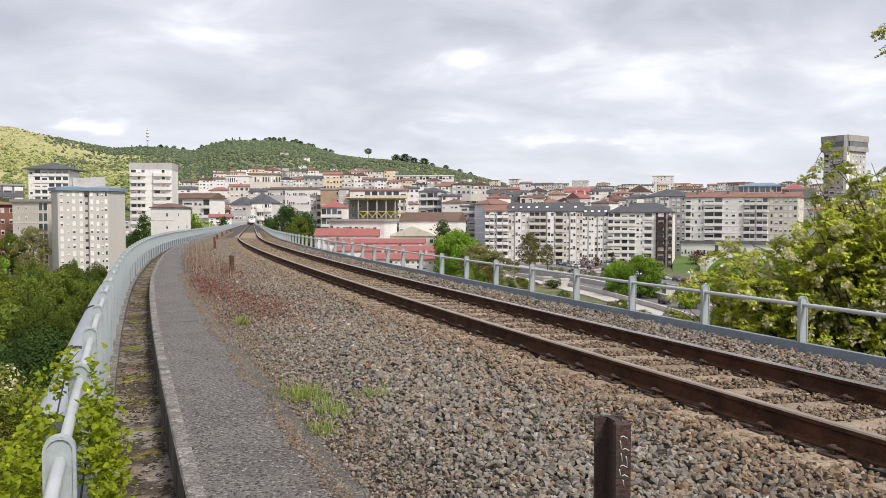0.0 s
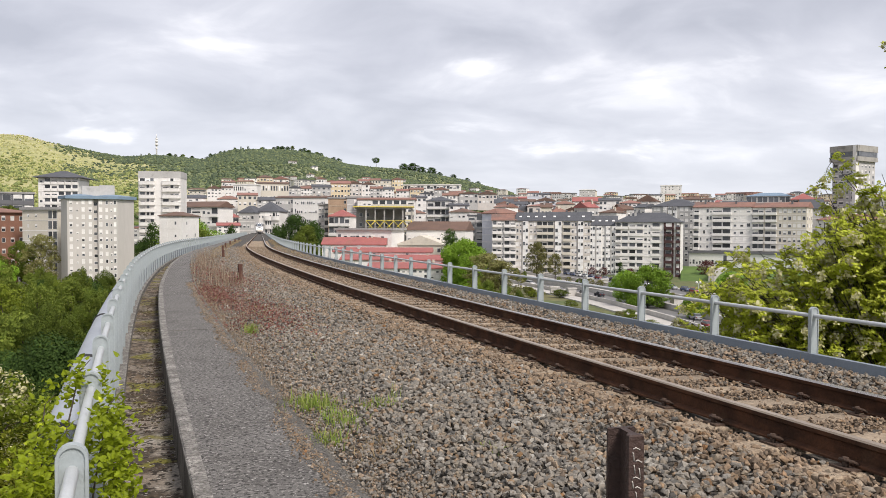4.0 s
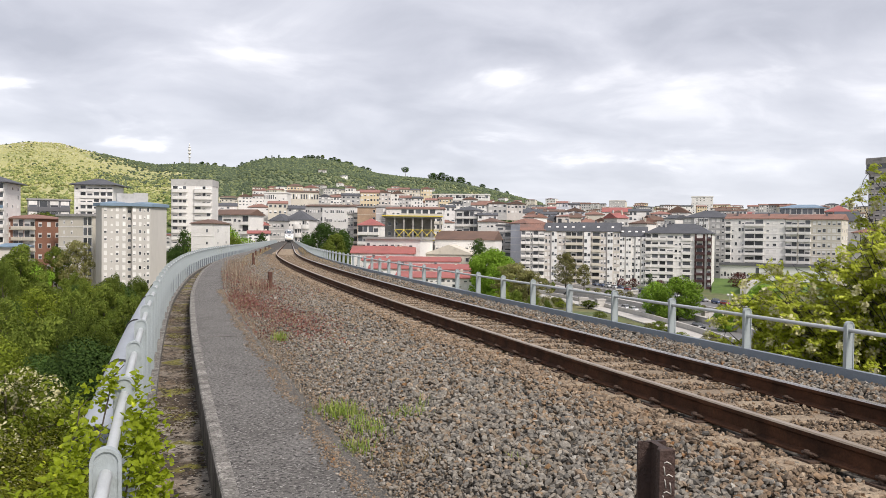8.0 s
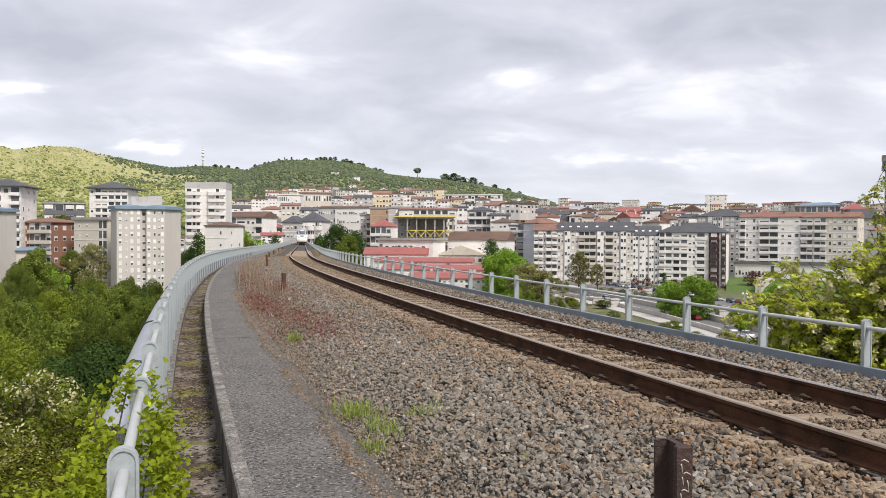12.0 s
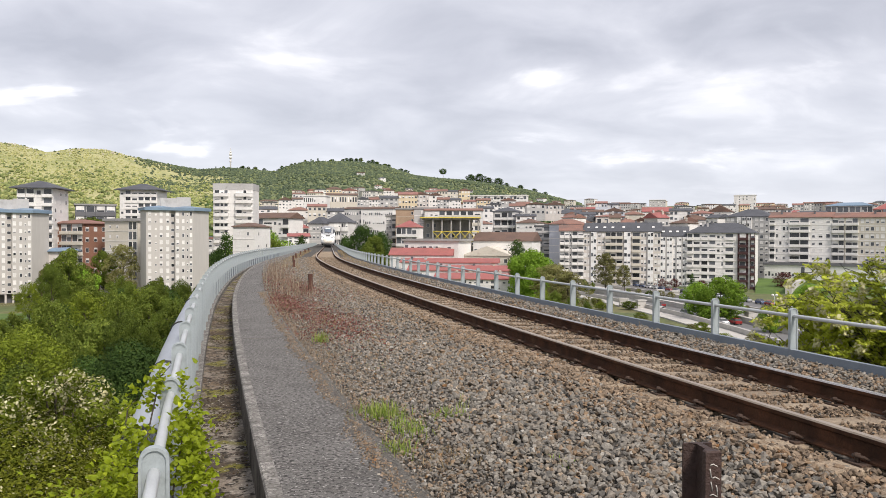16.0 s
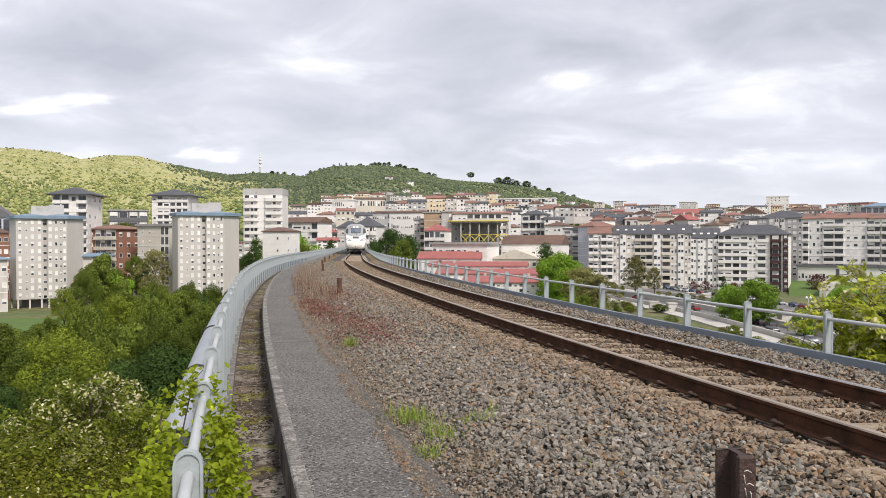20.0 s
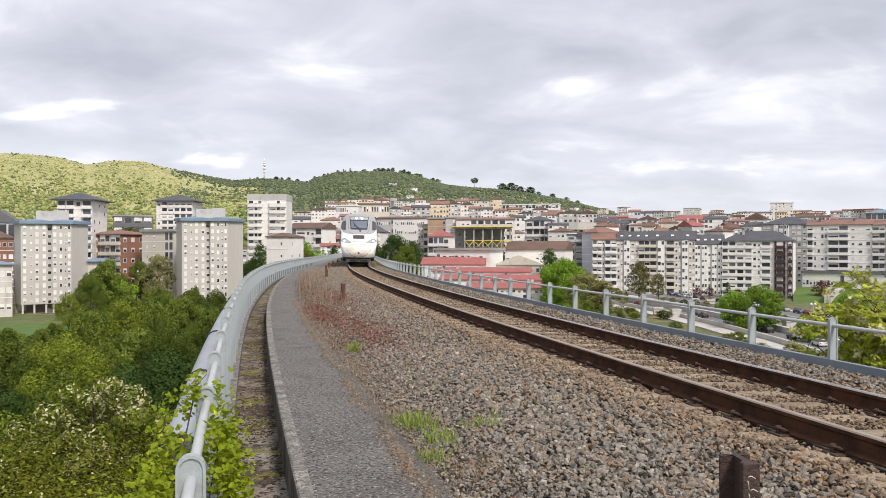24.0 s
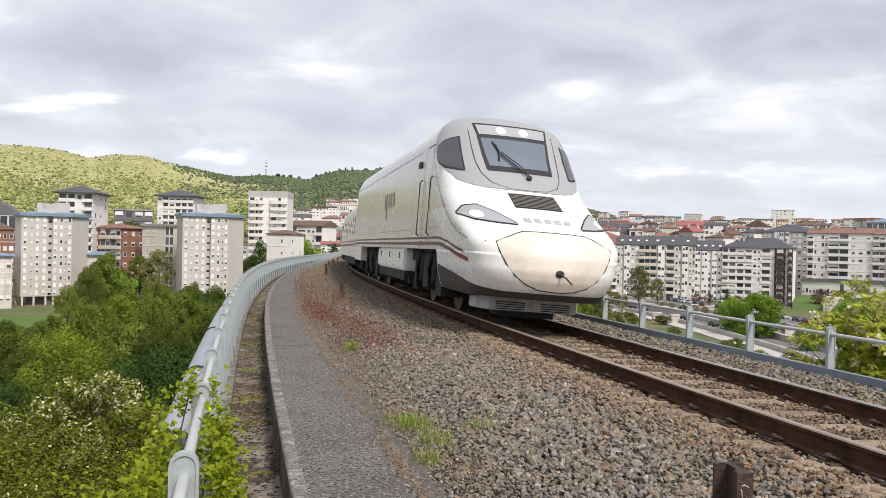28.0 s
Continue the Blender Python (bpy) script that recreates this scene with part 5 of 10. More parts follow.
building('house with an old tiled roof on the slope', (97.5, 510.8), (108.7, 508.5), 14, -7.8, 16.2, 4, 'white_wall', ('gable', 1.8, 'clay_roof'), ((0, 1, 'win', 8),), chimneys=3, far=True)
building('house with an old tiled roof on the slope', (104.5, 488.9), (114.5, 486.7), 14, -9.2, 14.2, 4, 'cream_wall', ('gable', 1.8, 'brown_roof'), ((0, 1, 'win', 8),), chimneys=3, far=True)
house_row('house with an old tiled roof on the slope', (55.3, 637.6), (81.1, 634.8), 14, 0.6, 22.2, 4, 'grey_wall', ('gable', 1.8, 'red_roof'), ((0, 1, 'win', 8),), chimneys=3, far=True)
house_row('house with an old tiled roof on the slope', (31.2, 659.3), (57.1, 657.5), 14, 2.0, 23.8, 4, 'white_wall', ('gable', 1.8, 'clay_roof'), ((0, 1, 'win', 8),), chimneys=3, far=True)
building('house with an old tiled roof on the slope', (153.6, 496.8), (163.3, 493.7), 14, -7.8, 15.1, 4, 'cream_wall', ('gable', 1.8, 'brown_roof'), ((0, 1, 'win', 8),), chimneys=3, far=True)
house_row('house with an old tiled roof on the slope', (174.5, 511.0), (190.0, 505.5), 14, -6.4, 16.2, 4, 'grey_wall', ('gable', 1.8, 'red_roof'), ((0, 1, 'win', 8),), chimneys=3, far=True)
house_row('house with an old tiled roof on the slope', (27.6, 469.2), (45.7, 467.8), 14, -11.3, 12.7, 4, 'white_wall', ('gable', 1.8, 'clay_roof'), ((0, 1, 'win', 8),), chimneys=3, far=True)
house_row('house with an old tiled roof on the slope', (44.7, 457.8), (60.9, 456.0), 14, -12.0, 11.7, 4, 'cream_wall', ('gable', 1.8, 'brown_roof'), ((0, 1, 'win', 8),), chimneys=3, far=True)
building('house with an old tiled roof on the slope', (186.6, 570.3), (194.6, 567.6), 14, -2.2, 18.8, 4, 'grey_wall', ('gable', 1.8, 'red_roof'), ((0, 1, 'win', 8),), chimneys=3, far=True)
building('long white house row with a bright red tiled roof', (-51.9, 317.8), (-26.4, 316.9), 11, -20.0, -6.5, 4, 'white_wall', ('gable', 3.1, 'red_roof'), ((0, 1, 'win', 14),), chimneys=3, name='terrace_row', category='terraced houses', group='red-roofed terraces')
building('long white house row with a bright red tiled roof', (-45.4, 304.6), (-7.4, 303.9), 11, -20.0, -9.0, 3, 'white_wall', ('gable', 1.8, 'red_roof'), ((0, 1, 'win', 18),), chimneys=3, name='terrace_row', category='terraced houses', group='red-roofed terraces')
building('long white house row with a bright red tiled roof', (-41.1, 294.1), (-1.9, 293.0), 11, -20.0, -11.6, 3, 'white_wall', ('gable', 2.0, 'red_roof'), ((0, 1, 'win', 20),), chimneys=3, name='terrace_row', category='terraced houses', group='red-roofed terraces')
building('long white house row with a bright red tiled roof', (-30.3, 286.4), (-1.6, 284.0), 11, -20.0, -14.3, 3, 'white_wall', ('gable', 2.1, 'red_roof'), ((0, 1, 'win', 14),), chimneys=3, name='terrace_row', category='terraced houses', group='red-roofed terraces')
building('cream church-like hall with a low arched gable', (-22.3, 329.2), (-2.8, 326.0), 18, -19.0, -6.7, 3, 'cream_wall', ('front', 4.0, 'cream_wall'), ((0, 1, 'win', 5),), name='hall', category='hall')
house_row('long white terrace under a low brown roof', (-167.5, 679.7), (-141.0, 685.6), 12, 31.5, 40.8, 3, 'white_wall', ('gable', 1.6, 'brown_roof'), ((0, 1, 'balc', 9),), chimneys=3, far=True, name='town_house', category='house', group='houses on the slope', win=(1.5, 1.6))
house_row('pale block of flats among gardens', (-129.0, 626.9), (-110.3, 630.4), 12, 25.5, 31.8, 2, 'white_wall', ('gable', 1.6, 'clay_roof'), ((0, 1, 'win', 6),), chimneys=3, far=True, name='town_house', category='house', group='houses on the slope', win=(1.5, 1.6))
house_row('grey block of flats under a slate roof', (-104.2, 590.9), (-90.1, 593.2), 12, 21.6, 31.3, 3, 'grey_wall', ('gable', 1.6, 'slate_roof'), ((0, 1, 'win', 4),), chimneys=3, far=True, name='town_house', category='house', group='houses on the slope', win=(1.5, 1.6))
house_row('white block of flats under a slate roof', (-90.1, 593.2), (-75.9, 595.2), 12, 21.7, 31.4, 3, 'white_wall', ('gable', 1.6, 'slate_roof'), ((0, 1, 'balc', 4),), chimneys=3, far=True, name='town_house', category='house', group='houses on the slope', win=(1.5, 1.6))
house_row('long white row of flats on the slope', (-81.9, 634.7), (-61.2, 637.1), 12, 24.9, 33.1, 3, 'white_wall', ('gable', 1.6, 'brown_roof'), ((0, 1, 'win', 7),), chimneys=3, far=True, name='town_house', category='house', group='houses on the slope', win=(1.5, 1.6))
house_row('white row of flats with a clay roof', (-60.8, 596.9), (-42.9, 598.5), 12, 21.8, 29.5, 3, 'white_wall', ('gable', 1.6, 'clay_roof'), ((0, 1, 'balc', 6),), chimneys=3, far=True, name='town_house', category='house', group='houses on the slope', win=(1.5, 1.6))
house_row('white upper row on the slope', (-131.7, 768.8), (-80.1, 775.9), 12, 38.8, 44.3, 2, 'white_wall', ('gable', 1.6, 'brown_roof'), ((0, 1, 'win', 17),), chimneys=3, far=True, name='town_house', category='house', group='houses on the slope', win=(1.5, 1.6))
house_row('white upper row on the slope', (-82.1, 795.8), (-48.1, 798.6), 12, 40.0, 46.2, 2, 'cream_wall', ('gable', 1.6, 'clay_roof'), ((0, 1, 'win', 11),), chimneys=3, far=True, name='town_house', category='house', group='houses on the slope', win=(1.5, 1.6))
building('white and grey flats beside the frame', (-24.4, 499.4), (-15.1, 499.8), 12, 9.1, 19.1, 3, 'white_wall', ('gable', 1.6, 'slate_roof'), ((0, 1, 'balc', 3),), chimneys=3, far=True, name='town_house', category='house', group='houses on the slope', win=(1.5, 1.6))
house_row('white row under slate roofs', (-43.9, 638.5), (-22.0, 639.6), 12, 24.1, 30.5, 2, 'white_wall', ('gable', 1.6, 'slate_roof'), ((0, 1, 'balc', 7),), chimneys=3, far=True, name='town_house', category='house', group='houses on the slope', win=(1.5, 1.6))
house_row('grey row under slate roofs', (-24.0, 619.5), (9.8, 619.9), 12, 21.6, 27.8, 2, 'grey_wall', ('gable', 1.6, 'slate_roof'), ((0, 1, 'balc', 11),), chimneys=3, far=True, name='town_house', category='house', group='houses on the slope', win=(1.5, 1.6))
house_row('white house with a red roof on the slope', (-5.6, 560.0), (8.8, 559.9), 12, 14.1, 22.1, 3, 'white_wall', ('gable', 1.6, 'red_roof'), ((0, 1, 'win', 4),), chimneys=3, far=True, name='town_house', category='house', group='houses on the slope', win=(1.5, 1.6))
building('white flats beside the dark roof', (-0.7, 460.0), (10.6, 459.9), 12, 2.6, 13.1, 4, 'white_wall', ('gable', 1.6, 'slate_roof'), ((0, 1, 'win', 3),), chimneys=3, far=True, name='town_house', category='house', group='houses on the slope', win=(1.5, 1.6))
house_row('pale long row on the slope', (6.4, 560.0), (32.9, 559.0), 12, 16.5, 22.9, 2, 'white_wall', ('gable', 1.6, 'clay_roof'), ((0, 1, 'win', 8),), chimneys=3, far=True, name='town_house', category='house', group='houses on the slope', win=(1.5, 1.6))
house_row('long low white row behind the flats', (27.9, 499.2), (66.1, 495.6), 12, 11.9, 16.6, 2, 'white_wall', ('gable', 1.6, 'brown_roof'), ((0, 1, 'balc', 12),), chimneys=3, far=True, name='town_house', category='house', group='houses on the slope', win=(1.5, 1.6))
house_row('cream hall high on the slope', (58.2, 597.2), (75.1, 595.3), 12, 19.2, 25.1, 2, 'cream_wall', ('gable', 1.6, 'slate_roof'), ((0, 1, 'win', 5),), chimneys=3, far=True, name='town_house', category='house', group='houses on the slope', win=(1.5, 1.6))
house_row('white old houses under clay tiles', (-159.4, 536.8), (-145.1, 540.9), 12, 13.6, 19.0, 2, 'white_wall', ('gable', 1.6, 'clay_roof'), ((0, 1, 'win', 5),), chimneys=3, far=True, name='town_house', category='house', group='houses on the slope', win=(1.5, 1.6))
house_row('white old houses under clay tiles', (-161.1, 494.4), (-147.4, 498.7), 12, 10.9, 15.1, 2, 'white_wall', ('gable', 1.6, 'red_roof'), ((0, 1, 'win', 5),), chimneys=3, far=True, name='town_house', category='house', group='houses on the slope', win=(1.5, 1.6))
house_row('white flats above the old houses', (-192.3, 620.9), (-171.7, 626.9), 12, 22.7, 31.6, 3, 'white_wall', ('gable', 1.6, 'brown_roof'), ((0, 1, 'balc', 7),), chimneys=3, far=True, name='town_house', category='house', group='houses on the slope', win=(1.5, 1.6))
building('white flats above the old houses', (-195.6, 672.1), (-184.8, 675.2), 12, 31.1, 37.9, 2, 'white_wall', ('gable', 1.6, 'clay_roof'), ((0, 1, 'win', 4),), chimneys=3, far=True, name='town_house', category='house', group='houses on the slope', win=(1.5, 1.6))
house_row('long pale row of terraced houses', (-141.3, 521.2), (-116.5, 527.3), 12, 13.3, 19.6, 2, 'cream_wall', ('gable', 1.6, 'clay_roof'), ((0, 1, 'win', 9),), chimneys=3, far=True, name='town_house', category='house', group='houses on the slope', win=(1.5, 1.6))
building('pink house with a red roof', (-108.3, 364.2), (-98.6, 367.0), 12, -1.9, 1.0, 2, 'white_wall', ('gable', 1.6, 'red_roof'), ((0, 1, 'win', 3),), chimneys=3, far=True, name='town_house', category='house', group='houses on the slope', win=(1.5, 1.6))
house_row('old houses with red tiled roofs', (-175.2, 510.8), (-160.5, 515.6), 12, 13.7, 18.2, 2, 'cream_wall', ('gable', 1.6, 'red_roof'), ((0, 1, 'win', 5),), chimneys=3, far=True, name='town_house', category='house', group='houses on the slope', win=(1.5, 1.6))
house_row('white row behind the slate roofs', (76.8, 473.8), (112.5, 466.6), 12, 10.7, 14.7, 2, 'white_wall', ('gable', 1.6, 'clay_roof'), ((0, 1, 'win', 12),), chimneys=3, far=True, name='town_house', category='house', group='houses on the slope', win=(1.5, 1.6))
house_row('white row behind the slate roofs', (158.7, 537.0), (177.6, 531.1), 12, 13.5, 18.1, 2, 'grey_wall', ('gable', 1.6, 'brown_roof'), ((0, 1, 'win', 7),), chimneys=3, far=True, name='town_house', category='house', group='houses on the slope', win=(1.5, 1.6))
building('white house crowded behind the flats', (24.1, 431.3), (29.7, 426.0), 11, -14.0, 11.4, 5, 'white_wall', ('gable', 2.2, 'clay_roof'), ((0, 1, 'win', 3),), chimneys=2, far=True, name='town_house', category='house', group='houses on the slope')
building('cream old house crowded behind the flats', (31.5, 444.9), (41.3, 444.1), 11, -14.0, 8.9, 5, 'cream_wall', ('hip', 2.7, 'brown_roof'), ((0, 1, 'win', 3),), chimneys=2, far=True, name='town_house', category='house', group='houses on the slope')
building('grey house crowded behind the flats', (39.1, 458.3), (48.5, 462.5), 11, -14.0, 10.2, 5, 'grey_wall', ('front', 3.2, 'slate_roof'), ((0, 1, 'win', 3),), chimneys=2, far=True, name='town_house', category='house', group='houses on the slope')
building('white house crowded behind the flats', (47.2, 471.6), (54.3, 465.8), 11, -14.0, 11.3, 5, 'white_wall', ('gable', 2.2, 'red_roof'), ((0, 1, 'win', 3),), chimneys=2, far=True, name='town_house', category='house', group='houses on the slope')
building('cream old house crowded behind the flats', (49.3, 429.2), (55.0, 428.5), 11, -14.0, 11.4, 5, 'cream_wall', ('gable', 2.7, 'brown_roof'), ((0, 1, 'win', 3),), chimneys=2, far=True, name='town_house', category='house', group='houses on the slope')
building('grey house crowded behind the flats', (57.3, 442.3), (67.7, 445.9), 11, -14.0, 8.9, 5, 'grey_wall', ('hip', 3.2, 'clay_roof'), ((0, 1, 'win', 3),), chimneys=2, far=True, name='town_house', category='house', group='houses on the slope')
building('white house crowded behind the flats', (65.7, 455.3), (73.5, 449.0), 11, -14.0, 10.0, 5, 'white_wall', ('front', 2.2, 'brown_roof'), ((0, 1, 'win', 3),), chimneys=2, far=True, name='town_house', category='house', group='houses on the slope')
building('cream old house crowded behind the flats', (74.4, 468.1), (81.9, 466.9), 11, -14.0, 11.3, 5, 'cream_wall', ('gable', 2.7, 'slate_roof'), ((0, 1, 'win', 3),), chimneys=2, far=True, name='town_house', category='house', group='houses on the slope')
building('grey house crowded behind the flats', (73.9, 425.6), (80.5, 429.5), 11, -14.0, 11.4, 5, 'grey_wall', ('gable', 3.2, 'red_roof'), ((0, 1, 'win', 3),), chimneys=2, far=True, name='town_house', category='house', group='houses on the slope')
building('white house crowded behind the flats', (82.6, 438.3), (90.9, 431.5), 11, -14.0, 8.7, 5, 'white_wall', ('hip', 2.2, 'brown_roof'), ((0, 1, 'win', 3),), chimneys=2, far=True, name='town_house', category='house', group='houses on the slope')
building('cream old house crowded behind the flats', (91.6, 450.8), (99.9, 449.0), 11, -14.0, 10.0, 5, 'cream_wall', ('front', 2.7, 'clay_roof'), ((0, 1, 'win', 3),), chimneys=2, far=True, name='town_house', category='house', group='houses on the slope')
building('grey house crowded behind the flats', (100.9, 463.1), (109.3, 466.4), 11, -14.0, 11.2, 5, 'grey_wall', ('gable', 3.2, 'brown_roof'), ((0, 1, 'win', 3),), chimneys=2, far=True, name='town_house', category='house', group='houses on the slope')
building('white house crowded behind the flats', (97.8, 420.8), (102.1, 414.6), 11, -14.0, 11.1, 5, 'white_wall', ('gable', 2.2, 'slate_roof'), ((0, 1, 'win', 3),), chimneys=2, far=True, name='town_house', category='house', group='houses on the slope')
building('cream old house crowded behind the flats', (107.1, 433.0), (116.1, 430.6), 11, -14.0, 8.7, 5, 'cream_wall', ('hip', 2.7, 'red_roof'), ((0, 1, 'win', 3),), chimneys=2, far=True, name='town_house', category='house', group='houses on the slope')
building('grey house crowded behind the flats', (116.6, 445.0), (125.9, 447.6), 11, -14.0, 9.9, 5, 'grey_wall', ('front', 3.2, 'brown_roof'), ((0, 1, 'win', 3),), chimneys=2, far=True, name='town_house', category='house', group='houses on the slope')
building('white house crowded behind the flats', (126.4, 456.8), (131.9, 450.1), 11, -14.0, 11.0, 5, 'white_wall', ('gable', 2.2, 'clay_roof'), ((0, 1, 'win', 3),), chimneys=2, far=True, name='town_house', category='house', group='houses on the slope')
building('cream old house crowded behind the flats', (120.8, 414.8), (126.0, 413.2), 11, -14.0, 11.1, 5, 'cream_wall', ('gable', 2.7, 'brown_roof'), ((0, 1, 'win', 3),), chimneys=2, far=True, name='town_house', category='house', group='houses on the slope')
building('hall with a pale blue gable and dark roof edges', (-215.1, 273.6), (-204.4, 279.2), 16, -18.0, 10.3, 4, 'blue_white', ('front', 5.0, 'dark_wall'), ((0, 1, 'glaz', 4),), name='hall', category='hall')
# ---- the blue-roofed towers, the unfinished frame, the slope's houses, the mast ----
def build_tower():
    """A grey tower of two angled wings on posts, under a faded blue roof."""
    ob = thing("tower_block", "grey eleven-storey tower with small windows and a faded blue roof", "apartment building", group="blue-roofed towers")
    plan = [(0.6, 7.0), (2.4, 0.0), (10.2, 0.0), (10.2, 1.3), (11.6, 1.3), (11.6, 0.0), (17.4, 0.0), (23.1, 6.5), (18.5, 15.0), (4.0, 15.0)]
    H = 30.2
    bm = bmesh.new()
    prism(bm, plan, 3.6, H)
    part("wall", bm, M["tower_wall"], ob)
    bm = bmesh.new()
    prism(bm, [(4, 3), (18, 3), (17, 13), (5, 13)], -2.0, 3.6)
    part("lobby", bm, M["dark_wall"], ob)
    for x, y in ((2.9, 0.5), (6.3, 0.5), (9.8, 0.5), (12.0, 0.5), (14.7, 0.5), (17.2, 0.5), (19.6, 3.0), (22.3, 6.2), (1.2, 6.6)):
        bm = bmesh.new()
        box(bm, x - 0.28, x + 0.28, y - 0.28, y + 0.28, -2.0, 3.6)
        part("column", bm, M["warm_wall"], ob)
    bm = bmesh.new()
    prism(bm, [(-3, -6), (26, -6), (26, -5.6), (-3, -5.6)], -2.0, 0.6)
    part("garden_wall", bm, M["white_wall"], ob, "low stained white garden wall")
    # roof: two hipped wings and a core
    for pts, ridge in (([(-0.2, 7.4), (1.9, -0.8), (10.9, -0.8), (10.9, 15.6), (3.4, 15.6)], (6.6, 7.5)), ([(10.9, -0.8), (17.8, -0.8), (24.0, 6.4), (18.9, 15.6), (10.9, 15.6)], (16.2, 7.5))):
        bm = bmesh.new()
        lo = [bm.verts.new((x, y, H)) for x, y in pts]
        hi = [bm.verts.new((x, y, H + 1.0)) for x, y in pts]
        top = bm.verts.new((*ridge, H + 1.9))
        n = len(pts)
        for i in range(n):
            bm.faces.new((lo[i], lo[(i + 1) % n], hi[(i + 1) % n], hi[i]))
            bm.faces.new((hi[i], hi[(i + 1) % n], top))
        bm.faces.new(lo[::-1])
        part("roof", bm, M["blue_roof"], ob, "faded blue sheet roof")
    bm = bmesh.new()
    box(bm, 7.0, 12.4, 4.5, 10.5, H, H + 4.4)
    box(bm, 12.4, 17.0, 5.2, 11.0, H, H + 4.8)
    part("lift_housing", bm, M["grey_wall"], ob)
    rnd = random.Random(8)
    st = (H - 3.6) / 11
    for k in range(11):
        z = 3.6 + k * st + st * 0.3
        for x, w, h in ((3.5, 0.72, 1.25), (5.4, 0.5, 0.5), (7.1, 0.72, 1.25), (9.2, 0.72, 1.25), (12.4, 0.72, 1.25), (14.2, 0.65, 1.1), (15.6, 0.45, 0.7), (16.7, 0.65, 1.25)):
            put("window", window_mesh(w, h, rnd.choice((0.5, 0.75, 0.85, 1.0, 1.0, 1.0)) if w > 0.7 else rnd.choice((0, 0.5, 1.0))), ob, pose(x, 0, z))
        put("window", window_mesh(1.0, 0.9, 0), ob, pose(10.9, 1.3, z - 0.5))
    return ob


def build_frame():
    """An unfinished concrete frame with yellow formwork and cross braces."""
    a, b = Vector((-42.6, 349.4, 0)), Vector((-16.9, 351.6, 0))
    W = (b - a).length
    ob = thing("unfinished_building", "raw concrete building frame with yellow formwork and braces", "building", (a.x, a.y, -19.0), math.degrees(math.atan2(b.y - a.y, b.x - a.x)))
    top = 29.0
    bm = bmesh.new()
    box(bm, 0, W, -0.5, 12, top - 1.1, top - 0.5)
    part("top_slab", bm, M["raw_concrete"], ob)
    bm = bmesh.new()
    box(bm, -0.8, W + 0.6, -1.2, 12.5, top - 0.5, top - 0.1)
    part("formwork_deck", bm, M["yellow"], ob, "bright yellow formwork deck")
    for k in range(6):
        x = 5.0 + k * 4.1
        for y in (0.4, 7.0):
            bm = bmesh.new()
            box(bm, x - 0.3, x + 0.3, y - 0.3, y + 0.3, 12.0, top - 1.1)
            part("column", bm, M["raw_concrete"], ob)
    bm = bmesh.new()
    box(bm, 0.5, 8.5, 8.5, 9.0, 8.0, top - 1.1)
    box(bm, 0.5, W - 3, 10.5, 11.0, 8.0, top - 1.1)
    part("core_wall", bm, M["raw_concrete"], ob)
    bm = bmesh.new()
    box(bm, 0.5, W - 2, 2.0, 12, 8.0, 16.0)
    part("podium", bm, M["raw_concrete"], ob)
    for x, z in ((2.5, 20.0), (5.5, 20.0), (2.5, 24.5), (5.5, 24.5), (10, 20), (14, 20)):
        put("window", window_mesh(1.3, 1.5, 0), ob, pose(x, 8.5 if x < 8 else 10.5, z))
    for k in range(5):
        x0 = 5.0 + k * 4.1
        bm = bmesh.new()
        for p, q in (((x0, 18.0), (x0 + 4.1, 22.4)), ((x0, 22.4), (x0 + 4.1, 18.0)), ((x0, 22.5), (x0 + 4.1, 22.5)), ((x0, 17.9), (x0 + 4.1, 17.9))):
            tube(bm, [(p[0], -0.1, p[1]), (q[0], -0.1, q[1])], 0.14, 5)
        part("brace", bm, M["yellow"], ob, "yellow cross brace")


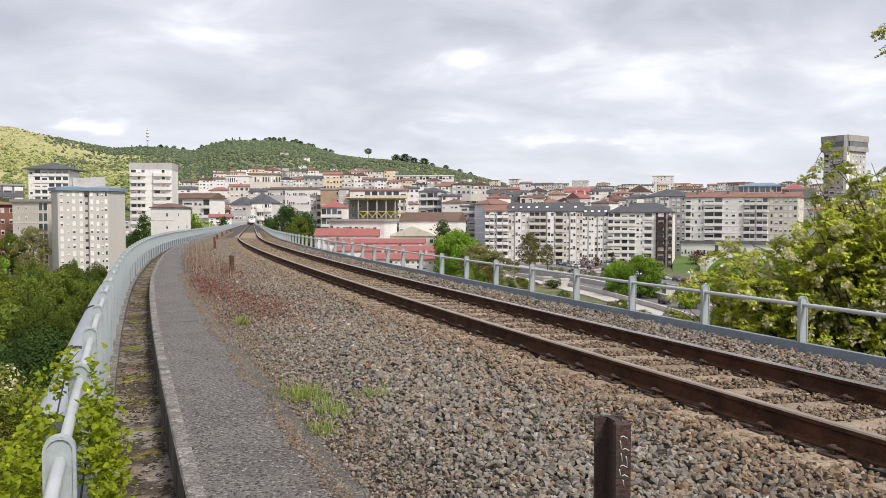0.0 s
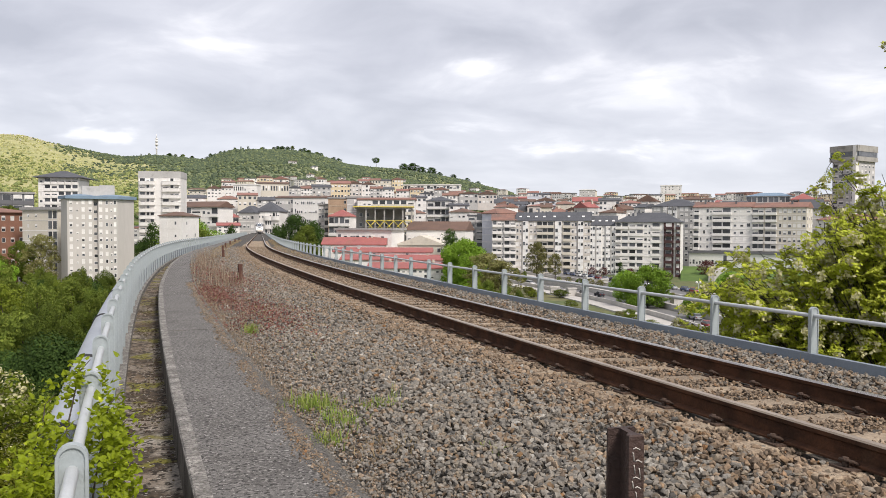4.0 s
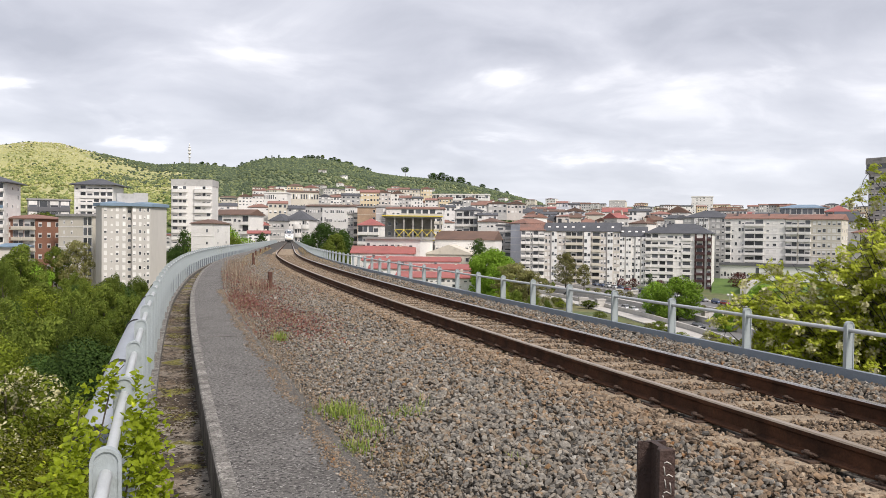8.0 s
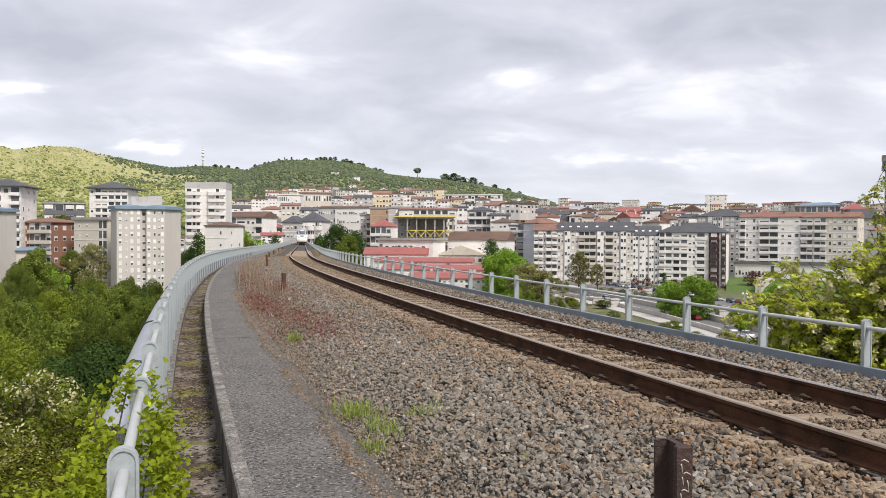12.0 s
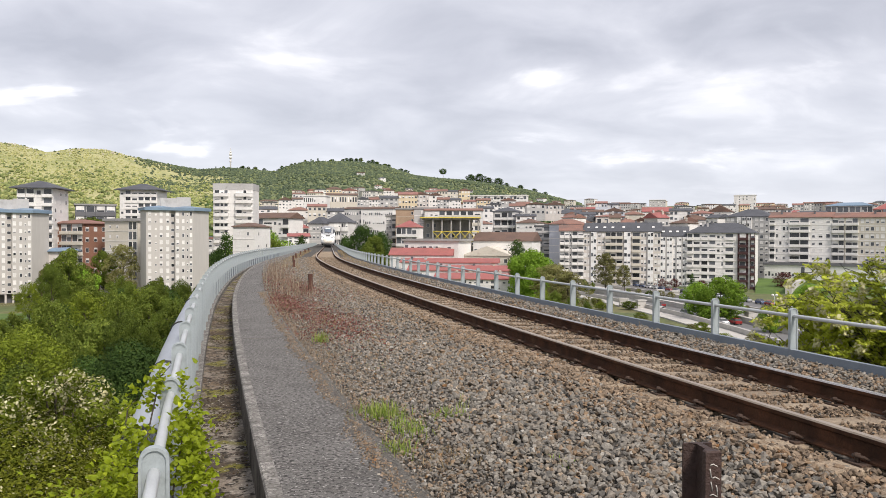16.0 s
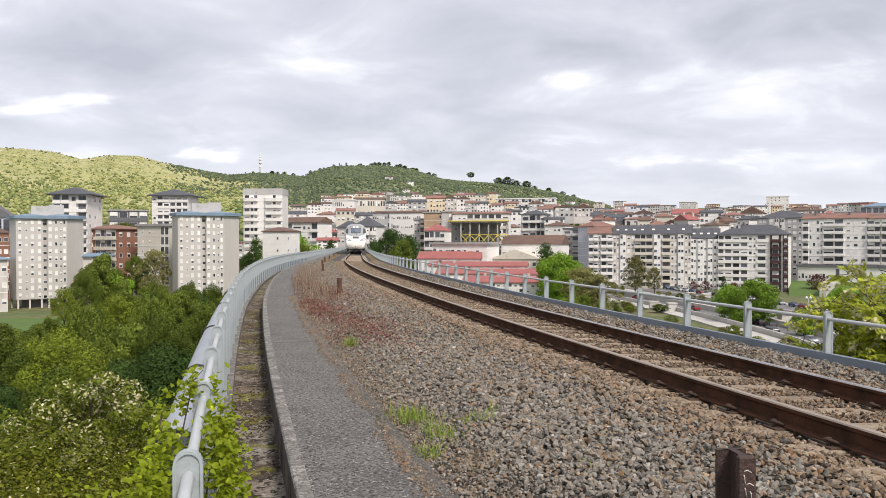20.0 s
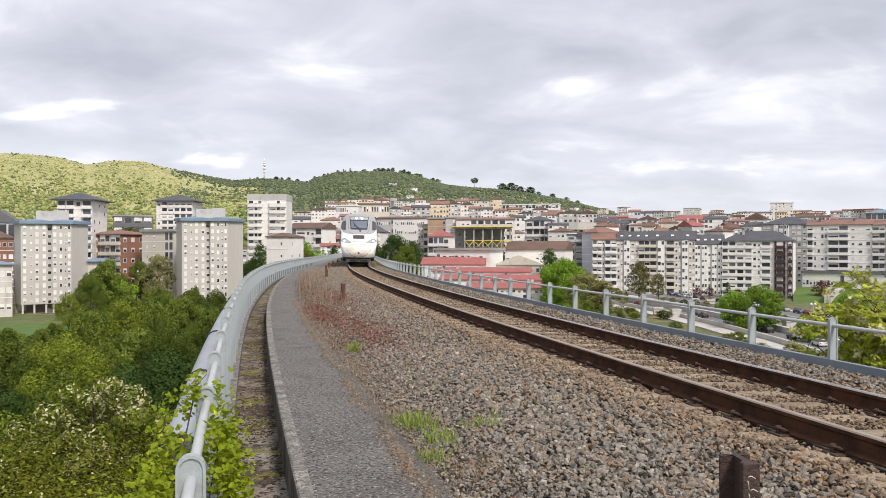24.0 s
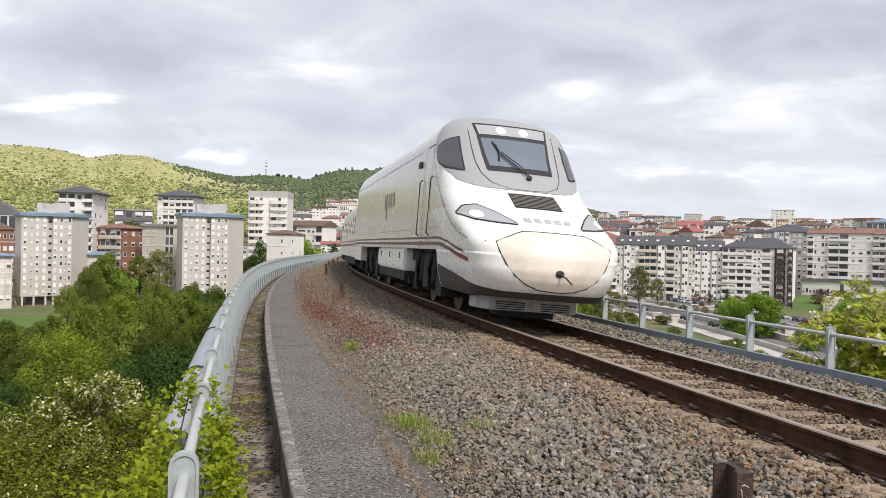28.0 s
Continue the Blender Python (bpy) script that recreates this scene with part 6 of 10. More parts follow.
def far_houses(rows):
    """The farthest houses of the slope as one mesh: walls, roofs and windows of (x, y, turn, width, depth, ground, storeys, wall, roof kind, tile, seed)."""
    names = sorted(set(WALLS) | set(TILES)) + ["pane", "frame", "shutter"]
    slot = {k: i for i, k in enumerate(names)}
    V, F, S = [], [], []
    for x, y, turn, w, d, g, st, wall, kind, tile, seed in rows:
        rnd = random.Random(seed)
        H = st * 3.0
        m = np.array(pose(x, y, g, 0, 0, turn))
        r = roof_mesh(w, d, kind, rnd.uniform(1.0, 1.9), 0.4)
        local = [(v.co.x, v.co.y, v.co.z + H) for v in r.verts]
        r.verts.index_update()
        faces = [([v.index for v in f.verts], slot[tile]) for f in r.faces]
        r.free()
        b = len(local)
        local += [(px, py, pz) for pz in (-4.0, H) for px, py in ((0, 0), (w, 0), (w, d), (0, d))]
        faces += [([b + i, b + (i + 1) % 4, b + 4 + (i + 1) % 4, b + 4 + i], slot[wall]) for i in range(4)]
        cols = max(2, int(w / 2.4))
        for k in range(st):
            for c in range(cols):
                px, pz, hw = (c + 0.5) * w / cols, k * 3.0 + 0.9, rnd.uniform(0.45, 0.75)
                mat = rnd.choice(("pane", "pane", "shutter"))
                b = len(local)
                local += [(px - hw, 0.0, pz), (px + hw, 0.0, pz), (px + hw, 0.0, pz + 1.5), (px - hw, 0.0, pz + 1.5), (px - hw, -0.07, pz), (px + hw, -0.07, pz), (px + hw, -0.07, pz + 1.5), (px - hw, -0.07, pz + 1.5)]
                faces += [([b + 4, b + 5, b + 6, b + 7], slot[mat])] + [([b + i, b + (i + 1) % 4, b + 4 + (i + 1) % 4, b + 4 + i], slot["frame"]) for i in range(4)]
        o = len(V)
        P = np.array(local) @ m[:3, :3].T + m[:3, 3]
        V += P.tolist()
        F += [tuple(o + i for i in f) for f, _ in faces]
        S += [q for _, q in faces]
    tagged(raw("far_houses", V, F, [M[k] for k in names], slots=S), "many small pale houses with red roofs on the far slope", "houses", kind="stuff")


def build_slope_houses():
    """Houses that climb the slope behind the first rows."""
    rnd = random.Random(77)
    afar = []
    for r0, n, az0, az1 in ((470, 30, -21, 31), (520, 36, -22, 31), (580, 42, -22, 31), (650, 44, -21, 31), (730, 44, -20, 31), (820, 40, -19, 28), (920, 40, -18, 29), (1040, 34, -17, 30), (1180, 32, -11, 30), (1330, 26, -12, 30)):
        for k in range(n):
            az = az0 + (az1 - az0) * (k + rnd.uniform(0.1, 0.9)) / n
            r = r0 * rnd.uniform(0.96, 1.04)
            x, y = polar2(az, r)
            far_right = az > 3 and r0 > 800
            w = rnd.uniform(9, 22) if r0 < 1000 or far_right else rnd.uniform(8, 15)
            st = rnd.randint(4, 6) if far_right else 2 if r0 > 1000 else rnd.randint(2, 4) if r > 560 or az < -5 else rnd.randint(3, 5)
            t = radians(-az + rnd.gauss(0, 18))
            dx, dy = math.cos(t) * w / 2, math.sin(t) * w / 2
            g = float(land(x, y))
            wall, tile = rnd.choice(WALLS), rnd.choice(TILES)
            if r0 > 700:
                wall = rnd.choice(("white_wall", "white_wall", "white_wall", "cream_wall", "warm_wall", "grey_wall", "ochre_wall", "grey_wall"))
                afar.append((x - dx, y - dy, math.degrees(t), w, rnd.uniform(9, 13), g, st, wall, rnd.choice(("hip", "gable", "gable", "front", "flat")), tile, len(afar)))
                continue
            building(f"{WALL_WORDS[wall]} town house under {ROOF_WORDS[tile]}", (x - dx, y - dy), (x + dx, y + dy), rnd.uniform(9, 13), g, g + st * 3.0, st, wall, (rnd.choice(("hip", "gable", "gable", "front", "flat")), rnd.uniform(1.0, 1.9), tile),
                     ((0, 1, rnd.choice(("win", "win", "balc")), max(2, int(w / 3.0))),), name="town_house", category="house", group="houses on the slope", seed=k, win=(1.3, 1.5), far=True, side=2, chimneys=rnd.choice((0, 0, 0, 1)))
    far_houses(afar)


def polar2(az, d):
    return d * math.sin(radians(az)), d * math.cos(radians(az))


def build_mast():
    x, y = -662.0, 1770.0
    g = float(land(x, y)) - 1
    ob = thing("radio_mast", "slender white radio mast with drums on the hill", "mast", (x, y, g))
    h = 205.0 - g
    bm = bmesh.new()
    tube(bm, [(0, 0, 0), (0, 0, h * 0.5), (0, 0, h * 0.86)], [1.9, 1.6, 1.3], 8)
    part("shaft", bm, M["white_wall"], ob)
    for z, r, t in ((0.42, 2.6, 2.5), (0.56, 3.4, 5.0), (0.68, 3.0, 6.0), (0.80, 2.4, 3.0)):      # drums and dishes round the shaft
        bm = bmesh.new()
        tube(bm, [(0, 0, h * z), (0, 0, h * z + t)], r, 10)
        part("aerial_drum", bm, M["white_wall"], ob)
    bm = bmesh.new()
    tube(bm, [(0, 0, h * 0.86), (0, 0, h)], [0.8, 0.5], 6)
    part("spike", bm, M["white_wall"], ob)


M["tower_wall"] = material("pale_grey_panels", (0.50, 0.472, 0.44), 0.9, (0.46, 0.44, 0.41), 0.1, 0.8, 1.0, 0.05, 0.05, stain=(0.38, 0.36, 0.335), stain_scale=0.2, stain_at=(0.6, 0.8), stretch=(1, 1, 0.2))
TOWER = build_tower()
TOWER.matrix_basis = pose(-126.1, 252.2, -20.4, 0, 0, 26.7)
copy_thing(TOWER, pose(-173.4, 235.0, -21.6, 0, 0, 36.9))
build_frame()
build_slope_houses()
build_mast()


def build_road():
    """The avenue on the valley floor: two carriageways, a parapet between them, kerbs and lamps."""
    def lane(pts, w, z0, z1, mat, name, label="", kind="structure"):
        v, n = [], len(pts)
        for i, p in enumerate(pts):
            d = Vector(pts[min(i + 1, n - 1)]) - Vector(pts[max(i - 1, 0)])
            s = Vector((d.y, -d.x)).normalized() * w / 2
            for q, z in ((-1, z0), (1, z0), (1, z1), (-1, z1)):
                v.append((p[0] + s.x * q, p[1] + s.y * q, z))
        f = [(4 * i + k, 4 * i + (k + 1) % 4, 4 * i + 4 + (k + 1) % 4, 4 * i + 4 + k) for i in range(n - 1) for k in range(4)] + [(3, 2, 1, 0), tuple(4 * (n - 1) + k for k in range(4))]
        ob = raw(name, v, f, M[mat])
        return tagged(ob, label, kind=kind, category=name.replace("_", " "))

    def shifted(pts, o):
        out, n = [], len(pts)
        for i, p in enumerate(pts):
            d = Vector(pts[min(i + 1, n - 1)]) - Vector(pts[max(i - 1, 0)])
            s = Vector((d.y, -d.x)).normalized() * o
            out.append((p[0] + s.x, p[1] + s.y))
        return out
    lane(shifted(ROAD, 3.2), 9.5, -20.6, -19.9, "asphalt", "road", "grey asphalt avenue on the valley floor")
    lane(shifted(ROAD, -8.5), 8.0, -20.6, -19.6, "asphalt", "road", "grey asphalt avenue beside the first carriageway")
    lane(shifted(ROAD, -2.6), 1.3, -20.6, -18.5, "parapet", "parapet", "pale concrete parapet along the avenue", "")
    lane(shifted(ROAD, 8.6), 0.6, -20.6, -18.6, "parapet", "parapet", "pale concrete parapet along the avenue", "")
    lane(shifted(ROAD, 11.6), 5.0, -20.6, -19.7, "parapet", "pavement", "pale pavement along the avenue")
    lane(shifted(ROAD, -14.6), 3.4, -20.6, -19.5, "parapet", "pavement", "pale pavement along the avenue")
    lane(shifted(ROAD, -28), 9.0, -20.6, -19.4, "asphalt", "road", "street with parked cars before the flats")
    lane(shifted(ROAD, -33.8), 2.6, -20.6, -19.25, "parapet", "pavement", "pale pavement before the flats")
    for o in (3.3, -8.6):
        base = shifted(ROAD, o)
        for i in range(0, len(base) - 1):
            a, b = Vector(base[i]), Vector(base[i + 1])
            nseg = int((b - a).length / 9)
            for q in range(nseg):
                lane([tuple(a.lerp(b, (q + 0.1) / nseg)), tuple(a.lerp(b, (q + 0.45) / nseg))], 0.18, -20.0, -19.89 if o > 0 else -19.59, "paint", "lane_mark", "white dashed lane mark", "structure")
    lane(shifted(ROAD, -17.0), 0.6, -20.6, -18.3, "parapet", "parapet", "pale stone retaining wall beside the avenue", "")
    rnd = random.Random(9)
    for i, o in ((3, -16.2), (4, -15.6), (4, 13.0), (5, -15.6), (5, -2.6), (6, -15.4), (6, -2.6)):
        x, y = shifted(ROAD, o)[i]
        for k in range(2):
            pier = thing("stone_pier", "squat pale stone pier beside the avenue", "pier", (x + k * 4.2, y - k * 6.0, -20.2), rnd.uniform(0, 40), "stone piers of the avenue")
            bm = bmesh.new()
            box(bm, -1.3, 1.3, -0.8, 0.8, 0.0, 2.5)
            part("shaft", bm, M["parapet"], pier)
            bm = bmesh.new()
            box(bm, -1.5, 1.5, -1.0, 1.0, 2.5, 2.9)
            part("cap", bm, M["parapet"], pier)
    lamp = thing("street_lamp", "grey street lamp with white globes beside the avenue", "street lamp", group="street lamps")
    bm = bmesh.new()
    tube(bm, [(0, 0, 0), (0, 0, 6.2)], [0.12, 0.07], 8)
    part("pole", bm, M["galv"], lamp)
    for sx in (-0.5, 0.5):
        bm = bmesh.new()
        bmesh.ops.create_icosphere(bm, subdivisions=2, radius=0.35, matrix=Matrix.Translation((sx, 0, 6.3)))
        part("globe", bm, M["white_wall"], lamp)
    spots = [p for i, p in enumerate(shifted(ROAD, -15.5))]
    lamp.matrix_basis = pose(*spots[2], -20.2)
    for i in (3, 4, 5, 6):
        copy_thing(lamp, pose(*spots[i], -20.2))
    # lawn slope before the long slab
    v = []
    az = [16.3, 17.5, 19, 20.5, 22, 24]
    for a in az:
        for r, z in ((318, -20.2), (345, -18.6), (372, -16.6)):
            v.append((*polar2(a, r), z))
    f = [(3 * i + k, 3 * i + 3 + k, 3 * i + 4 + k, 3 * i + 1 + k) for i in range(len(az) - 1) for k in range(2)]
    tagged(raw("lawn", v, [q[::-1] for q in f], M["lawn"]), "mown green lawn sloping before the flats", "lawn", kind="structure")
    lane([polar2(18.35, 322), polar2(18.7, 345), polar2(19.3, 368)], 2.2, -20.5, -16.3, "parapet", "path", "pale stepped path climbing the lawn")
    v = [(*polar2(a, r), z) for a, r, z in ((-41, 262, -20.7), (-33.0, 250, -20.7), (-33.0, 212, -20.6), (-41, 222, -20.6))]
    tagged(raw("lawn", v, [(0, 1, 2, 3)[::-1]], M["lawn"]), "mown green lawn before the grey tower", "lawn", kind="structure")


ROAD = [(-2.0, 420.0), (10.0, 360.0), (23.0, 318.0), (35.0, 281.0), (45.0, 247.0), (52.5, 212.0), (57.5, 180.0), (60.5, 150.0), (62.0, 110.0), (60.0, 60.0)]
M["asphalt"] = material("grey_asphalt", (0.17, 0.166, 0.162), 0.9, (0.13, 0.127, 0.124), 0.2, 0.8, 2.0, 0.1, 0.1, world_space=True)
M["parapet"] = material("pale_concrete", (0.50, 0.475, 0.44), 0.9, (0.40, 0.38, 0.35), 0.4, 0.8, 2.0, 0.1, 0.1, world_space=True)
M["paint"] = material("road_paint", (0.62, 0.61, 0.59), 0.8, fine=5, world_space=True)
M["lawn"] = material("mown_lawn", (0.085, 0.145, 0.022), 0.95, (0.062, 0.112, 0.02), 0.2, 0.8, 3.0, 0.2, 0.3, world_space=True)
build_road()

# ---- trees and shrubs ----
def leaves(name, stops, translucent=0.22):
    return ramp_material(name, stops, 0.75, 2.0, 0.0, 0.1, translucent, 0.3)


GREEN = [(0.0, (0.064, 0.096, 0.014)), (0.4, (0.086, 0.123, 0.018)), (0.7, (0.112, 0.152, 0.024)), (1.0, (0.155, 0.198, 0.036))]
M["leaf_mid"] = leaves("mid_green_leaves", GREEN)
M["leaf_far_green"] = leaves("valley_green_leaves", [(p, (c[0] * 1.25, c[1] * 1.18, c[2] * 1.2)) for p, c in GREEN])
M["leaf_dark"] = leaves("dark_green_leaves", [(0.0, (0.038, 0.072, 0.018)), (0.5, (0.05, 0.092, 0.021)), (1.0, (0.075, 0.125, 0.028))])
M["leaf_light"] = leaves("yellow_green_leaves", [(0.0, (0.11, 0.148, 0.014)), (0.5, (0.148, 0.188, 0.018)), (1.0, (0.20, 0.24, 0.032))])
M["leaf_hedge"] = leaves("olive_green_leaves", [(0.0, (0.078, 0.092, 0.007)), (0.5, (0.118, 0.132, 0.010)), (1.0, (0.17, 0.18, 0.022))])
M["leaf_fresh"] = leaves("fresh_green_leaves", [(0.0, (0.13, 0.23, 0.02)), (0.5, (0.18, 0.31, 0.03)), (1.0, (0.25, 0.38, 0.05))])
M["leaf_robinia"] = ramp_material("robinia_leaves", [(0.0, (0.31, 0.355, 0.026)), (0.5, (0.44, 0.49, 0.045)), (1.0, (0.58, 0.61, 0.095))], 0.6, 2.0, 0.0, 0.3, 0.45)
M["leaf_brown"] = leaves("budding_brown_leaves", [(0.0, (0.15, 0.13, 0.05)), (0.5, (0.19, 0.185, 0.065)), (1.0, (0.23, 0.235, 0.085))])
M["leaf_red"] = leaves("dark_red_leaves", [(0.0, (0.07, 0.025, 0.025)), (1.0, (0.13, 0.05, 0.045))])
M["blossom"] = ramp_material("cream_blossom", [(0.0, (0.46, 0.43, 0.22)), (1.0, (0.64, 0.61, 0.38))], 0.7, 5, 0.0, 0.3, 0.3)
M["bark"] = material("grey_brown_bark", (0.085, 0.068, 0.052), 0.95, (0.05, 0.04, 0.03), 3.0, 0.8, 18, 0.3, 0.6)
M["bark_dark"] = material("dark_bark", (0.035, 0.028, 0.023), 0.95, (0.022, 0.018, 0.015), 5.0, 0.8, 25, 0.3, 0.5)


def leaf_mesh(name, places, sizes, rs, mats, slots=None, aspect=0.55, droop=0.0, parent=None, label="", face=None):
    """Many flat leaves, each a bent kite of two triangles, in one mesh."""
    n = len(places)
    d = rs.normal(size=(n, 3))
    d[:, 2] = d[:, 2] * 0.7 - droop
    d /= np.linalg.norm(d, axis=1, keepdims=True)
    r = rs.normal(size=(n, 3))
    w = np.cross(d, r)
    w /= np.linalg.norm(w, axis=1, keepdims=True)
    if face is not None:      # leaves turn their faces outwards
        f = face + rs.normal(0, 0.33, (n, 3)) + np.array([0, 0, 0.25])
        f /= np.linalg.norm(f, axis=1, keepdims=True)
        d -= f * np.sum(d * f, 1, keepdims=True)
        d /= np.linalg.norm(d, axis=1, keepdims=True)
        w = np.cross(f, d)
    nrm = np.cross(d, w)
    s = sizes[:, None]
    a = places - d * s * 0.5
    c = places + d * s * 0.5
    b = places + w * s * aspect * 0.5 + nrm * s * 0.08
    e = places - w * s * aspect * 0.5 + nrm * s * 0.08
    V = np.stack([a, b, c, e], 1).reshape(-1, 3)
    base = np.arange(n)[:, None] * 4
    F = np.concatenate([base + [0, 1, 2], base + [0, 2, 3]], 1).reshape(-1, 3)
    me = bpy.data.meshes.new(name)
    me.vertices.add(len(V))
    me.vertices.foreach_set("co", V.ravel())
    me.loops.add(F.size)
    me.loops.foreach_set("vertex_index", F.ravel().astype(np.int32))
    me.polygons.add(len(F))
    me.polygons.foreach_set("loop_start", np.arange(0, F.size, 3, dtype=np.int32))
    for mt in mats:
        me.materials.append(mt)
    if slots is not None:
        me.polygons.foreach_set("material_index", np.repeat(slots, 2).astype(np.int32))
    me.update(calc_edges=True)
    ob = new(name, me)
    if parent:
        ob.parent = parent
    if label:
        ob["label"] = label
    return ob


def crown_points(rs, blobs, n, shell=0.72):
    """Points near the skins of overlapping lumps: (x, y, z, rx, ry, rz) each."""
    blobs = np.asarray(blobs, float)
    vol = (blobs[:, 3] * blobs[:, 4] * blobs[:, 5]) ** (2 / 3)
    k = rs.choice(len(blobs), n, p=vol / vol.sum())
    d = rs.normal(size=(n, 3))
    d /= np.linalg.norm(d, axis=1, keepdims=True)
    rad = np.clip(rs.normal(shell + 0.22, 0.10, n), 0.1, 1.15)
    return blobs[k, :3] + d * rad[:, None] * blobs[k, 3:], d


def tree(name, label, category, height, spread, n_leaves, leaf, mats, seed, trunk=0.22, base=0.25, lumps=26, slender=1.0, blossom=0.0, aspect=0.55, clump=0.35, bark="bark", rise=0.0):
    """A tree: a tapered trunk with limbs, and a crown of many small leaves gathered in lumps."""
    rs = np.random.RandomState(seed)
    rnd = random.Random(seed)
    ob = thing(name, label, category)
    bm = bmesh.new()
    top = height * 0.8
    path = [(rnd.uniform(-.1, .1) * spread * q, rnd.uniform(-.1, .1) * spread * q, top * q) for q in (0, 0.25, 0.5, 0.75, 1.0)]
    tube(bm, path, [trunk, trunk * 0.8, trunk * 0.6, trunk * 0.38, trunk * 0.15], 8)
    blobs = []
    for k in range(lumps):
        q = (k + 0.5) / lumps
        z = height * (base + (0.96 - base) * q)
        reach = spread * math.sin(math.pi * min(0.97, 0.12 + 0.86 * q)) ** 0.7 * slender
        a = k * 2.4 + rnd.uniform(-0.5, 0.5)
        rr = reach * rnd.uniform(0.35, 0.95)
        s = spread * clump * rnd.uniform(0.7, 1.25)
        x, y = math.cos(a) * rr, math.sin(a) * rr
        blobs.append((x, y, z, s, s, s * (rnd.uniform(0.6, 0.85) if not rise else rise * rnd.uniform(0.8, 1.3))))
        if k % 2 == 0:
            z0 = max(height * 0.12, z - reach * 0.5)
            tube(bm, [(0, 0, min(z0, top * 0.95)), (x * 0.5, y * 0.5, z - s * 0.5), (x, y, z)], [trunk * 0.3, trunk * 0.18, trunk * 0.05], 5)
    part("trunk", bm, M[bark], ob)
    p, out = crown_points(rs, blobs, n_leaves)
    size = leaf * rs.uniform(0.6, 1.35, n_leaves)
    slots = None
    if blossom:
        noise_mask = np.array([noise.noise(Vector(q) * 0.9) for q in p])
        slots = ((rs.rand(n_leaves) < blossom * 2) & (noise_mask > -0.05)).astype(int)
        size = np.where(slots == 1, size * 0.8, size)
    leaf_mesh("crown", p, size, rs, mats, slots, aspect, 0.15, ob, "", out)
    return ob


def stand(src, x, y, top, height, turn, lean=0.0, wide=1.0, label="", seed=0):
    """A copy of a tree on the ground below (x, y), its top at the given height."""
    h = src["grown"]
    g = float(land(x, y))
    k = (top - g) / h
    ob = copy_thing(src, pose(x, y, g - 0.1, 0, 0, turn))
    for c in ob.children:
        c.scale = (k * wide, k * wide, k)
    if label:
        ob["label"] = label
    return ob


def polar(az, d):
    return d * math.sin(radians(az)), d * math.cos(radians(az))


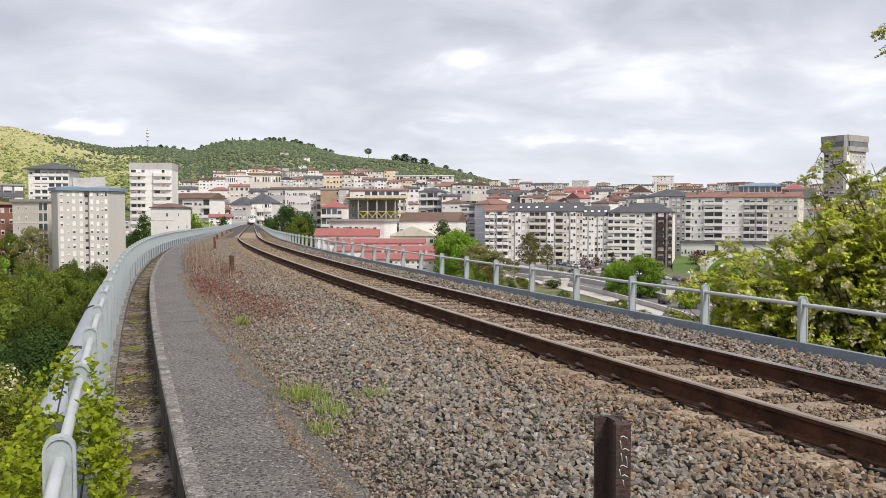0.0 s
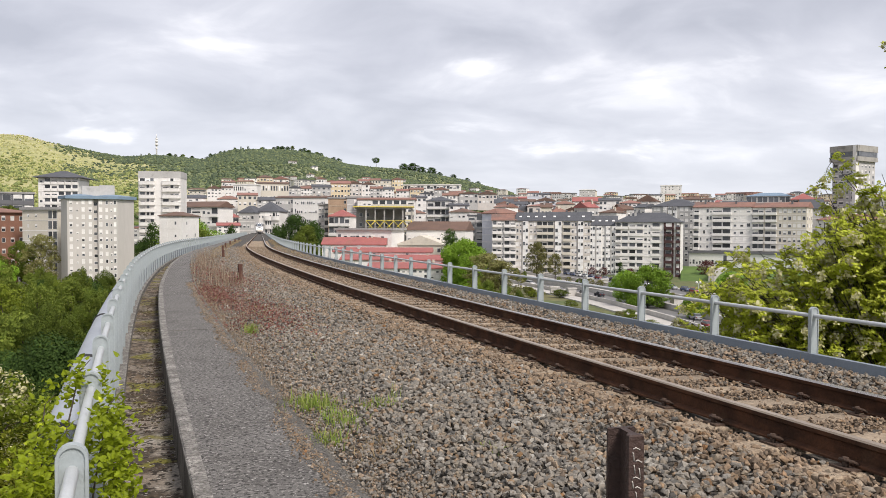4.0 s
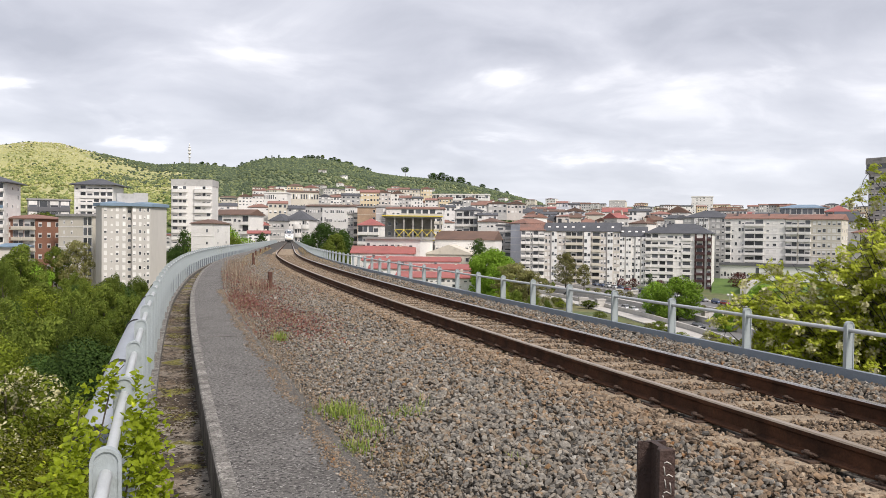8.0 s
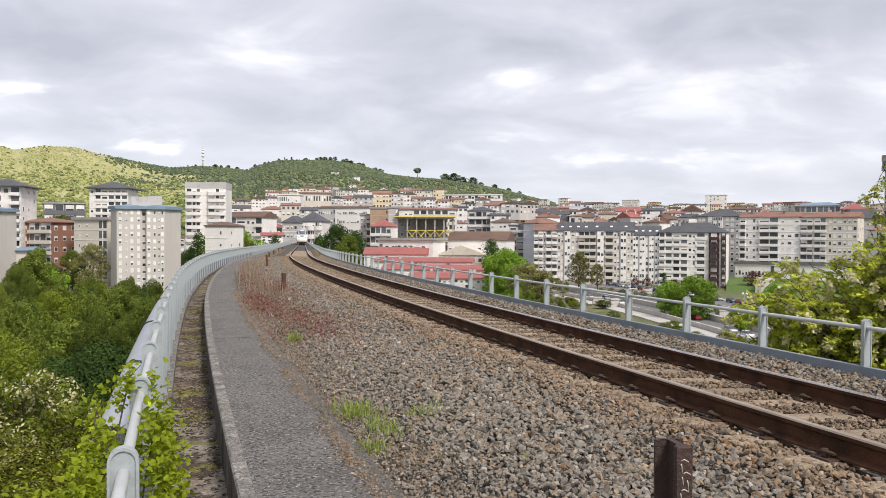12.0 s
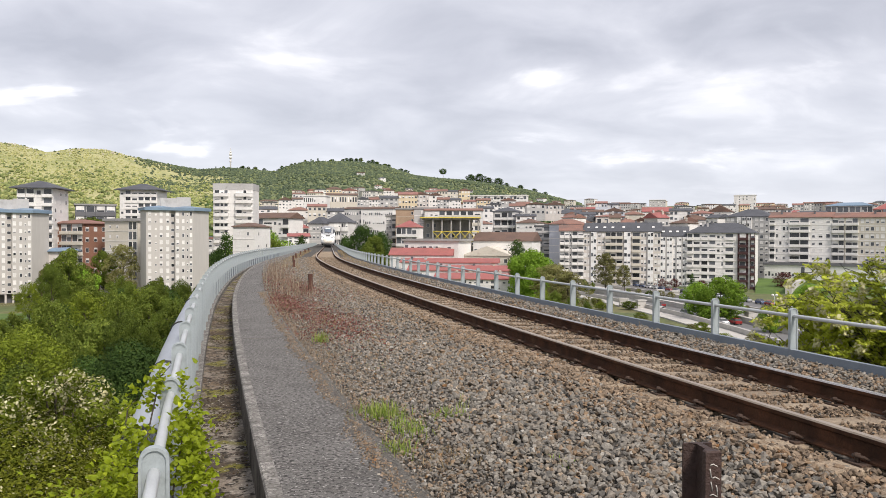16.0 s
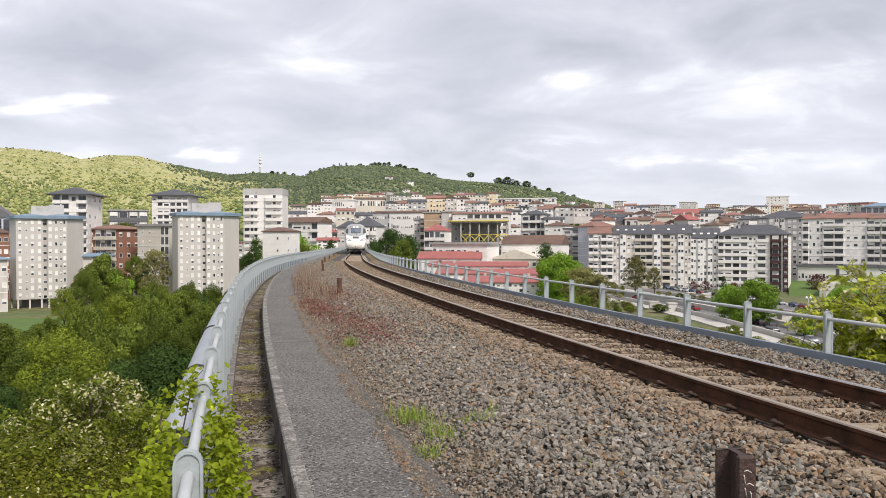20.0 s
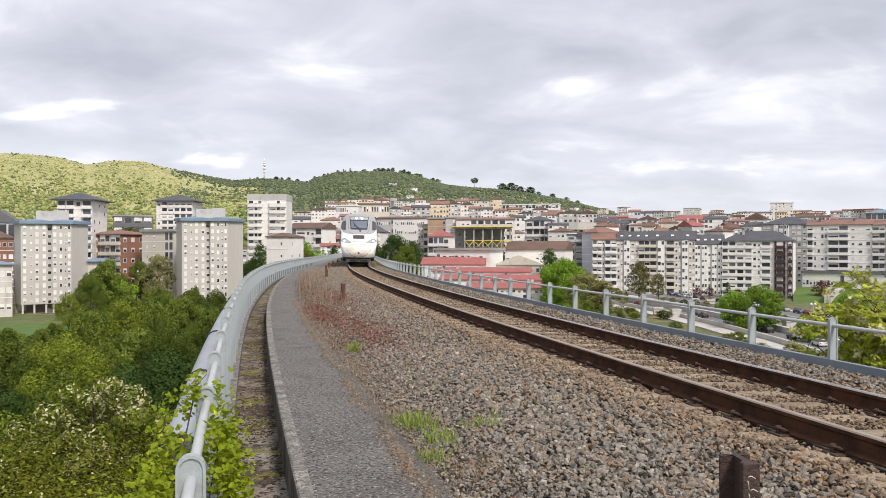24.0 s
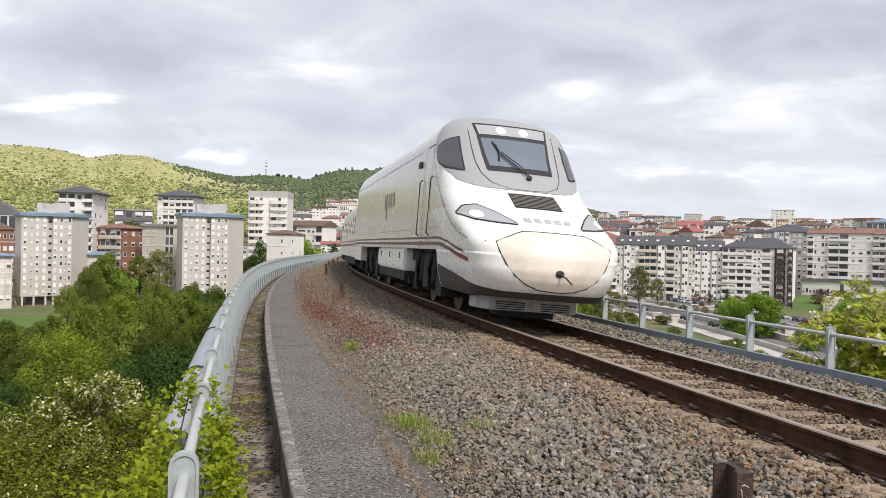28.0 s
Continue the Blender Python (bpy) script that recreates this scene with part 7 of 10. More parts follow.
def build_trees():
    kinds = {}
    for key, name, label, h, spread, n, leaf, mats, seed, kw in (
        ("broad", "tree", "broad mid-green leafy tree in the valley", 13.0, 5.0, 12500, 0.37, ["leaf_far_green"], 1, dict(clump=0.27, lumps=34)),
        ("pale", "tree", "tall yellow-green leafy tree in the valley", 14.0, 4.6, 9000, 0.30, ["leaf_light"], 2, dict(lumps=34, clump=0.28)),
        ("dark", "tree", "dark green dense tree in the valley", 12.0, 5.2, 12000, 0.33, ["leaf_dark"], 3, dict(lumps=34, clump=0.28)),
        ("willow", "tree", "loose green tree with upright feathery boughs", 13.5, 4.4, 15000, 0.31, ["leaf_far_green"], 4, dict(lumps=60, clump=0.13, aspect=0.4, rise=2.0, base=0.12)),
        ("hedge", "shrub", "broad yellow-green shrub dotted with cream blossom", 9.0, 4.6, 90000, 0.07, ["leaf_hedge", "blossom"], 5, dict(blossom=0.055, lumps=44, clump=0.4, trunk=0.12)),
        ("may", "shrub", "pale cream blossoming shrub with arching sprays", 10.0, 3.0, 26000, 0.10, ["leaf_light", "blossom"], 6, dict(blossom=0.24, lumps=95, clump=0.11, trunk=0.1, rise=0.7, base=0.25)),
        ("near", "tree", "leafy green tree crowding below the viaduct", 13.0, 5.0, 56000, 0.16, ["leaf_mid"], 7, dict(lumps=34, clump=0.23, rise=1.0, aspect=0.5, base=0.15)),
        ("near_dark", "tree", "dark green bushy tree below the viaduct", 12.0, 5.0, 46000, 0.16, ["leaf_dark"], 8, dict(lumps=30, clump=0.25)),
        ("near_pale", "tree", "yellow-green bushy tree below the viaduct", 12.5, 4.6, 26000, 0.16, ["leaf_light"], 17, dict(lumps=56, clump=0.2)),
        ("bud", "tree", "budding tree with thin brownish leaves", 12.0, 4.2, 8000, 0.30, ["leaf_brown"], 9, dict(lumps=44, clump=0.22)),
        ("lime", "tree", "round bright green tree", 9.0, 5.4, 17000, 0.33, ["leaf_fresh"], 10, dict(base=0.12, lumps=40, clump=0.27)),
        ("cypress", "conifer", "slender dark green conifer", 12.0, 1.7, 4200, 0.30, ["leaf_dark"], 11, dict(base=0.05, lumps=30, slender=0.7, clump=0.6)),
        ("pine", "tree", "umbrella pine with a bare trunk on the ridge", 12.0, 3.4, 4000, 0.34, ["leaf_dark"], 13, dict(base=0.6, lumps=26, clump=0.34, trunk=0.3)),
        ("plum", "tree", "small dark red-leaved tree", 6.0, 2.6, 2500, 0.28, ["leaf_red"], 12, {}),
    ):
        ob = tree(name, label, "tree" if name != "shrub" else "shrub", h, spread, n, leaf, [M[m] for m in mats], seed, **kw)
        ob["grown"] = h
        kinds[key] = ob
    used = set()

    def grow(key, az, d, top, turn=None, wide=1.0):
        x, y = polar(az, d)
        rnd = random.Random(int(az * 100) + int(d))
        src = kinds[key]
        if key not in used:
            used.add(key)
            g = float(land(x, y))
            k = (top - g) / src["grown"]
            src.matrix_basis = pose(x, y, g - 0.1, 0, 0, turn if turn is not None else rnd.uniform(0, 360))
            for c in src.children:
                c.scale = (k * wide, k * wide, k)
            return src
        return stand(src, x, y, top, None, turn if turn is not None else rnd.uniform(0, 360), wide=wide)

    rnd = random.Random(21)
    # the wood on the valley floor beside the viaduct
    for d, az0, az1, n in ((34, -43, -31, 4), (44, -45, -26, 5), (56, -46, -25, 6), (70, -47, -23, 8), (88, -47, -22, 9), (108, -47, -21, 10), (132, -46, -20, 11), (160, -44, -19.5, 11), (190, -33.5, -19, 8), (222, -32.5, -20, 7), (246, -32, -26, 4)):
        for k in range(n):
            az = az0 + (az1 - az0) * (k + rnd.uniform(0.1, 0.9)) / n
            dd = d * rnd.uniform(0.94, 1.06)
            el = float(np.interp(az, [-47, -33.6, -31.5, -29, -26.5, -24, -19], [-5.0, -4.7, -3.6, -2.7, -2.5, -3.2, -3.4])) - rnd.uniform(0, 1.2)
            top = min(EYE + dd * math.tan(radians(el)), -5.0 - rnd.uniform(0, 3.5))
            if top < -15.5:
                continue
            key = rnd.choice(("near", "near", "near_dark", "near", "near_dark", "near_pale") if d < 75 else ("willow", "broad", "willow", "dark", "willow", "broad", "pale"))
            grow(key, az, dd, top - (rnd.uniform(0, 2.0) if d < 120 else 0), wide=rnd.uniform(0.72, 1.02))
    for az, d, top in ((-45, 25, -5.7), (-40.5, 27, -6.3), (-37, 25, -5.9), (-33.5, 27, -6.5), (-43, 31, -6.8), (-35, 31.5, -7.2), (-29.8, 29, -7.0), (-31.5, 25, -6.6), (-46.5, 31, -6.6)):
        grow("hedge", az, d, top, wide=1.1)
    for az, d, top in ((-31.5, 33, -2.95), (-33.3, 33.6, -4.1), (-28.6, 32, -6.3), (-38.4, 33, -5.2), (-42, 34, -5.2), (-30.6, 33.4, -5.6)):
        grow("may", az, d, top)
    # trees of the far bank and of the town
    for key, az, d, top, wide in (
        ("lime", 14.1, 212, -9.0, 1.05), ("lime", 12.6, 222, -11.0, 0.8), ("broad", 18.0, 205, -13.0, 0.9), ("lime", 17.2, 190, -14.5, 0.8), ("lime", 19.6, 230, -11.5, 0.9), ("broad", 21.5, 200, -12, 1.0), ("broad", 24, 190, -11, 1.1), ("lime", 26.5, 210, -10, 1.0),
        ("bud", 6.3, 300, -4.5, 1.0), ("bud", 7.6, 310, -9.0, 0.9), ("lime", 0.9, 275, -4.6, 0.9), ("bud", 2.6, 262, -8.4, 1.2), ("bud", 1.6, 255, -9.5, 1.1), ("broad", 3.2, 250, -14, 0.8), ("cypress", 0.0, 318, 0.5, 1.3), ("cypress", 12.2, 330, -13, 1.2),
        ("plum", 10.2, 330, -15.5, 1.3), ("plum", 11.0, 332, -15.5, 1.2), ("plum", 12.9, 330, -15.8, 1.3), ("plum", 18.0, 345, -12.8, 1.4), ("dark", 4.8, 300, -14.5, 0.7), ("broad", 5.4, 290, -15, 0.6),
        ("cypress", -12.5, 395, 2.0, 1.1), ("cypress", -12.0, 395, 1.0, 1.0), ("dark", -11.2, 380, 6.5, 0.8), ("broad", -10.4, 350, 1.5, 0.9), ("dark", -10.0, 390, 3.5, 0.8), ("pale", -13.0, 330, -5.0, 0.8), ("broad", -10.9, 340, -3.0, 0.8),
        ("cypress", -20.84, 330, 3.0, 1.0), ("cypress", -21.25, 334, -3.0, 1.0), ("dark", -21.5, 335, -5, 0.8), ("lime", -18.5, 345, 4.5, 0.9), ("broad", -17.7, 330, 0.0, 0.9), ("pale", -19.2, 290, -4.6, 0.8), ("pale", -18.2, 280, -4.0, 0.9), ("lime", -17.0, 290, -3.6, 0.9), ("pale", -16.2, 300, -3.6, 0.9), ("broad", -15.4, 320, -3.0, 0.8), ("cypress", -15.6, 330, 2.0, 0.9),
        ("broad", -29.4, 400, 9.5, 1.4), ("broad", -28.8, 300, -4.0, 0.9), ("dark", -29.2, 340, 2.0, 1.1), ("bud", -27.6, 292, -1.5, 0.9), ("broad", -31.5, 285, -6.0, 1.0), ("lime", -30.4, 270, -8.5, 0.9), ("bud", -32.2, 255, -8.0, 0.8),
        ("bud", 2.64, 215, -5.8, 1.5), ("bud", 3.7, 208, -7.6, 1.3), ("lime", 1.15, 250, -3.4, 0.9), ("near", 2.7, 170, -10.3, 0.8), ("near", 3.9, 165, -11.0, 0.8), ("near_pale", 1.9, 180, -10.6, 0.8), ("near", 5.0, 160, -11.6, 0.7),
        ("broad", -30.85, 205, -1.8, 0.75), ("near", -31.8, 195, -5.6, 0.8), ("near", -29.6, 190, -9.8, 0.8), ("willow", -28.2, 170, -9.4, 0.8), ("pale", -26.4, 150, -8.2, 0.8), ("near_pale", -33.2, 175, -8.0, 0.8), ("willow", -25.2, 150, -7.2, 0.8), ("near", -23.7, 160, -7.4, 0.8), ("willow", -27.9, 135, -8.6, 0.8), ("near", -24.4, 125, -8.2, 0.8),
        ("broad", -30.4, 352, 2.2, 1.0), ("lime", -31.2, 360, 3.2, 0.8), ("dark", -30.3, 322, -9.0, 1.0), ("bud", -38.2, 262, -12.0, 0.8),
        ("dark", -37.5, 300, -9, 1.0), ("broad", -39, 280, -10, 1.0), ("broad", -27.8, 420, 4, 1.5),
    ):
        grow(key, az, d, top, wide=wide)
    # scrub on the verge of the avenue
    for k in range(22):
        u = 120 + k * 8.5
        x, y = (float(np.interp(u, VERGE_U, VERGE[:, q])) for q in (0, 1))
        x += rnd.uniform(13.5, 17.5)
        stand(kinds[rnd.choice(("bud", "near_pale", "near", "bud"))], x, y, -17.6 + rnd.uniform(-0.6, 1.2), None, rnd.uniform(0, 360), wide=rnd.uniform(1.6, 2.6))
    for k in range(46):
        u = rnd.uniform(110, 330)
        x, y = (float(np.interp(u, VERGE_U, VERGE[:, q])) for q in (0, 1))
        x -= rnd.uniform(13.0, 24.0)
        if x < 14 or math.hypot(x, y) < 120:
            continue
        stand(kinds[rnd.choice(("bud", "near_pale", "broad", "bud"))], x, y, -18.6 + rnd.uniform(-0.6, 1.4), None, rnd.uniform(0, 360), wide=rnd.uniform(1.8, 3.0))
    # single trees that break the skyline
    rnd = random.Random(57)
    for az, r, h, key, wide in [(-5.4, 1860, 30, "pine", 1.1), (-3.4, 1850, 21, "dark", 1.5), (-2.75, 1850, 25, "dark", 1.4), (-2.1, 1850, 19, "dark", 1.6), (-1.4, 1860, 21, "dark", 1.6), (-0.8, 1860, 13, "dark", 1.5), (0.2, 1850, 13, "dark", 1.6), (1.2, 1850, 11, "dark", 1.5), (2.0, 1850, 10, "dark", 1.5)] + [
            (rnd.uniform(-23, -8), rnd.uniform(1780, 1890), rnd.uniform(6, 13), rnd.choice(("dark", "dark", "broad", "cypress")), rnd.uniform(1.0, 1.8)) for _ in range(60)]:
        x, y = polar(az, r)
        grow(key, az, r, float(land(x, y)) + h, wide=wide)


VERGE = np.array(ROAD)
VERGE_U = np.r_[0, np.cumsum(np.hypot(*np.diff(VERGE, axis=0).T))]


LID_AZ = [17, 18, 19.4, 21.4, 23.4, 24.6, 25.0, 26, 27.2, 29.4, 42]
LID_Z = [-1.2, 0.1, 0.75, 0.95, 1.15, 1.45, 1.8, 2.0, 2.15, 2.5, 2.8]


def build_robinia():
    """The blossoming tree that leans towards the railing, its boughs drawn one by one."""
    rs = np.random.RandomState(31)
    rnd = random.Random(31)
    bx, by = polar(37.5, 19.0)
    g = float(land(bx, by))
    ob = thing("robinia_tree", "leaning tree with feathery yellow-green leaves and cream blossom", "tree", (bx, by, g))
    root = Vector((0, 0, 0))
    crotch = Vector((-0.5, 0.2, -g - 6.0))
    bm = bmesh.new()
    tube(bm, [root, crotch * 0.4 + Vector((0.2, 0, 0)), crotch * 0.75, crotch], [0.36, 0.3, 0.25, 0.2], 10)
    limbs = bmesh.new()
    tips, P, S = [], [], []
    goals = []
    # goals: bearing, distance and height of the boughs' ends
    for k in range(120):
        az, d = rnd.uniform(17.3, 40.0), rnd.uniform(16.5, 19.5)
        lid = float(np.interp(az, LID_AZ, LID_Z)) - 0.25
        z = lid - abs(rnd.gauss(0, 1)) * 1.5 - (0.1 if k % 3 else 0)
        goals.append((az, d, max(z, -4.5)))
    for k in range(46):
        az, d = rnd.uniform(17.3, 25.5), rnd.uniform(16.5, 19.0)
        goals.append((az, d, float(np.interp(az, LID_AZ, LID_Z)) - 0.25 - abs(rnd.gauss(0.4, 1.1))))
    for k in range(34):
        az, d = rnd.uniform(23.5, 31), rnd.uniform(16.5, 19.0)
        goals.append((az, d, float(np.interp(az, LID_AZ, LID_Z)) - 0.25 - abs(rnd.gauss(0.1, 1.0))))
    goals += [(25.75, 18, 2.9), (25.2, 18, 2.2), (26.9, 18.2, 2.3), (28.4, 17.5, 2.5), (24.6, 18, 1.6), (21.0, 18.5, 0.9), (19.4, 18.4, 0.75), (18.2, 19, -0.1), (17.6, 19, -0.9), (18.0, 18.2, -1.8), (20.2, 18.6, 0.8), (29.0, 17, 5.0), (29.5, 17, 4.3), (30.2, 17, 5.6)]
    for az, d, z in goals:
        x, y = polar(az, d)
        end = Vector((x - bx, y - by, z - g))
        mid = crotch.lerp(end, 0.5) + Vector((rnd.uniform(-.5, .5), rnd.uniform(-.5, .5), rnd.uniform(-0.2, 0.9))) + (Vector((3.0, 0, 1.5)) if z > 3.5 else Vector((0, 0, 0)))
        pts = []
        for q in range(9):
            u = q / 8
            pts.append(crotch * (1 - u) ** 2 + mid * 2 * u * (1 - u) + end * u * u + Vector((rnd.uniform(-.13, .13), rnd.uniform(-.13, .13), rnd.uniform(-.13, .13))) * min(1.0, 3 * u))
        tube(limbs, pts, [0.042 * (1 - q / 8) ** 1.2 + 0.005 for q in range(9)], 5)
        # twigs on the outer half, each with feathered leaves
        for q in range(22 if z < 3.5 else 9):
            u = rnd.uniform(0.34 if z < 3.5 else 0.88, 1.0)
            i = min(7, int(u * 8))
            b0 = pts[i].lerp(pts[i + 1], u * 8 - i)
            dirn = Vector((rnd.gauss(0, 1), rnd.gauss(0, 1), rnd.gauss(0.1, 0.6))).normalized()
            ln = rnd.uniform(0.3, 0.75) * (1.0 if z < 1.9 else 0.6)
            tw = [b0, b0 + dirn * ln * 0.5 + Vector((0, 0, 0.04)), b0 + dirn * ln - Vector((0, 0, 0.06))]
            tube(limbs, tw, [0.008, 0.006, 0.003], 3, caps=False)
            for m in range(8):
                c = tw[0].lerp(tw[2], rnd.uniform(0.2, 1.05))
                ldir = (dirn + Vector((rnd.gauss(0, .8), rnd.gauss(0, .8), rnd.gauss(-0.25, .5)))).normalized()
                side = ldir.cross(Vector((rnd.gauss(0, .3), rnd.gauss(0, .3), 1))).normalized()
                L = rnd.uniform(0.16, 0.28)
                for f in range(6):
                    t = (f + 0.8) / 6
                    w = 0.07 * math.sin(math.pi * min(0.95, 0.2 + 0.75 * t))
                    for sgn in (-1, 1):
                        P.append(c + ldir * L * t + side * sgn * w * 0.7 - Vector((0, 0, 0.02 * t)))
                        S.append(rnd.uniform(0.068, 0.10))
            if rnd.random() < 0.62:
                tips.append(tw[2])
    part("trunk", bm, M["bark"], ob)
    part("branchwork", limbs, M["bark_dark"], ob, "thin dark crooked boughs")
    leaf_mesh("leaves", np.array([tuple(p) for p in P]), np.array(S), rs, [M["leaf_robinia"]], None, 0.5, 0.2, ob, "feathery yellow-green leaves", np.tile((0.35, -0.6, 0.55), (len(P), 1)))
    B, BS = [], []
    for c in tips:
        for _ in range(28):
            B.append((c.x + rnd.gauss(0, 0.05) - 0.03, c.y + rnd.gauss(0, 0.05) - 0.08, c.z - rnd.uniform(-0.02, 0.18)))
            BS.append(rnd.uniform(0.055, 0.095))
    leaf_mesh("blossom", np.array(B), np.array(BS), rs, [M["blossom"]], None, 0.9, 0.1, ob, "hanging clusters of cream blossom")


def build_woods():
    """Far woods on the hills and scrub on the bare one."""
    rs = np.random.RandomState(41)
    shapes = stone_shapes(6, 8)
    def spread(n, az0, az1, r0, r1, power=0.8):
        az, r = rs.uniform(az0, az1, n), r0 + (r1 - r0) * rs.rand(n) ** power
        x, y = r * np.sin(np.radians(az)), r * np.cos(np.radians(az))
        return x, y, land(x, y), az, r
    x, y, z, az, r = spread(85000, -46, 4.5, 1000, 1905)
    patchy = np.array([noise.noise(Vector((a * 0.006, b * 0.006, 0.3))) for a, b in zip(x, y)])
    dense = np.interp(az, [-46, -27, -24, -17, -8, -5, 0, 4], [0.0, 0.008, 0.3, 0.95, 0.95, 0.8, 0.8, 0.85])
    low = np.clip((r - 1000) / 300, 0.25, 1)
    keep = (rs.rand(len(x)) < dense * low * np.where(patchy > -0.12, 1.0, 0.25))
    size = rs.uniform(4, 9.5, len(x))
    pl = np.stack([x, y, z + size * 0.1], -1)[keep]
    scatter("far_woods", pl, size[keep], 5, [M["far_leaf_hazed"]], "dark green woods covering the far hills", "woods", shapes=shapes, tilt=0.3, flat=1.15, crisp=False)
    x, y, z, az, r = spread(16000, -47, -21, 820, 1900)
    size = rs.uniform(2.5, 6, len(x))
    bare = np.array([noise.noise(Vector((a * 0.004, b * 0.004, 5.3))) for a, b in zip(x, y)])
    keep = rs.rand(len(x)) < np.interp(az, [-47, -27, -21], [1, 0.9, 0.3]) * np.interp(r, [1300, 1750], [1.0, 0.35]) * np.where(bare > 0.05, 0.3, 1.0)
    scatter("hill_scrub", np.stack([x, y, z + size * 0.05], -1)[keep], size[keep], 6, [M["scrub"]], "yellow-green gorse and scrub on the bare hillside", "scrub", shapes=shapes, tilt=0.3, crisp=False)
    x, y, z, az, r = spread(9000, -47, -19, 700, 1450, 1.0)
    keep = rs.rand(len(x)) < np.interp(r, [700, 1100, 1450], [1.0, 0.7, 0.12])
    size = rs.uniform(3.5, 8, len(x))
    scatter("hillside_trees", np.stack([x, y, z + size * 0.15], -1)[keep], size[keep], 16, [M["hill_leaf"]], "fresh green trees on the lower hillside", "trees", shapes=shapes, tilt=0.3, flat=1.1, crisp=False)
    x, y, z, az, r = spread(2600, -24, 32, 440, 1000, 1.0)
    size = rs.uniform(4, 9, len(x))
    scatter("town_greenery", np.stack([x, y, z + size * 0.2], -1), size, 7, [M["leaf_far_mid"]], "garden trees between the town's houses", "trees", shapes=shapes, tilt=0.3, crisp=False)
    x, y, z, az, r = spread(420, -46, -25, 1500, 1898)
    size = rs.uniform(3, 9, len(x)) * np.interp(r, [1500, 1850], [0.6, 1.2])
    scatter("outcrops", np.stack([x, y, z], -1), size, 8, [M["outcrop"]], "pale granite outcrops on the bare hillside", "rocks", shapes=shapes, tilt=0.4)


# woods colour lightened and greyed to stand in for haze over the distance
M["far_leaf_hazed"] = ramp_material("hazed_wood_foliage", [(0.0, (0.058, 0.08, 0.052)), (0.4, (0.085, 0.112, 0.064)), (0.75, (0.118, 0.147, 0.074)), (1.0, (0.18, 0.205, 0.092))], 0.95, 0.6, 0.6, 0.2)
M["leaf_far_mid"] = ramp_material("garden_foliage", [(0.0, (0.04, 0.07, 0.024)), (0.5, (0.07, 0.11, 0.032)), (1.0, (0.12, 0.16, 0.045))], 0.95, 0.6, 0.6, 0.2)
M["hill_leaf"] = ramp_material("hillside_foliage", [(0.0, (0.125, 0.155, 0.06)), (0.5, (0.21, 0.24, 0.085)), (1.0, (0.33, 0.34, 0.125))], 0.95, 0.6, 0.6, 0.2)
# pale scrub tones, lifted to carry the hill's sunlight in their colour
M["scrub"] = ramp_material("gorse_scrub_sunlit", [(0.0, (0.31, 0.32, 0.125)), (0.4, (0.37, 0.365, 0.15)), (0.8, (0.43, 0.41, 0.185)), (1.0, (0.34, 0.345, 0.135))], 0.95, 0.6, 0.6, 0.2)
M["outcrop"] = material("pale_granite", (0.52, 0.48, 0.41), 0.95, world_space=True, fine=0.5)
build_trees()
build_robinia()
build_woods()

# ---- the train: a streamlined power car and its coaches ----
M["train_white"] = material("train_white_paint", (0.81, 0.80, 0.775), 0.3, (0.76, 0.745, 0.71), 0.7, 0.7, 14, 0.02, 0.01, spec=0.6, stain=(0.74, 0.70, 0.62), stain_scale=0.5, stain_at=(0.55, 0.85))
M["train_dusty"] = material("dusty_cream_paint", (0.71, 0.665, 0.585), 0.38, (0.62, 0.56, 0.47), 1.2, 0.9, 14, 0.05, 0.03, spec=0.5, stain=(0.50, 0.42, 0.31), stain_scale=1.3, stain_at=(0.5, 0.76))
M["train_grey"] = material("train_silver_grey_paint", (0.33, 0.334, 0.34), 0.4, (0.30, 0.304, 0.31), 0.8, 0.6, 14, 0.03, 0.02, spec=0.6)
# flank paint toned darker and creamier for its shade and warm reflections
M["train_side"] = material("train_side_shaded_cream", (0.70, 0.68, 0.62), 0.22, (0.64, 0.615, 0.55), 0.6, 0.8, 10, 0.02, 0.01, spec=0.8, stain=(0.66, 0.62, 0.54), stain_scale=0.5, stain_at=(0.56, 0.85))
M["train_dark"] = material("underframe_grime_and_shade", (0.030, 0.028, 0.026), 0.85, (0.018, 0.017, 0.016), 4, 0.8, 30, 0.3, 0.3)
M["skirt_dark"] = material("dark_skirt_with_shade", (0.05, 0.046, 0.043), 0.6, (0.055, 0.05, 0.047), 2, 0.8, 20, 0.1, 0.05)
M["seal"] = material("black_rubber_seal", (0.022, 0.022, 0.024), 0.6, fine=30)
M["stripe"] = material("purple_stripe", (0.115, 0.045, 0.06), 0.4, (0.09, 0.037, 0.05), 2, 0.5, 20, 0.05, 0.0)
M["red_tip"] = material("dark_red_stripe", (0.24, 0.02, 0.025), 0.4, fine=20)
# glass tint lifted to blue-grey in place of the sky it mirrors
M["screen"] = glass("sky_toned_cab_glass", (0.16, 0.19, 0.235), 0.03)
M["screen"].node_tree.nodes["Principled BSDF"].inputs["Metallic"].default_value = 0.35
M["screen"].node_tree.nodes["Principled BSDF"].inputs["Coat Weight"].default_value = 1.0
M["side_glass"] = glass("tinted_cab_glass", (0.06, 0.062, 0.066), 0.07)
M["lamp_glass"] = glass("lamp_cover_glass", (0.34, 0.365, 0.37), 0.08)
M["plough_grey"] = material("pale_grey_plough_paint", (0.46, 0.46, 0.455), 0.5, (0.34, 0.335, 0.325), 2.5, 0.8, 30, 0.1, 0.05, stain=(0.2, 0.17, 0.14), stain_scale=3, stain_at=(0.55, 0.75))
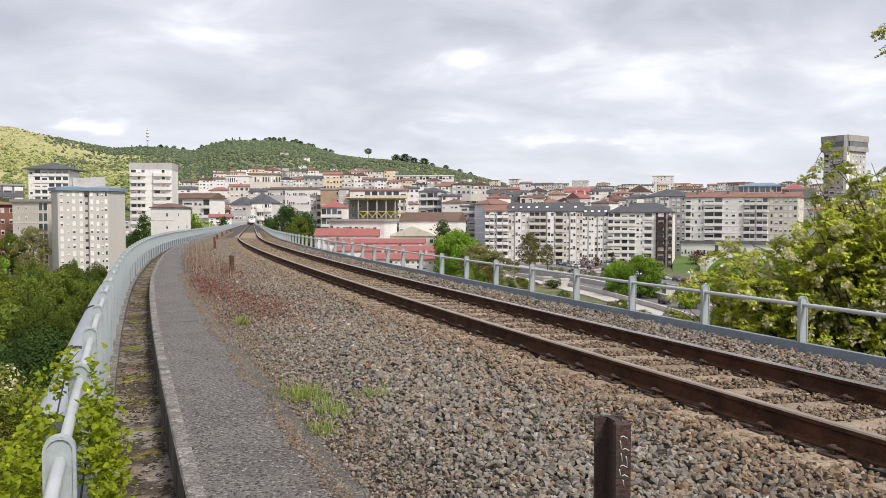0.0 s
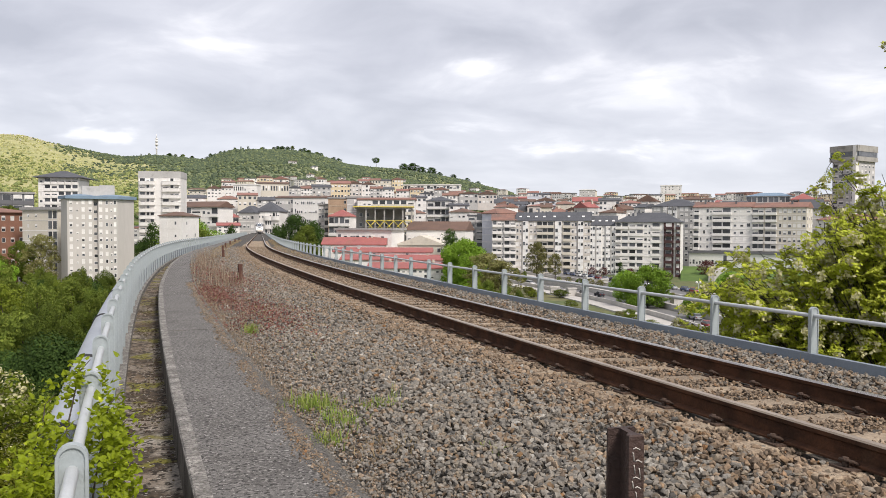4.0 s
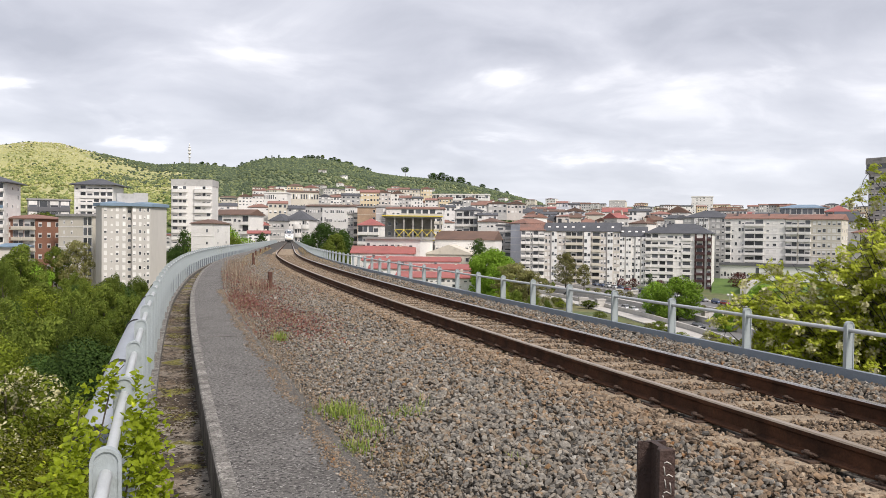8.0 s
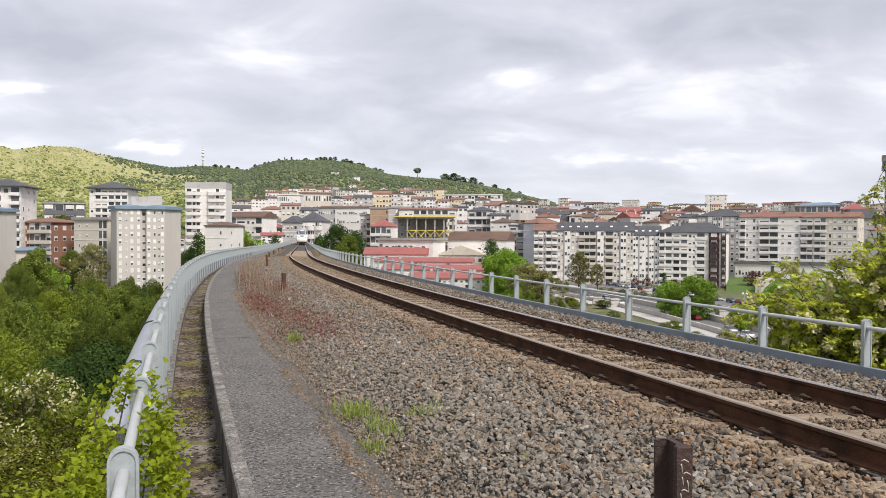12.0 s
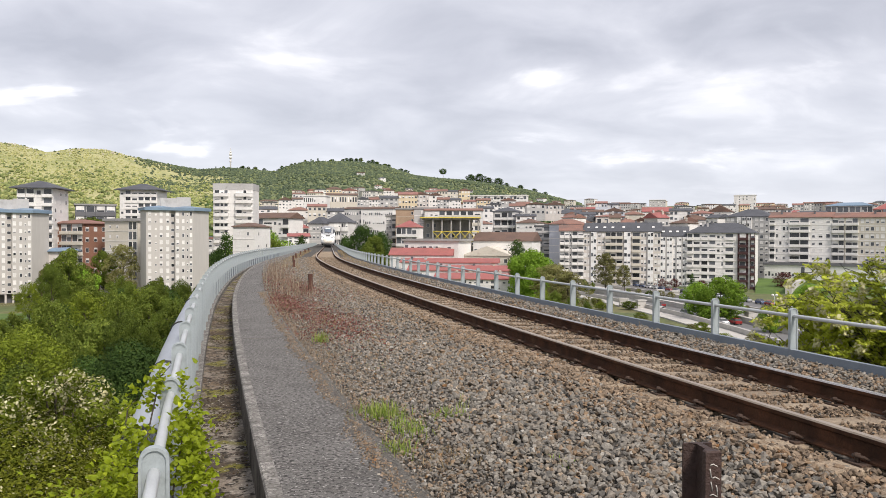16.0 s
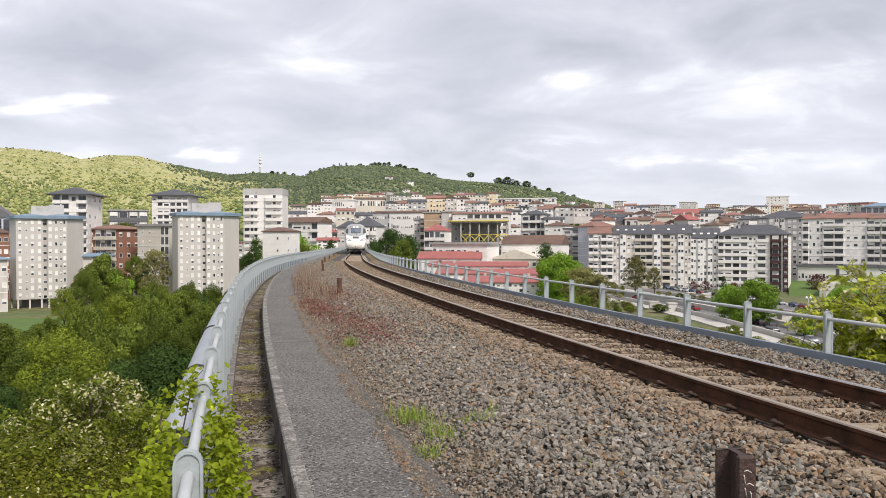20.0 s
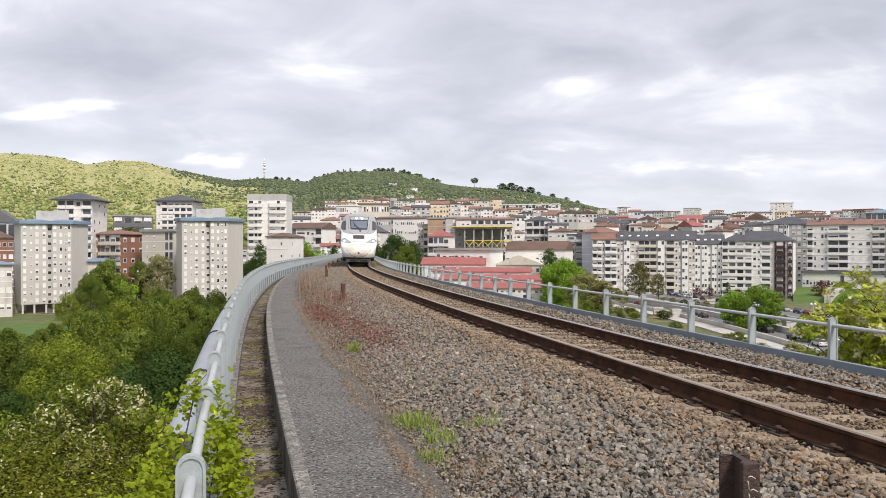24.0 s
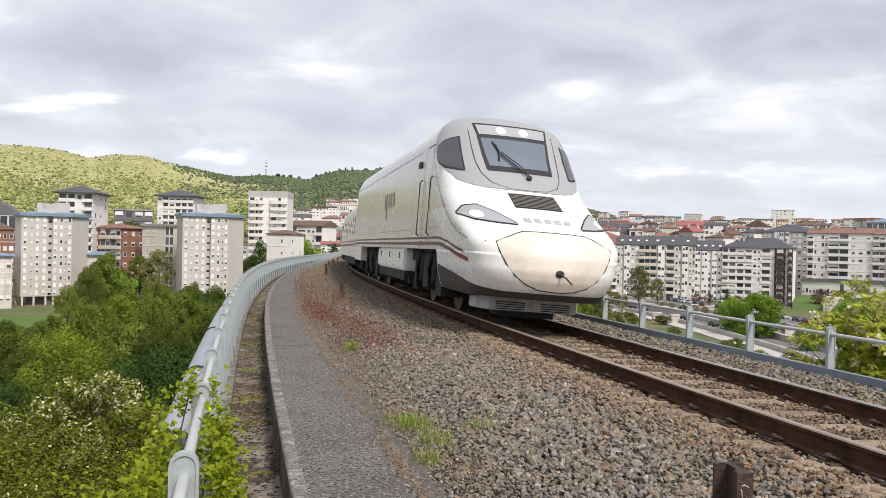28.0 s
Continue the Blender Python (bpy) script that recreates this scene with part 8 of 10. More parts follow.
M["grille"] = material("grey_grille", (0.13, 0.125, 0.11), 0.6, fine=30)
M["logo_grey"] = material("grey_lettering", (0.16, 0.15, 0.14), 0.5, fine=30)
M["logo_pale"] = material("worn_pale_grey_lettering", (0.42, 0.41, 0.40), 0.5, fine=30)
M["wheel_steel"] = material("wheel_steel", (0.09, 0.083, 0.078), 0.5, (0.05, 0.045, 0.042), 6, 0.8, 30, 0.1, 0.1, metal=0.8)


def lit(name, colour, power):
    mt = bpy.data.materials.new(name)
    mt.use_nodes = True
    b = mt.node_tree.nodes["Principled BSDF"]
    b.inputs["Base Color"].default_value = (*colour, 1)
    b.inputs["Emission Color"].default_value = (*colour, 1)
    b.inputs["Emission Strength"].default_value = power
    return mt


M["lamp_on"] = lit("headlamp_on", (1.0, 0.93, 0.80), 3.0)
M["lamp_dim"] = lit("headlamp_low", (1.0, 0.97, 0.92), 0.8)
CAR_L = 19.6


def half_width(z):
    lo = np.interp(z, [0.3, 0.55, 0.9, 1.3, 2.3], [1.18, 1.30, 1.40, 1.45, 1.47])
    k = np.clip((np.asarray(z, float) - 2.5) / 1.76, 0, 1)
    return np.where(np.asarray(z) > 2.5, 1.47 * (1 - k ** 4.5) ** (1 / 2.4), lo)


def nose_y(z):
    return 1.07 * np.interp(z, [0.3, 0.5, 0.65, 0.8, 0.95, 1.2, 1.35, 1.45, 1.6, 1.75, 2.06, 2.36, 2.6, 2.86, 3.2, 3.6, 3.86, 3.97, 4.08, 4.17, 4.23, 4.26], [0.5, 0.27, 0.13, 0.04, 0.0, 0.02, 0.07, 0.14, 0.32, 0.58, 1.16, 1.72, 2.1, 2.44, 2.78, 3.1, 3.33, 3.5, 3.75, 4.1, 4.6, 5.4])


def nose_len(z):
    return np.interp(z, [0.3, 0.5, 1.0, 1.4, 1.6, 1.9, 2.4, 2.9, 3.6, 4.26], [1.0, 1.0, 0.92, 0.95, 1.1, 1.35, 1.3, 1.0, 0.95, 0.5])


def skin(t, z, off=0.0):
    """A point of the power car's skin. t: 0 on the nose's centre line, -1 and 1 where the flanks begin, beyond that one tenth of a metre-length behind."""
    def at(t, z):
        w, y0, ln = float(half_width(z)), float(nose_y(z)), float(nose_len(z))
        a = min(abs(t), 1.0) * math.pi / 2
        x = w * math.sin(a) ** 0.86
        y = y0 + ln * (1 - max(math.cos(a), 0.0) ** 0.92) + max(abs(t) - 1, 0) * 10
        x *= 1 - float(np.interp(z, [1.1, 1.75], [0.105, 0.02])) * min(1.0, max(0.0, 1 - y / 5.0)) ** 1.3      # the body draws in towards the tip
        return Vector((math.copysign(x, t), y, z))
    p = at(t, z)
    if off:
        du, dv = at(t + 0.004, z) - at(t - 0.004, z), at(t, min(z + 0.004, 4.255)) - at(t, z - 0.004)
        n = du.cross(dv)
        p = p + n.normalized() * off if n.length > 1e-9 else p
    return p


def t_of(y, z, side):
    """The t of a flank point y metres behind the nose tip."""
    y0, ln = float(nose_y(z)), float(nose_len(z))
    if y > y0 + ln:
        return side * (1 + (y - y0 - ln) / 10)
    c = max(0.0, 1 - (y - y0) / ln)
    return side * math.acos(min(1.0, c ** (1 / 0.92))) / (math.pi / 2)


def patch(name, fn, nu, nv, mat, parent, off=0.006, label="", smooth=True):
    """A piece of skin: fn(u, v) gives t and z for u, v from 0 to 1."""
    v = [tuple(skin(*fn(i / nu, j / nv), off)) for j in range(nv + 1) for i in range(nu + 1)]
    f = [(j * (nu + 1) + i, j * (nu + 1) + i + 1, (j + 1) * (nu + 1) + i + 1, (j + 1) * (nu + 1) + i) for j in range(nv) for i in range(nu)]
    return raw(name, v, f, mat, parent, label, smooth)


def rows_patch(name, rows, mat, parent, off=0.006, nu=24, nv=16, label=""):
    """A patch from rows of (z, left t, right t)."""
    zs, a, b = zip(*rows)
    k = [i / (len(rows) - 1) for i in range(len(rows))]
    return patch(name, lambda u, v: ((1 - u) * float(np.interp(v, k, a)) + u * float(np.interp(v, k, b)), float(np.interp(v, k, zs))), nu, nv, mat, parent, off, label)


def t_at(x, z):
    """The t of the nose point x metres off the centre line."""
    k = min(1.0, abs(x) / max(float(half_width(z)), 1e-3))
    return math.copysign(math.asin(k ** (1 / 0.86)) / (math.pi / 2), x)


def front_patch(name, rows, mat, parent, off=0.006, nu=24, nv=16, label=""):
    """A patch from rows of (z, half width in metres)."""
    zs, ws = zip(*rows)
    k = [i / (len(rows) - 1) for i in range(len(rows))]

    def fn(u, v):
        z, w = float(np.interp(v, k, zs)), float(np.interp(v, k, ws))
        return t_at((2 * u - 1) * w, z), z
    return patch(name, fn, nu, nv, mat, parent, off, label)


def strip_on(name, pts, width, mat, parent, off=0.009, label=""):
    """A thin line laid on the skin along (t, z) points."""
    P = [skin(t, z, off) for t, z in pts]
    v, f = [], []
    for i, p in enumerate(P):
        d = (P[min(i + 1, len(P) - 1)] - P[max(i - 1, 0)]).normalized()
        t, z = pts[i]
        n = (skin(t, z, 0.05) - skin(t, z, 0.01)).normalized()
        s = d.cross(n).normalized() * width / 2
        v += [tuple(p - s), tuple(p + s)]
        if i:
            f.append((2 * i - 2, 2 * i - 1, 2 * i + 1, 2 * i))
    return raw(name, v, f, mat, parent, label)


def bogie(parent, yc):
    bg = new("bogie")
    bg.parent = parent
    bg.location = (0, yc, 0)
    bm = bmesh.new()
    for x in (-1.05, 1.05):
        box(bm, x - 0.09, x + 0.09, -1.75, 1.75, 0.42, 0.72)
        box(bm, x - 0.2, x + 0.2, -0.45, 0.45, 0.38, 1.1)
        box(bm, x - 0.06, x + 0.06, -2.3, 2.3, 0.74, 0.95)
        for y in (-1.3, 1.3):
            box(bm, x - 0.2, x + 0.2, y - 0.26, y + 0.26, 0.28, 0.9)
        for y in (-0.7, 0.7):
            tube(bm, [(x * 1.1, y, 0.5), (x * 1.1, y, 1.15)], 0.13, 8)
            tube(bm, [(x * 1.22, y + 0.25, 0.35), (x * 1.22, y + 0.35, 0.8), (x * 1.2, y + 0.1, 1.15)], 0.05, 6)
    box(bm, -0.96, 0.96, -0.3, 0.3, 0.45, 0.8)
    part("bogie_frame", bm, M["train_dark"], bg, "black grimy bogie frame")
    wheels = []
    for y in (-1.3, 1.3):
        bm = bmesh.new()
        for sx in (-1, 1):
            x = sx * 0.757
            for r, h0, h1 in ((0.46, -0.05, 0.07), (0.49, 0.07, 0.1), (0.2, -0.07, 0.11)):
                lo = [bm.verts.new((x - sx * h0, r * math.cos(q), r * math.sin(q))) for q in [2 * math.pi * k / 28 for k in range(28)]]
                hi = [bm.verts.new((x - sx * h1, r * math.cos(q), r * math.sin(q))) for q in [2 * math.pi * k / 28 for k in range(28)]]
                for k in range(28):
                    bm.faces.new((lo[k], lo[(k + 1) % 28], hi[(k + 1) % 28], hi[k]))
                bm.faces.new(lo[::-1])
                bm.faces.new(hi)
        tube(bm, [(-0.8, 0, 0), (0.8, 0, 0)], 0.09, 10)
        bmesh.ops.recalc_face_normals(bm, faces=bm.faces)
        w = part("wheelset", bm, M["wheel_steel"], bg, "worn steel wheels on their axle")
        w.location = (0, y, 0.47)
        wheels.append(w)
    return bg, wheels


def shell(name, zs, ts_rear, mat, parent, ny=12, narc=56, label=""):
    """The skin between the given heights, from the nose back to ts_rear metres."""
    cols = []
    for k in range(ny):
        cols.append(("L", k / ny))
    cols += [("A", -1 + 2 * k / narc) for k in range(narc + 1)]
    for k in range(1, ny + 1):
        cols.append(("R", k / ny))
    v = []
    for z in zs:
        end = float(nose_y(z) + nose_len(z))
        for kind, q in cols:
            if kind == "A":
                v.append(tuple(skin(q, z)))
            else:
                y = ts_rear + (end - ts_rear) * q if kind == "L" else end + (ts_rear - end) * q
                p = skin(t_of(max(y, end), z, -1 if kind == "L" else 1), z)
                v.append((p.x, y, z))
    n = len(cols)
    f = [(j * n + i, j * n + i + 1, (j + 1) * n + i + 1, (j + 1) * n + i) for j in range(len(zs) - 1) for i in range(n - 1)]
    f.append(tuple(range((len(zs) - 1) * n, len(zs) * n)))
    return raw(name, v, f, mat, parent, label, smooth=True)


def build_power_car():
    car = thing("power_car", "white and silver streamlined train power car with a dusty nose", "train")
    zu = list(np.linspace(1.22, 2.3, 22)) + list(np.linspace(2.35, 3.6, 24)) + [3.68, 3.77, 3.86, 3.94, 4.01, 4.07, 4.12, 4.16, 4.195, 4.22, 4.24, 4.257]
    body = shell("body", zu, CAR_L, M["train_white"], car)
    body.data.materials.append(M["train_side"])
    # flanks behind the nose get the paint with shade in its colour
    body.data.polygons.foreach_set("material_index", [1 if (p.center.y > 3.3 and abs(p.center.x) > 0.5) else 0 for p in body.data.polygons])
    shell("nose_skirt", list(np.linspace(0.48, 1.22, 16)), 3.35, M["train_white"], car, ny=3)
    # underframe between and behind the bogies, with near-black filling for the shade there
    bm = bmesh.new()
    box(bm, -1.2, 1.2, 2.2, CAR_L - 0.3, 0.95, 1.24)
    box(bm, -0.62, 0.62, 3.0, CAR_L - 0.5, 0.3, 0.95)
    for q in range(9):
        y = 6.9 + q * 0.62
        box(bm, -1.3, 1.3, y, y + 0.12, 0.36, 0.5)
    box(bm, -1.1, 1.1, 1.5, 3.4, 0.44, 1.1)
    part("underframe", bm, M["train_dark"], car)
    bm = bmesh.new()
    box(bm, -1.42, 1.42, 7.2, 12.2, 0.66, 1.22)
    bmesh.ops.bevel(bm, geom=bm.edges[:], offset=0.05, segments=2, affect="EDGES")
    eq = part("equipment_box", bm, M["train_white"], car, "white equipment casing under the floor")
    bm = bmesh.new()
    box(bm, -1.36, 1.36, 7.3, 12.1, 0.42, 0.66)
    part("box_sole", bm, M["train_dark"], eq)
    for y in (7.9, 9.7, 11.5):
        bm = bmesh.new()
        box(bm, -1.435, -1.415, y - 0.03, y + 0.03, 0.95, 1.12)
        part("latch", bm, M["seal"], eq)
    bm = bmesh.new()
    box(bm, -1.42, 1.42, 17.2, CAR_L - 0.1, 0.7, 1.22)
    part("rear_skirt", bm, M["train_side"], car)
    # silver hood of the cab
    hood_rows = [(2.425, t_at(0.12, 2.425)), (2.43, t_at(0.5, 2.43)), (2.45, t_at(0.8, 2.45)), (2.50, t_at(1.02, 2.5)), (2.60, t_at(1.24, 2.6)), (2.72, t_of(2.95, 2.72, 1)), (2.9, t_of(3.35, 2.9, 1)), (3.1, t_of(3.7, 3.1, 1)),
                 (3.35, t_of(4.0, 3.35, 1)), (3.6, t_of(4.25, 3.6, 1)), (3.82, t_of(4.45, 3.82, 1)), (4.0, t_of(4.6, 4.0, 1)), (4.12, t_of(4.8, 4.12, 1)), (4.2, t_of(5.1, 4.2, 1)), (4.25, t_of(5.6, 4.25, 1))]
    hood = rows_patch("cab_hood", [(z, -w, w) for z, w in hood_rows], M["train_grey"], car, 0.010, 72, 70, "silver-grey painted cab hood")
    for s in (-1, 1):
        strip_on("moulding_seam", [(t_of(y, z, s), z) for y, z in ((4.75, 3.93), (4.5, 3.7), (4.2, 3.35), (3.9, 3.0), (3.55, 2.65), (3.1, 2.3), (2.6, 2.0), (2.0, 1.72), (1.5, 1.55), (1.0, 1.45), (0.5, 1.41))], 0.014, M["seal"], car, 0.008)
    # windscreen with its dark surround, and the lamp window over it
    front_patch("windscreen_surround", [(2.82, 0.66), (2.86, 0.68), (3.58, 0.75), (3.605, 0.745)], M["seal"], hood, 0.016, 24, 20)
    scr = front_patch("windscreen", [(2.93, 0.61), (3.53, 0.685), (3.555, 0.67)], M["screen"], hood, 0.021, 20, 14, "dark reflecting windscreen")
    front_patch("lamp_window_frame", [(3.605, 0.745), (3.89, 0.80), (3.905, 0.78)], M["seal"], hood, 0.016, 24, 10)
    front_patch("lamp_window", [(3.64, 0.70), (3.86, 0.745)], M["lamp_glass"], hood, 0.021, 20, 8, "grey lamp window above the windscreen")
    for s in (-1, 1):
        patch("roof_lamp", lambda u, v, s=s: (lambda z: (t_at(s * 0.24 + 0.095 * v * math.cos(2 * math.pi * u), z), z))(3.755 + 0.075 * v * math.sin(2 * math.pi * u)), 20, 3, M["lamp_on"], hood, 0.028, "lit round headlamp")
    lower = [(0.90, 3.75), (0.89, 3.4), (0.86, 3.0), (0.80, 2.75), (0.66, 2.56), (0.4, 2.46), (0.15, 2.44)]
    strip_on("windscreen_panel_seam", [(t_at(-x, z), z) for x, z in lower] + [(t_at(x, z), z) for x, z in lower[::-1]], 0.014, M["seal"], hood, 0.015)
    # wiper
    def sk(x, z, off):
        return skin(t_at(x, z), z, off)
    bm = bmesh.new()
    tube(bm, [sk(0.1, 2.70, 0.05), sk(-0.05, 2.9, 0.06), sk(-0.36, 3.2, 0.06), sk(-0.42, 3.4, 0.05)], 0.014, 6)
    tube(bm, [sk(0.13, 2.72, 0.05), sk(0.0, 2.92, 0.075), sk(-0.33, 3.22, 0.07)], 0.010, 6)
    tube(bm, [sk(-0.40, 3.05, 0.035), sk(-0.37, 3.25, 0.045), sk(-0.47, 3.46, 0.035)], 0.018, 6)
    tube(bm, [sk(0.1, 2.69, 0.0), sk(0.1, 2.69, 0.08)], 0.055, 8)
    part("wiper", bm, M["seal"], scr, "black windscreen wiper arm")
    # cab side windows
    win = [(2.82, 1.10, 2.85), (2.88, 1.10, 3.2), (2.98, 1.10, 3.5), (3.12, 1.10, 3.74), (3.26, 1.10, 3.87), (3.38, 1.10, 3.86), (3.48, 1.10, 3.74), (3.55, 1.10, 3.55)]
    for s in (-1, 1):
        k = [q / (len(win) - 1) for q in range(len(win))]

        def side(u, v, s=s, grow=0.0):
            z, a, b = (float(np.interp(v, k, col)) for col in zip(*win))
            z = 3.2 + (z - 3.2) * (1 + 2.2 * grow)
            ta, tb = abs(t_at(a - grow * 0.8, z)), abs(t_of(b + grow, z, 1))
            return s * (ta + (max(tb, ta + 0.004) - ta) * u), z
        rim = lambda u, v, f=side: f(u, v, grow=0.035)
        patch("side_window_seal", rim, 14, 14, M["seal"], hood, 0.015)
        patch("side_window", side, 14, 14, M["side_glass"], hood, 0.020, "tinted cab side window")
        # headlamp

        def lamp(u, v, s=s, grow=1.0):
            x = 0.60 + 0.80 * u
            z0 = float(np.interp(u, [0, 0.4, 0.8, 1], [1.735, 1.755, 1.80, 1.90]))
            z1 = float(np.interp(u, [0, 0.3, 0.62, 0.88, 1], [1.745, 1.93, 2.07, 2.04, 1.915]))
            m = (z0 + z1) / 2
            x, z = 1.0 + (x - 1.0) * grow, m + ((z0 - m) * (1 - v) + (z1 - m) * v) * grow + (v - 0.5) * 0.04 * (grow > 1)
            return t_at(s * x, z), z
        patch("headlamp_seal", lambda u, v, f=lamp: f(u, v, grow=1.04), 18, 8, M["seal"], car, 0.005)
        hl = patch("headlamp", lamp, 18, 8, M["lamp_glass"], car, 0.010, "grey glazed headlamp")
        patch("headlamp_bulb", lambda u, v, s=s: (lambda z: (t_at(s * (1.16 + 0.10 * v * math.cos(2 * math.pi * u)), z), z))(1.885 + 0.07 * v * math.sin(2 * math.pi * u)), 16, 3, M["lamp_dim"], hl, 0.014, "glowing round lamp")
    # grille of slats
    gr = front_patch("grille", [(2.06, 0.455), (2.36, 0.455)], M["seal"], car, 0.006, 18, 8, "ribbed grey air grille")
    for k in range(10):
        z = 2.075 + k * 0.0285
        front_patch("slat", [(z, 0.445), (z + 0.014, 0.445)], M["grille"], gr, 0.016, 16, 1)
    # crease of the bonnet over the headlamps and small bars in place of the front lettering
    crease = [(1.40, 2.12), (1.2, 2.28), (0.95, 2.36), (0.6, 2.40)]
    strip_on("bonnet_crease", [(t_at(-x, z), z) for x, z in crease] + [(t_at(x, z), z) for x, z in crease[::-1]], 0.012, M["train_grey"], car, 0.005)
    for k in range(5):
        x = -0.44 + k * 0.185
        patch("lettering_bar", lambda u, v, x=x: (t_at(x + 0.125 * u, 1.79 + 0.075 * v), 1.79 + 0.075 * v), 4, 2, M["logo_pale"], car, 0.007)
    # coupler cover: a dusty bowl with a dark seam
    cover = [(0.645, 0.1), (0.665, 0.35), (0.74, 0.58), (0.88, 0.80), (1.06, 0.96), (1.26, 1.05), (1.41, 1.075), (1.49, 0.88), (1.56, 0.72), (1.61, 0.57), (1.62, 0.3)]
    front_patch("coupler_cover", cover, M["train_dusty"], car, 0.005, 40, 40, "cream coupler cover stained with brown dust")
    strip_on("cover_seam", [(t_at(-w, z), z) for z, w in cover[::-1]] + [(t_at(w, z), z) for z, w in cover], 0.022, M["seal"], car, 0.010)
    strip_on("cover_top_seam", [(t_at(x, 1.62), 1.62) for x in (-0.3, -0.1, 0.1, 0.3)], 0.022, M["seal"], car, 0.010)
    hole = patch("hook_hole", lambda u, v: (t_at(0.085 * v * math.cos(2 * math.pi * u), 0.95 + 0.06 * v * math.sin(2 * math.pi * u)), 0.95 + 0.06 * v * math.sin(2 * math.pi * u)), 16, 3, M["seal"], car, 0.012)
    bm = bmesh.new()
    tube(bm, [(0.0, 0.02, 0.95), (0.06, -0.12, 0.90), (0.16, -0.16, 0.80)], 0.014, 6)
    part("tow_cable", bm, M["clip"], hole, "short brown cable hanging from the hole")
    # dark lower edge, widened for the shade under the nose, and plough
    for s in (-1, 1):
        def low(u, v, s=s):
            y = 0.3 + 3.0 * u
            h = float(np.interp(y, [0.3, 1.0, 2.0, 3.3], [0.10, 0.19, 0.32, 0.46]))
            return t_of(y, 0.485 + h * v, s), 0.485 + h * v
        patch("lower_edge", low, 30, 4, M["skirt_dark"], car, 0.005, "dark grey lower skirt edge, widened for the shade below")
    # centre piece painted dark where the nose turns under into shadow
    rows_patch("lower_edge", [(0.485, -0.5, 0.5), (0.55, -0.5, 0.5), (0.60, -0.42, 0.42)], M["skirt_dark"], car, 0.0045, 30, 4, "dark grey lower skirt edge, widened for the shade below")
    bm = bmesh.new()
    pts = [(-0.98, 2.0), (-0.96, 1.6), (-0.82, 1.22), (0.82, 1.22), (0.96, 1.6), (0.98, 2.0)]
    prism(bm, pts, 0.225, 0.47)
    pl = part("plough", bm, M["plough_grey"], car, "grey slotted plough below the nose")
    for s in (-1, 1):
        for k in range(4):
            bm = bmesh.new()
            box(bm, s * 0.42 - 0.27, s * 0.42 + 0.27, 1.212, 1.26, 0.245 + k * 0.04, 0.264 + k * 0.04)
            part("slot", bm, M["seal"], pl)
    bm = bmesh.new()
    box(bm, -0.5, 0.5, 1.5, 2.3, 0.10, 0.225)
    part("sand_guard", bm, M["train_dark"], car)
    # stripes along the flank, dipping towards the nose
    for s in (-1, 1):
        def zc(y):
            return float(np.interp(y, [0.9, 1.6, 2.3, 3.0, 20], [1.05, 1.13, 1.25, 1.33, 1.33]))
        for lo, hi, y0 in ((0.10, 0.15, 1.25), (-0.03, 0.045, 1.0)):
            patch("stripe", lambda u, v, s=s, lo=lo, hi=hi, y0=y0: (lambda y: (t_of(y, zc(y) + lo, s), zc(y) + lo + (hi - lo) * v))(y0 + (CAR_L - 0.1 - y0) * u ** 2), 60, 1, M["stripe"], car, 0.006, "faded purple stripe")
        patch("stripe_tip", lambda u, v, s=s: (lambda y: (t_of(y, zc(y), s), zc(y) - 0.03 + 0.08 * v))(1.0 + 0.75 * u), 10, 1, M["red_tip"], car, 0.009, "dark red stripe end")
        # cab door with its handrails
        for y in (4.15, 4.95):
            strip_on("door_seam", [(t_of(y, z, s), z) for z in np.linspace(1.26, 3.45, 14)], 0.02, M["seal"], car, 0.008)
        strip_on("door_seam", [(t_of(y, 3.45, s), 3.45) for y in np.linspace(4.15, 4.95, 6)], 0.02, M["seal"], car, 0.008)
        for y in (3.95, 5.15):
            bm = bmesh.new()
            x = s * 1.53
            tube(bm, [(x - s * 0.05, y, 1.5), (x, y, 1.55), (x, y, 2.7), (x - s * 0.05, y, 2.75)], 0.018, 6)
            part("handrail", bm, M["grille"], car)
        bm = bmesh.new()
        box(bm, s * 1.42 - 0.1, s * 1.42 + 0.1, 5.35, 5.6, 3.05, 3.18)
        part("mirror_camera", bm, M["seal"], car)
        # upper side crease and grey lettering as plain bars
        strip_on("roof_crease", [(t_of(y, 3.42, s), 3.42) for y in np.linspace(5.6, CAR_L - 0.3, 16)], 0.02, M["train_grey"], car, 0.006)
        for k, (y, h) in enumerate(((9.3, 0.42), (9.75, 0.42), (10.2, 0.42), (10.65, 0.72), (11.0, 0.42))):
            zb = 2.35 - (0.3 if k == 3 else 0)
            patch("lettering_bar", lambda u, v, y=y, h=h, s=s, zb=zb: (t_of(y + 0.2 * u + 0.1 * v, zb + h * v, s), zb + h * v), 2, 3, M["logo_grey"], car, 0.006)
        strip_on("panel_seam", [(t_of(y, 1.66, s), 1.66) for y in np.linspace(3.2, CAR_L - 0.2, 12)], 0.012, M["train_grey"], car, 0.006)
    # rear wall
    bm = bmesh.new()
    ring = [(float(half_width(z)), z) for z in zu]
    vs = [bm.verts.new((-w, CAR_L, z)) for w, z in ring] + [bm.verts.new((w, CAR_L, z)) for w, z in ring[::-1]]
    bm.faces.new(vs)
    part("rear_wall", bm, M["train_dark"], car)
    wheels = []
    for y in (4.9, 15.0):
        wheels += bogie(car, y)[1]
    return car, wheels


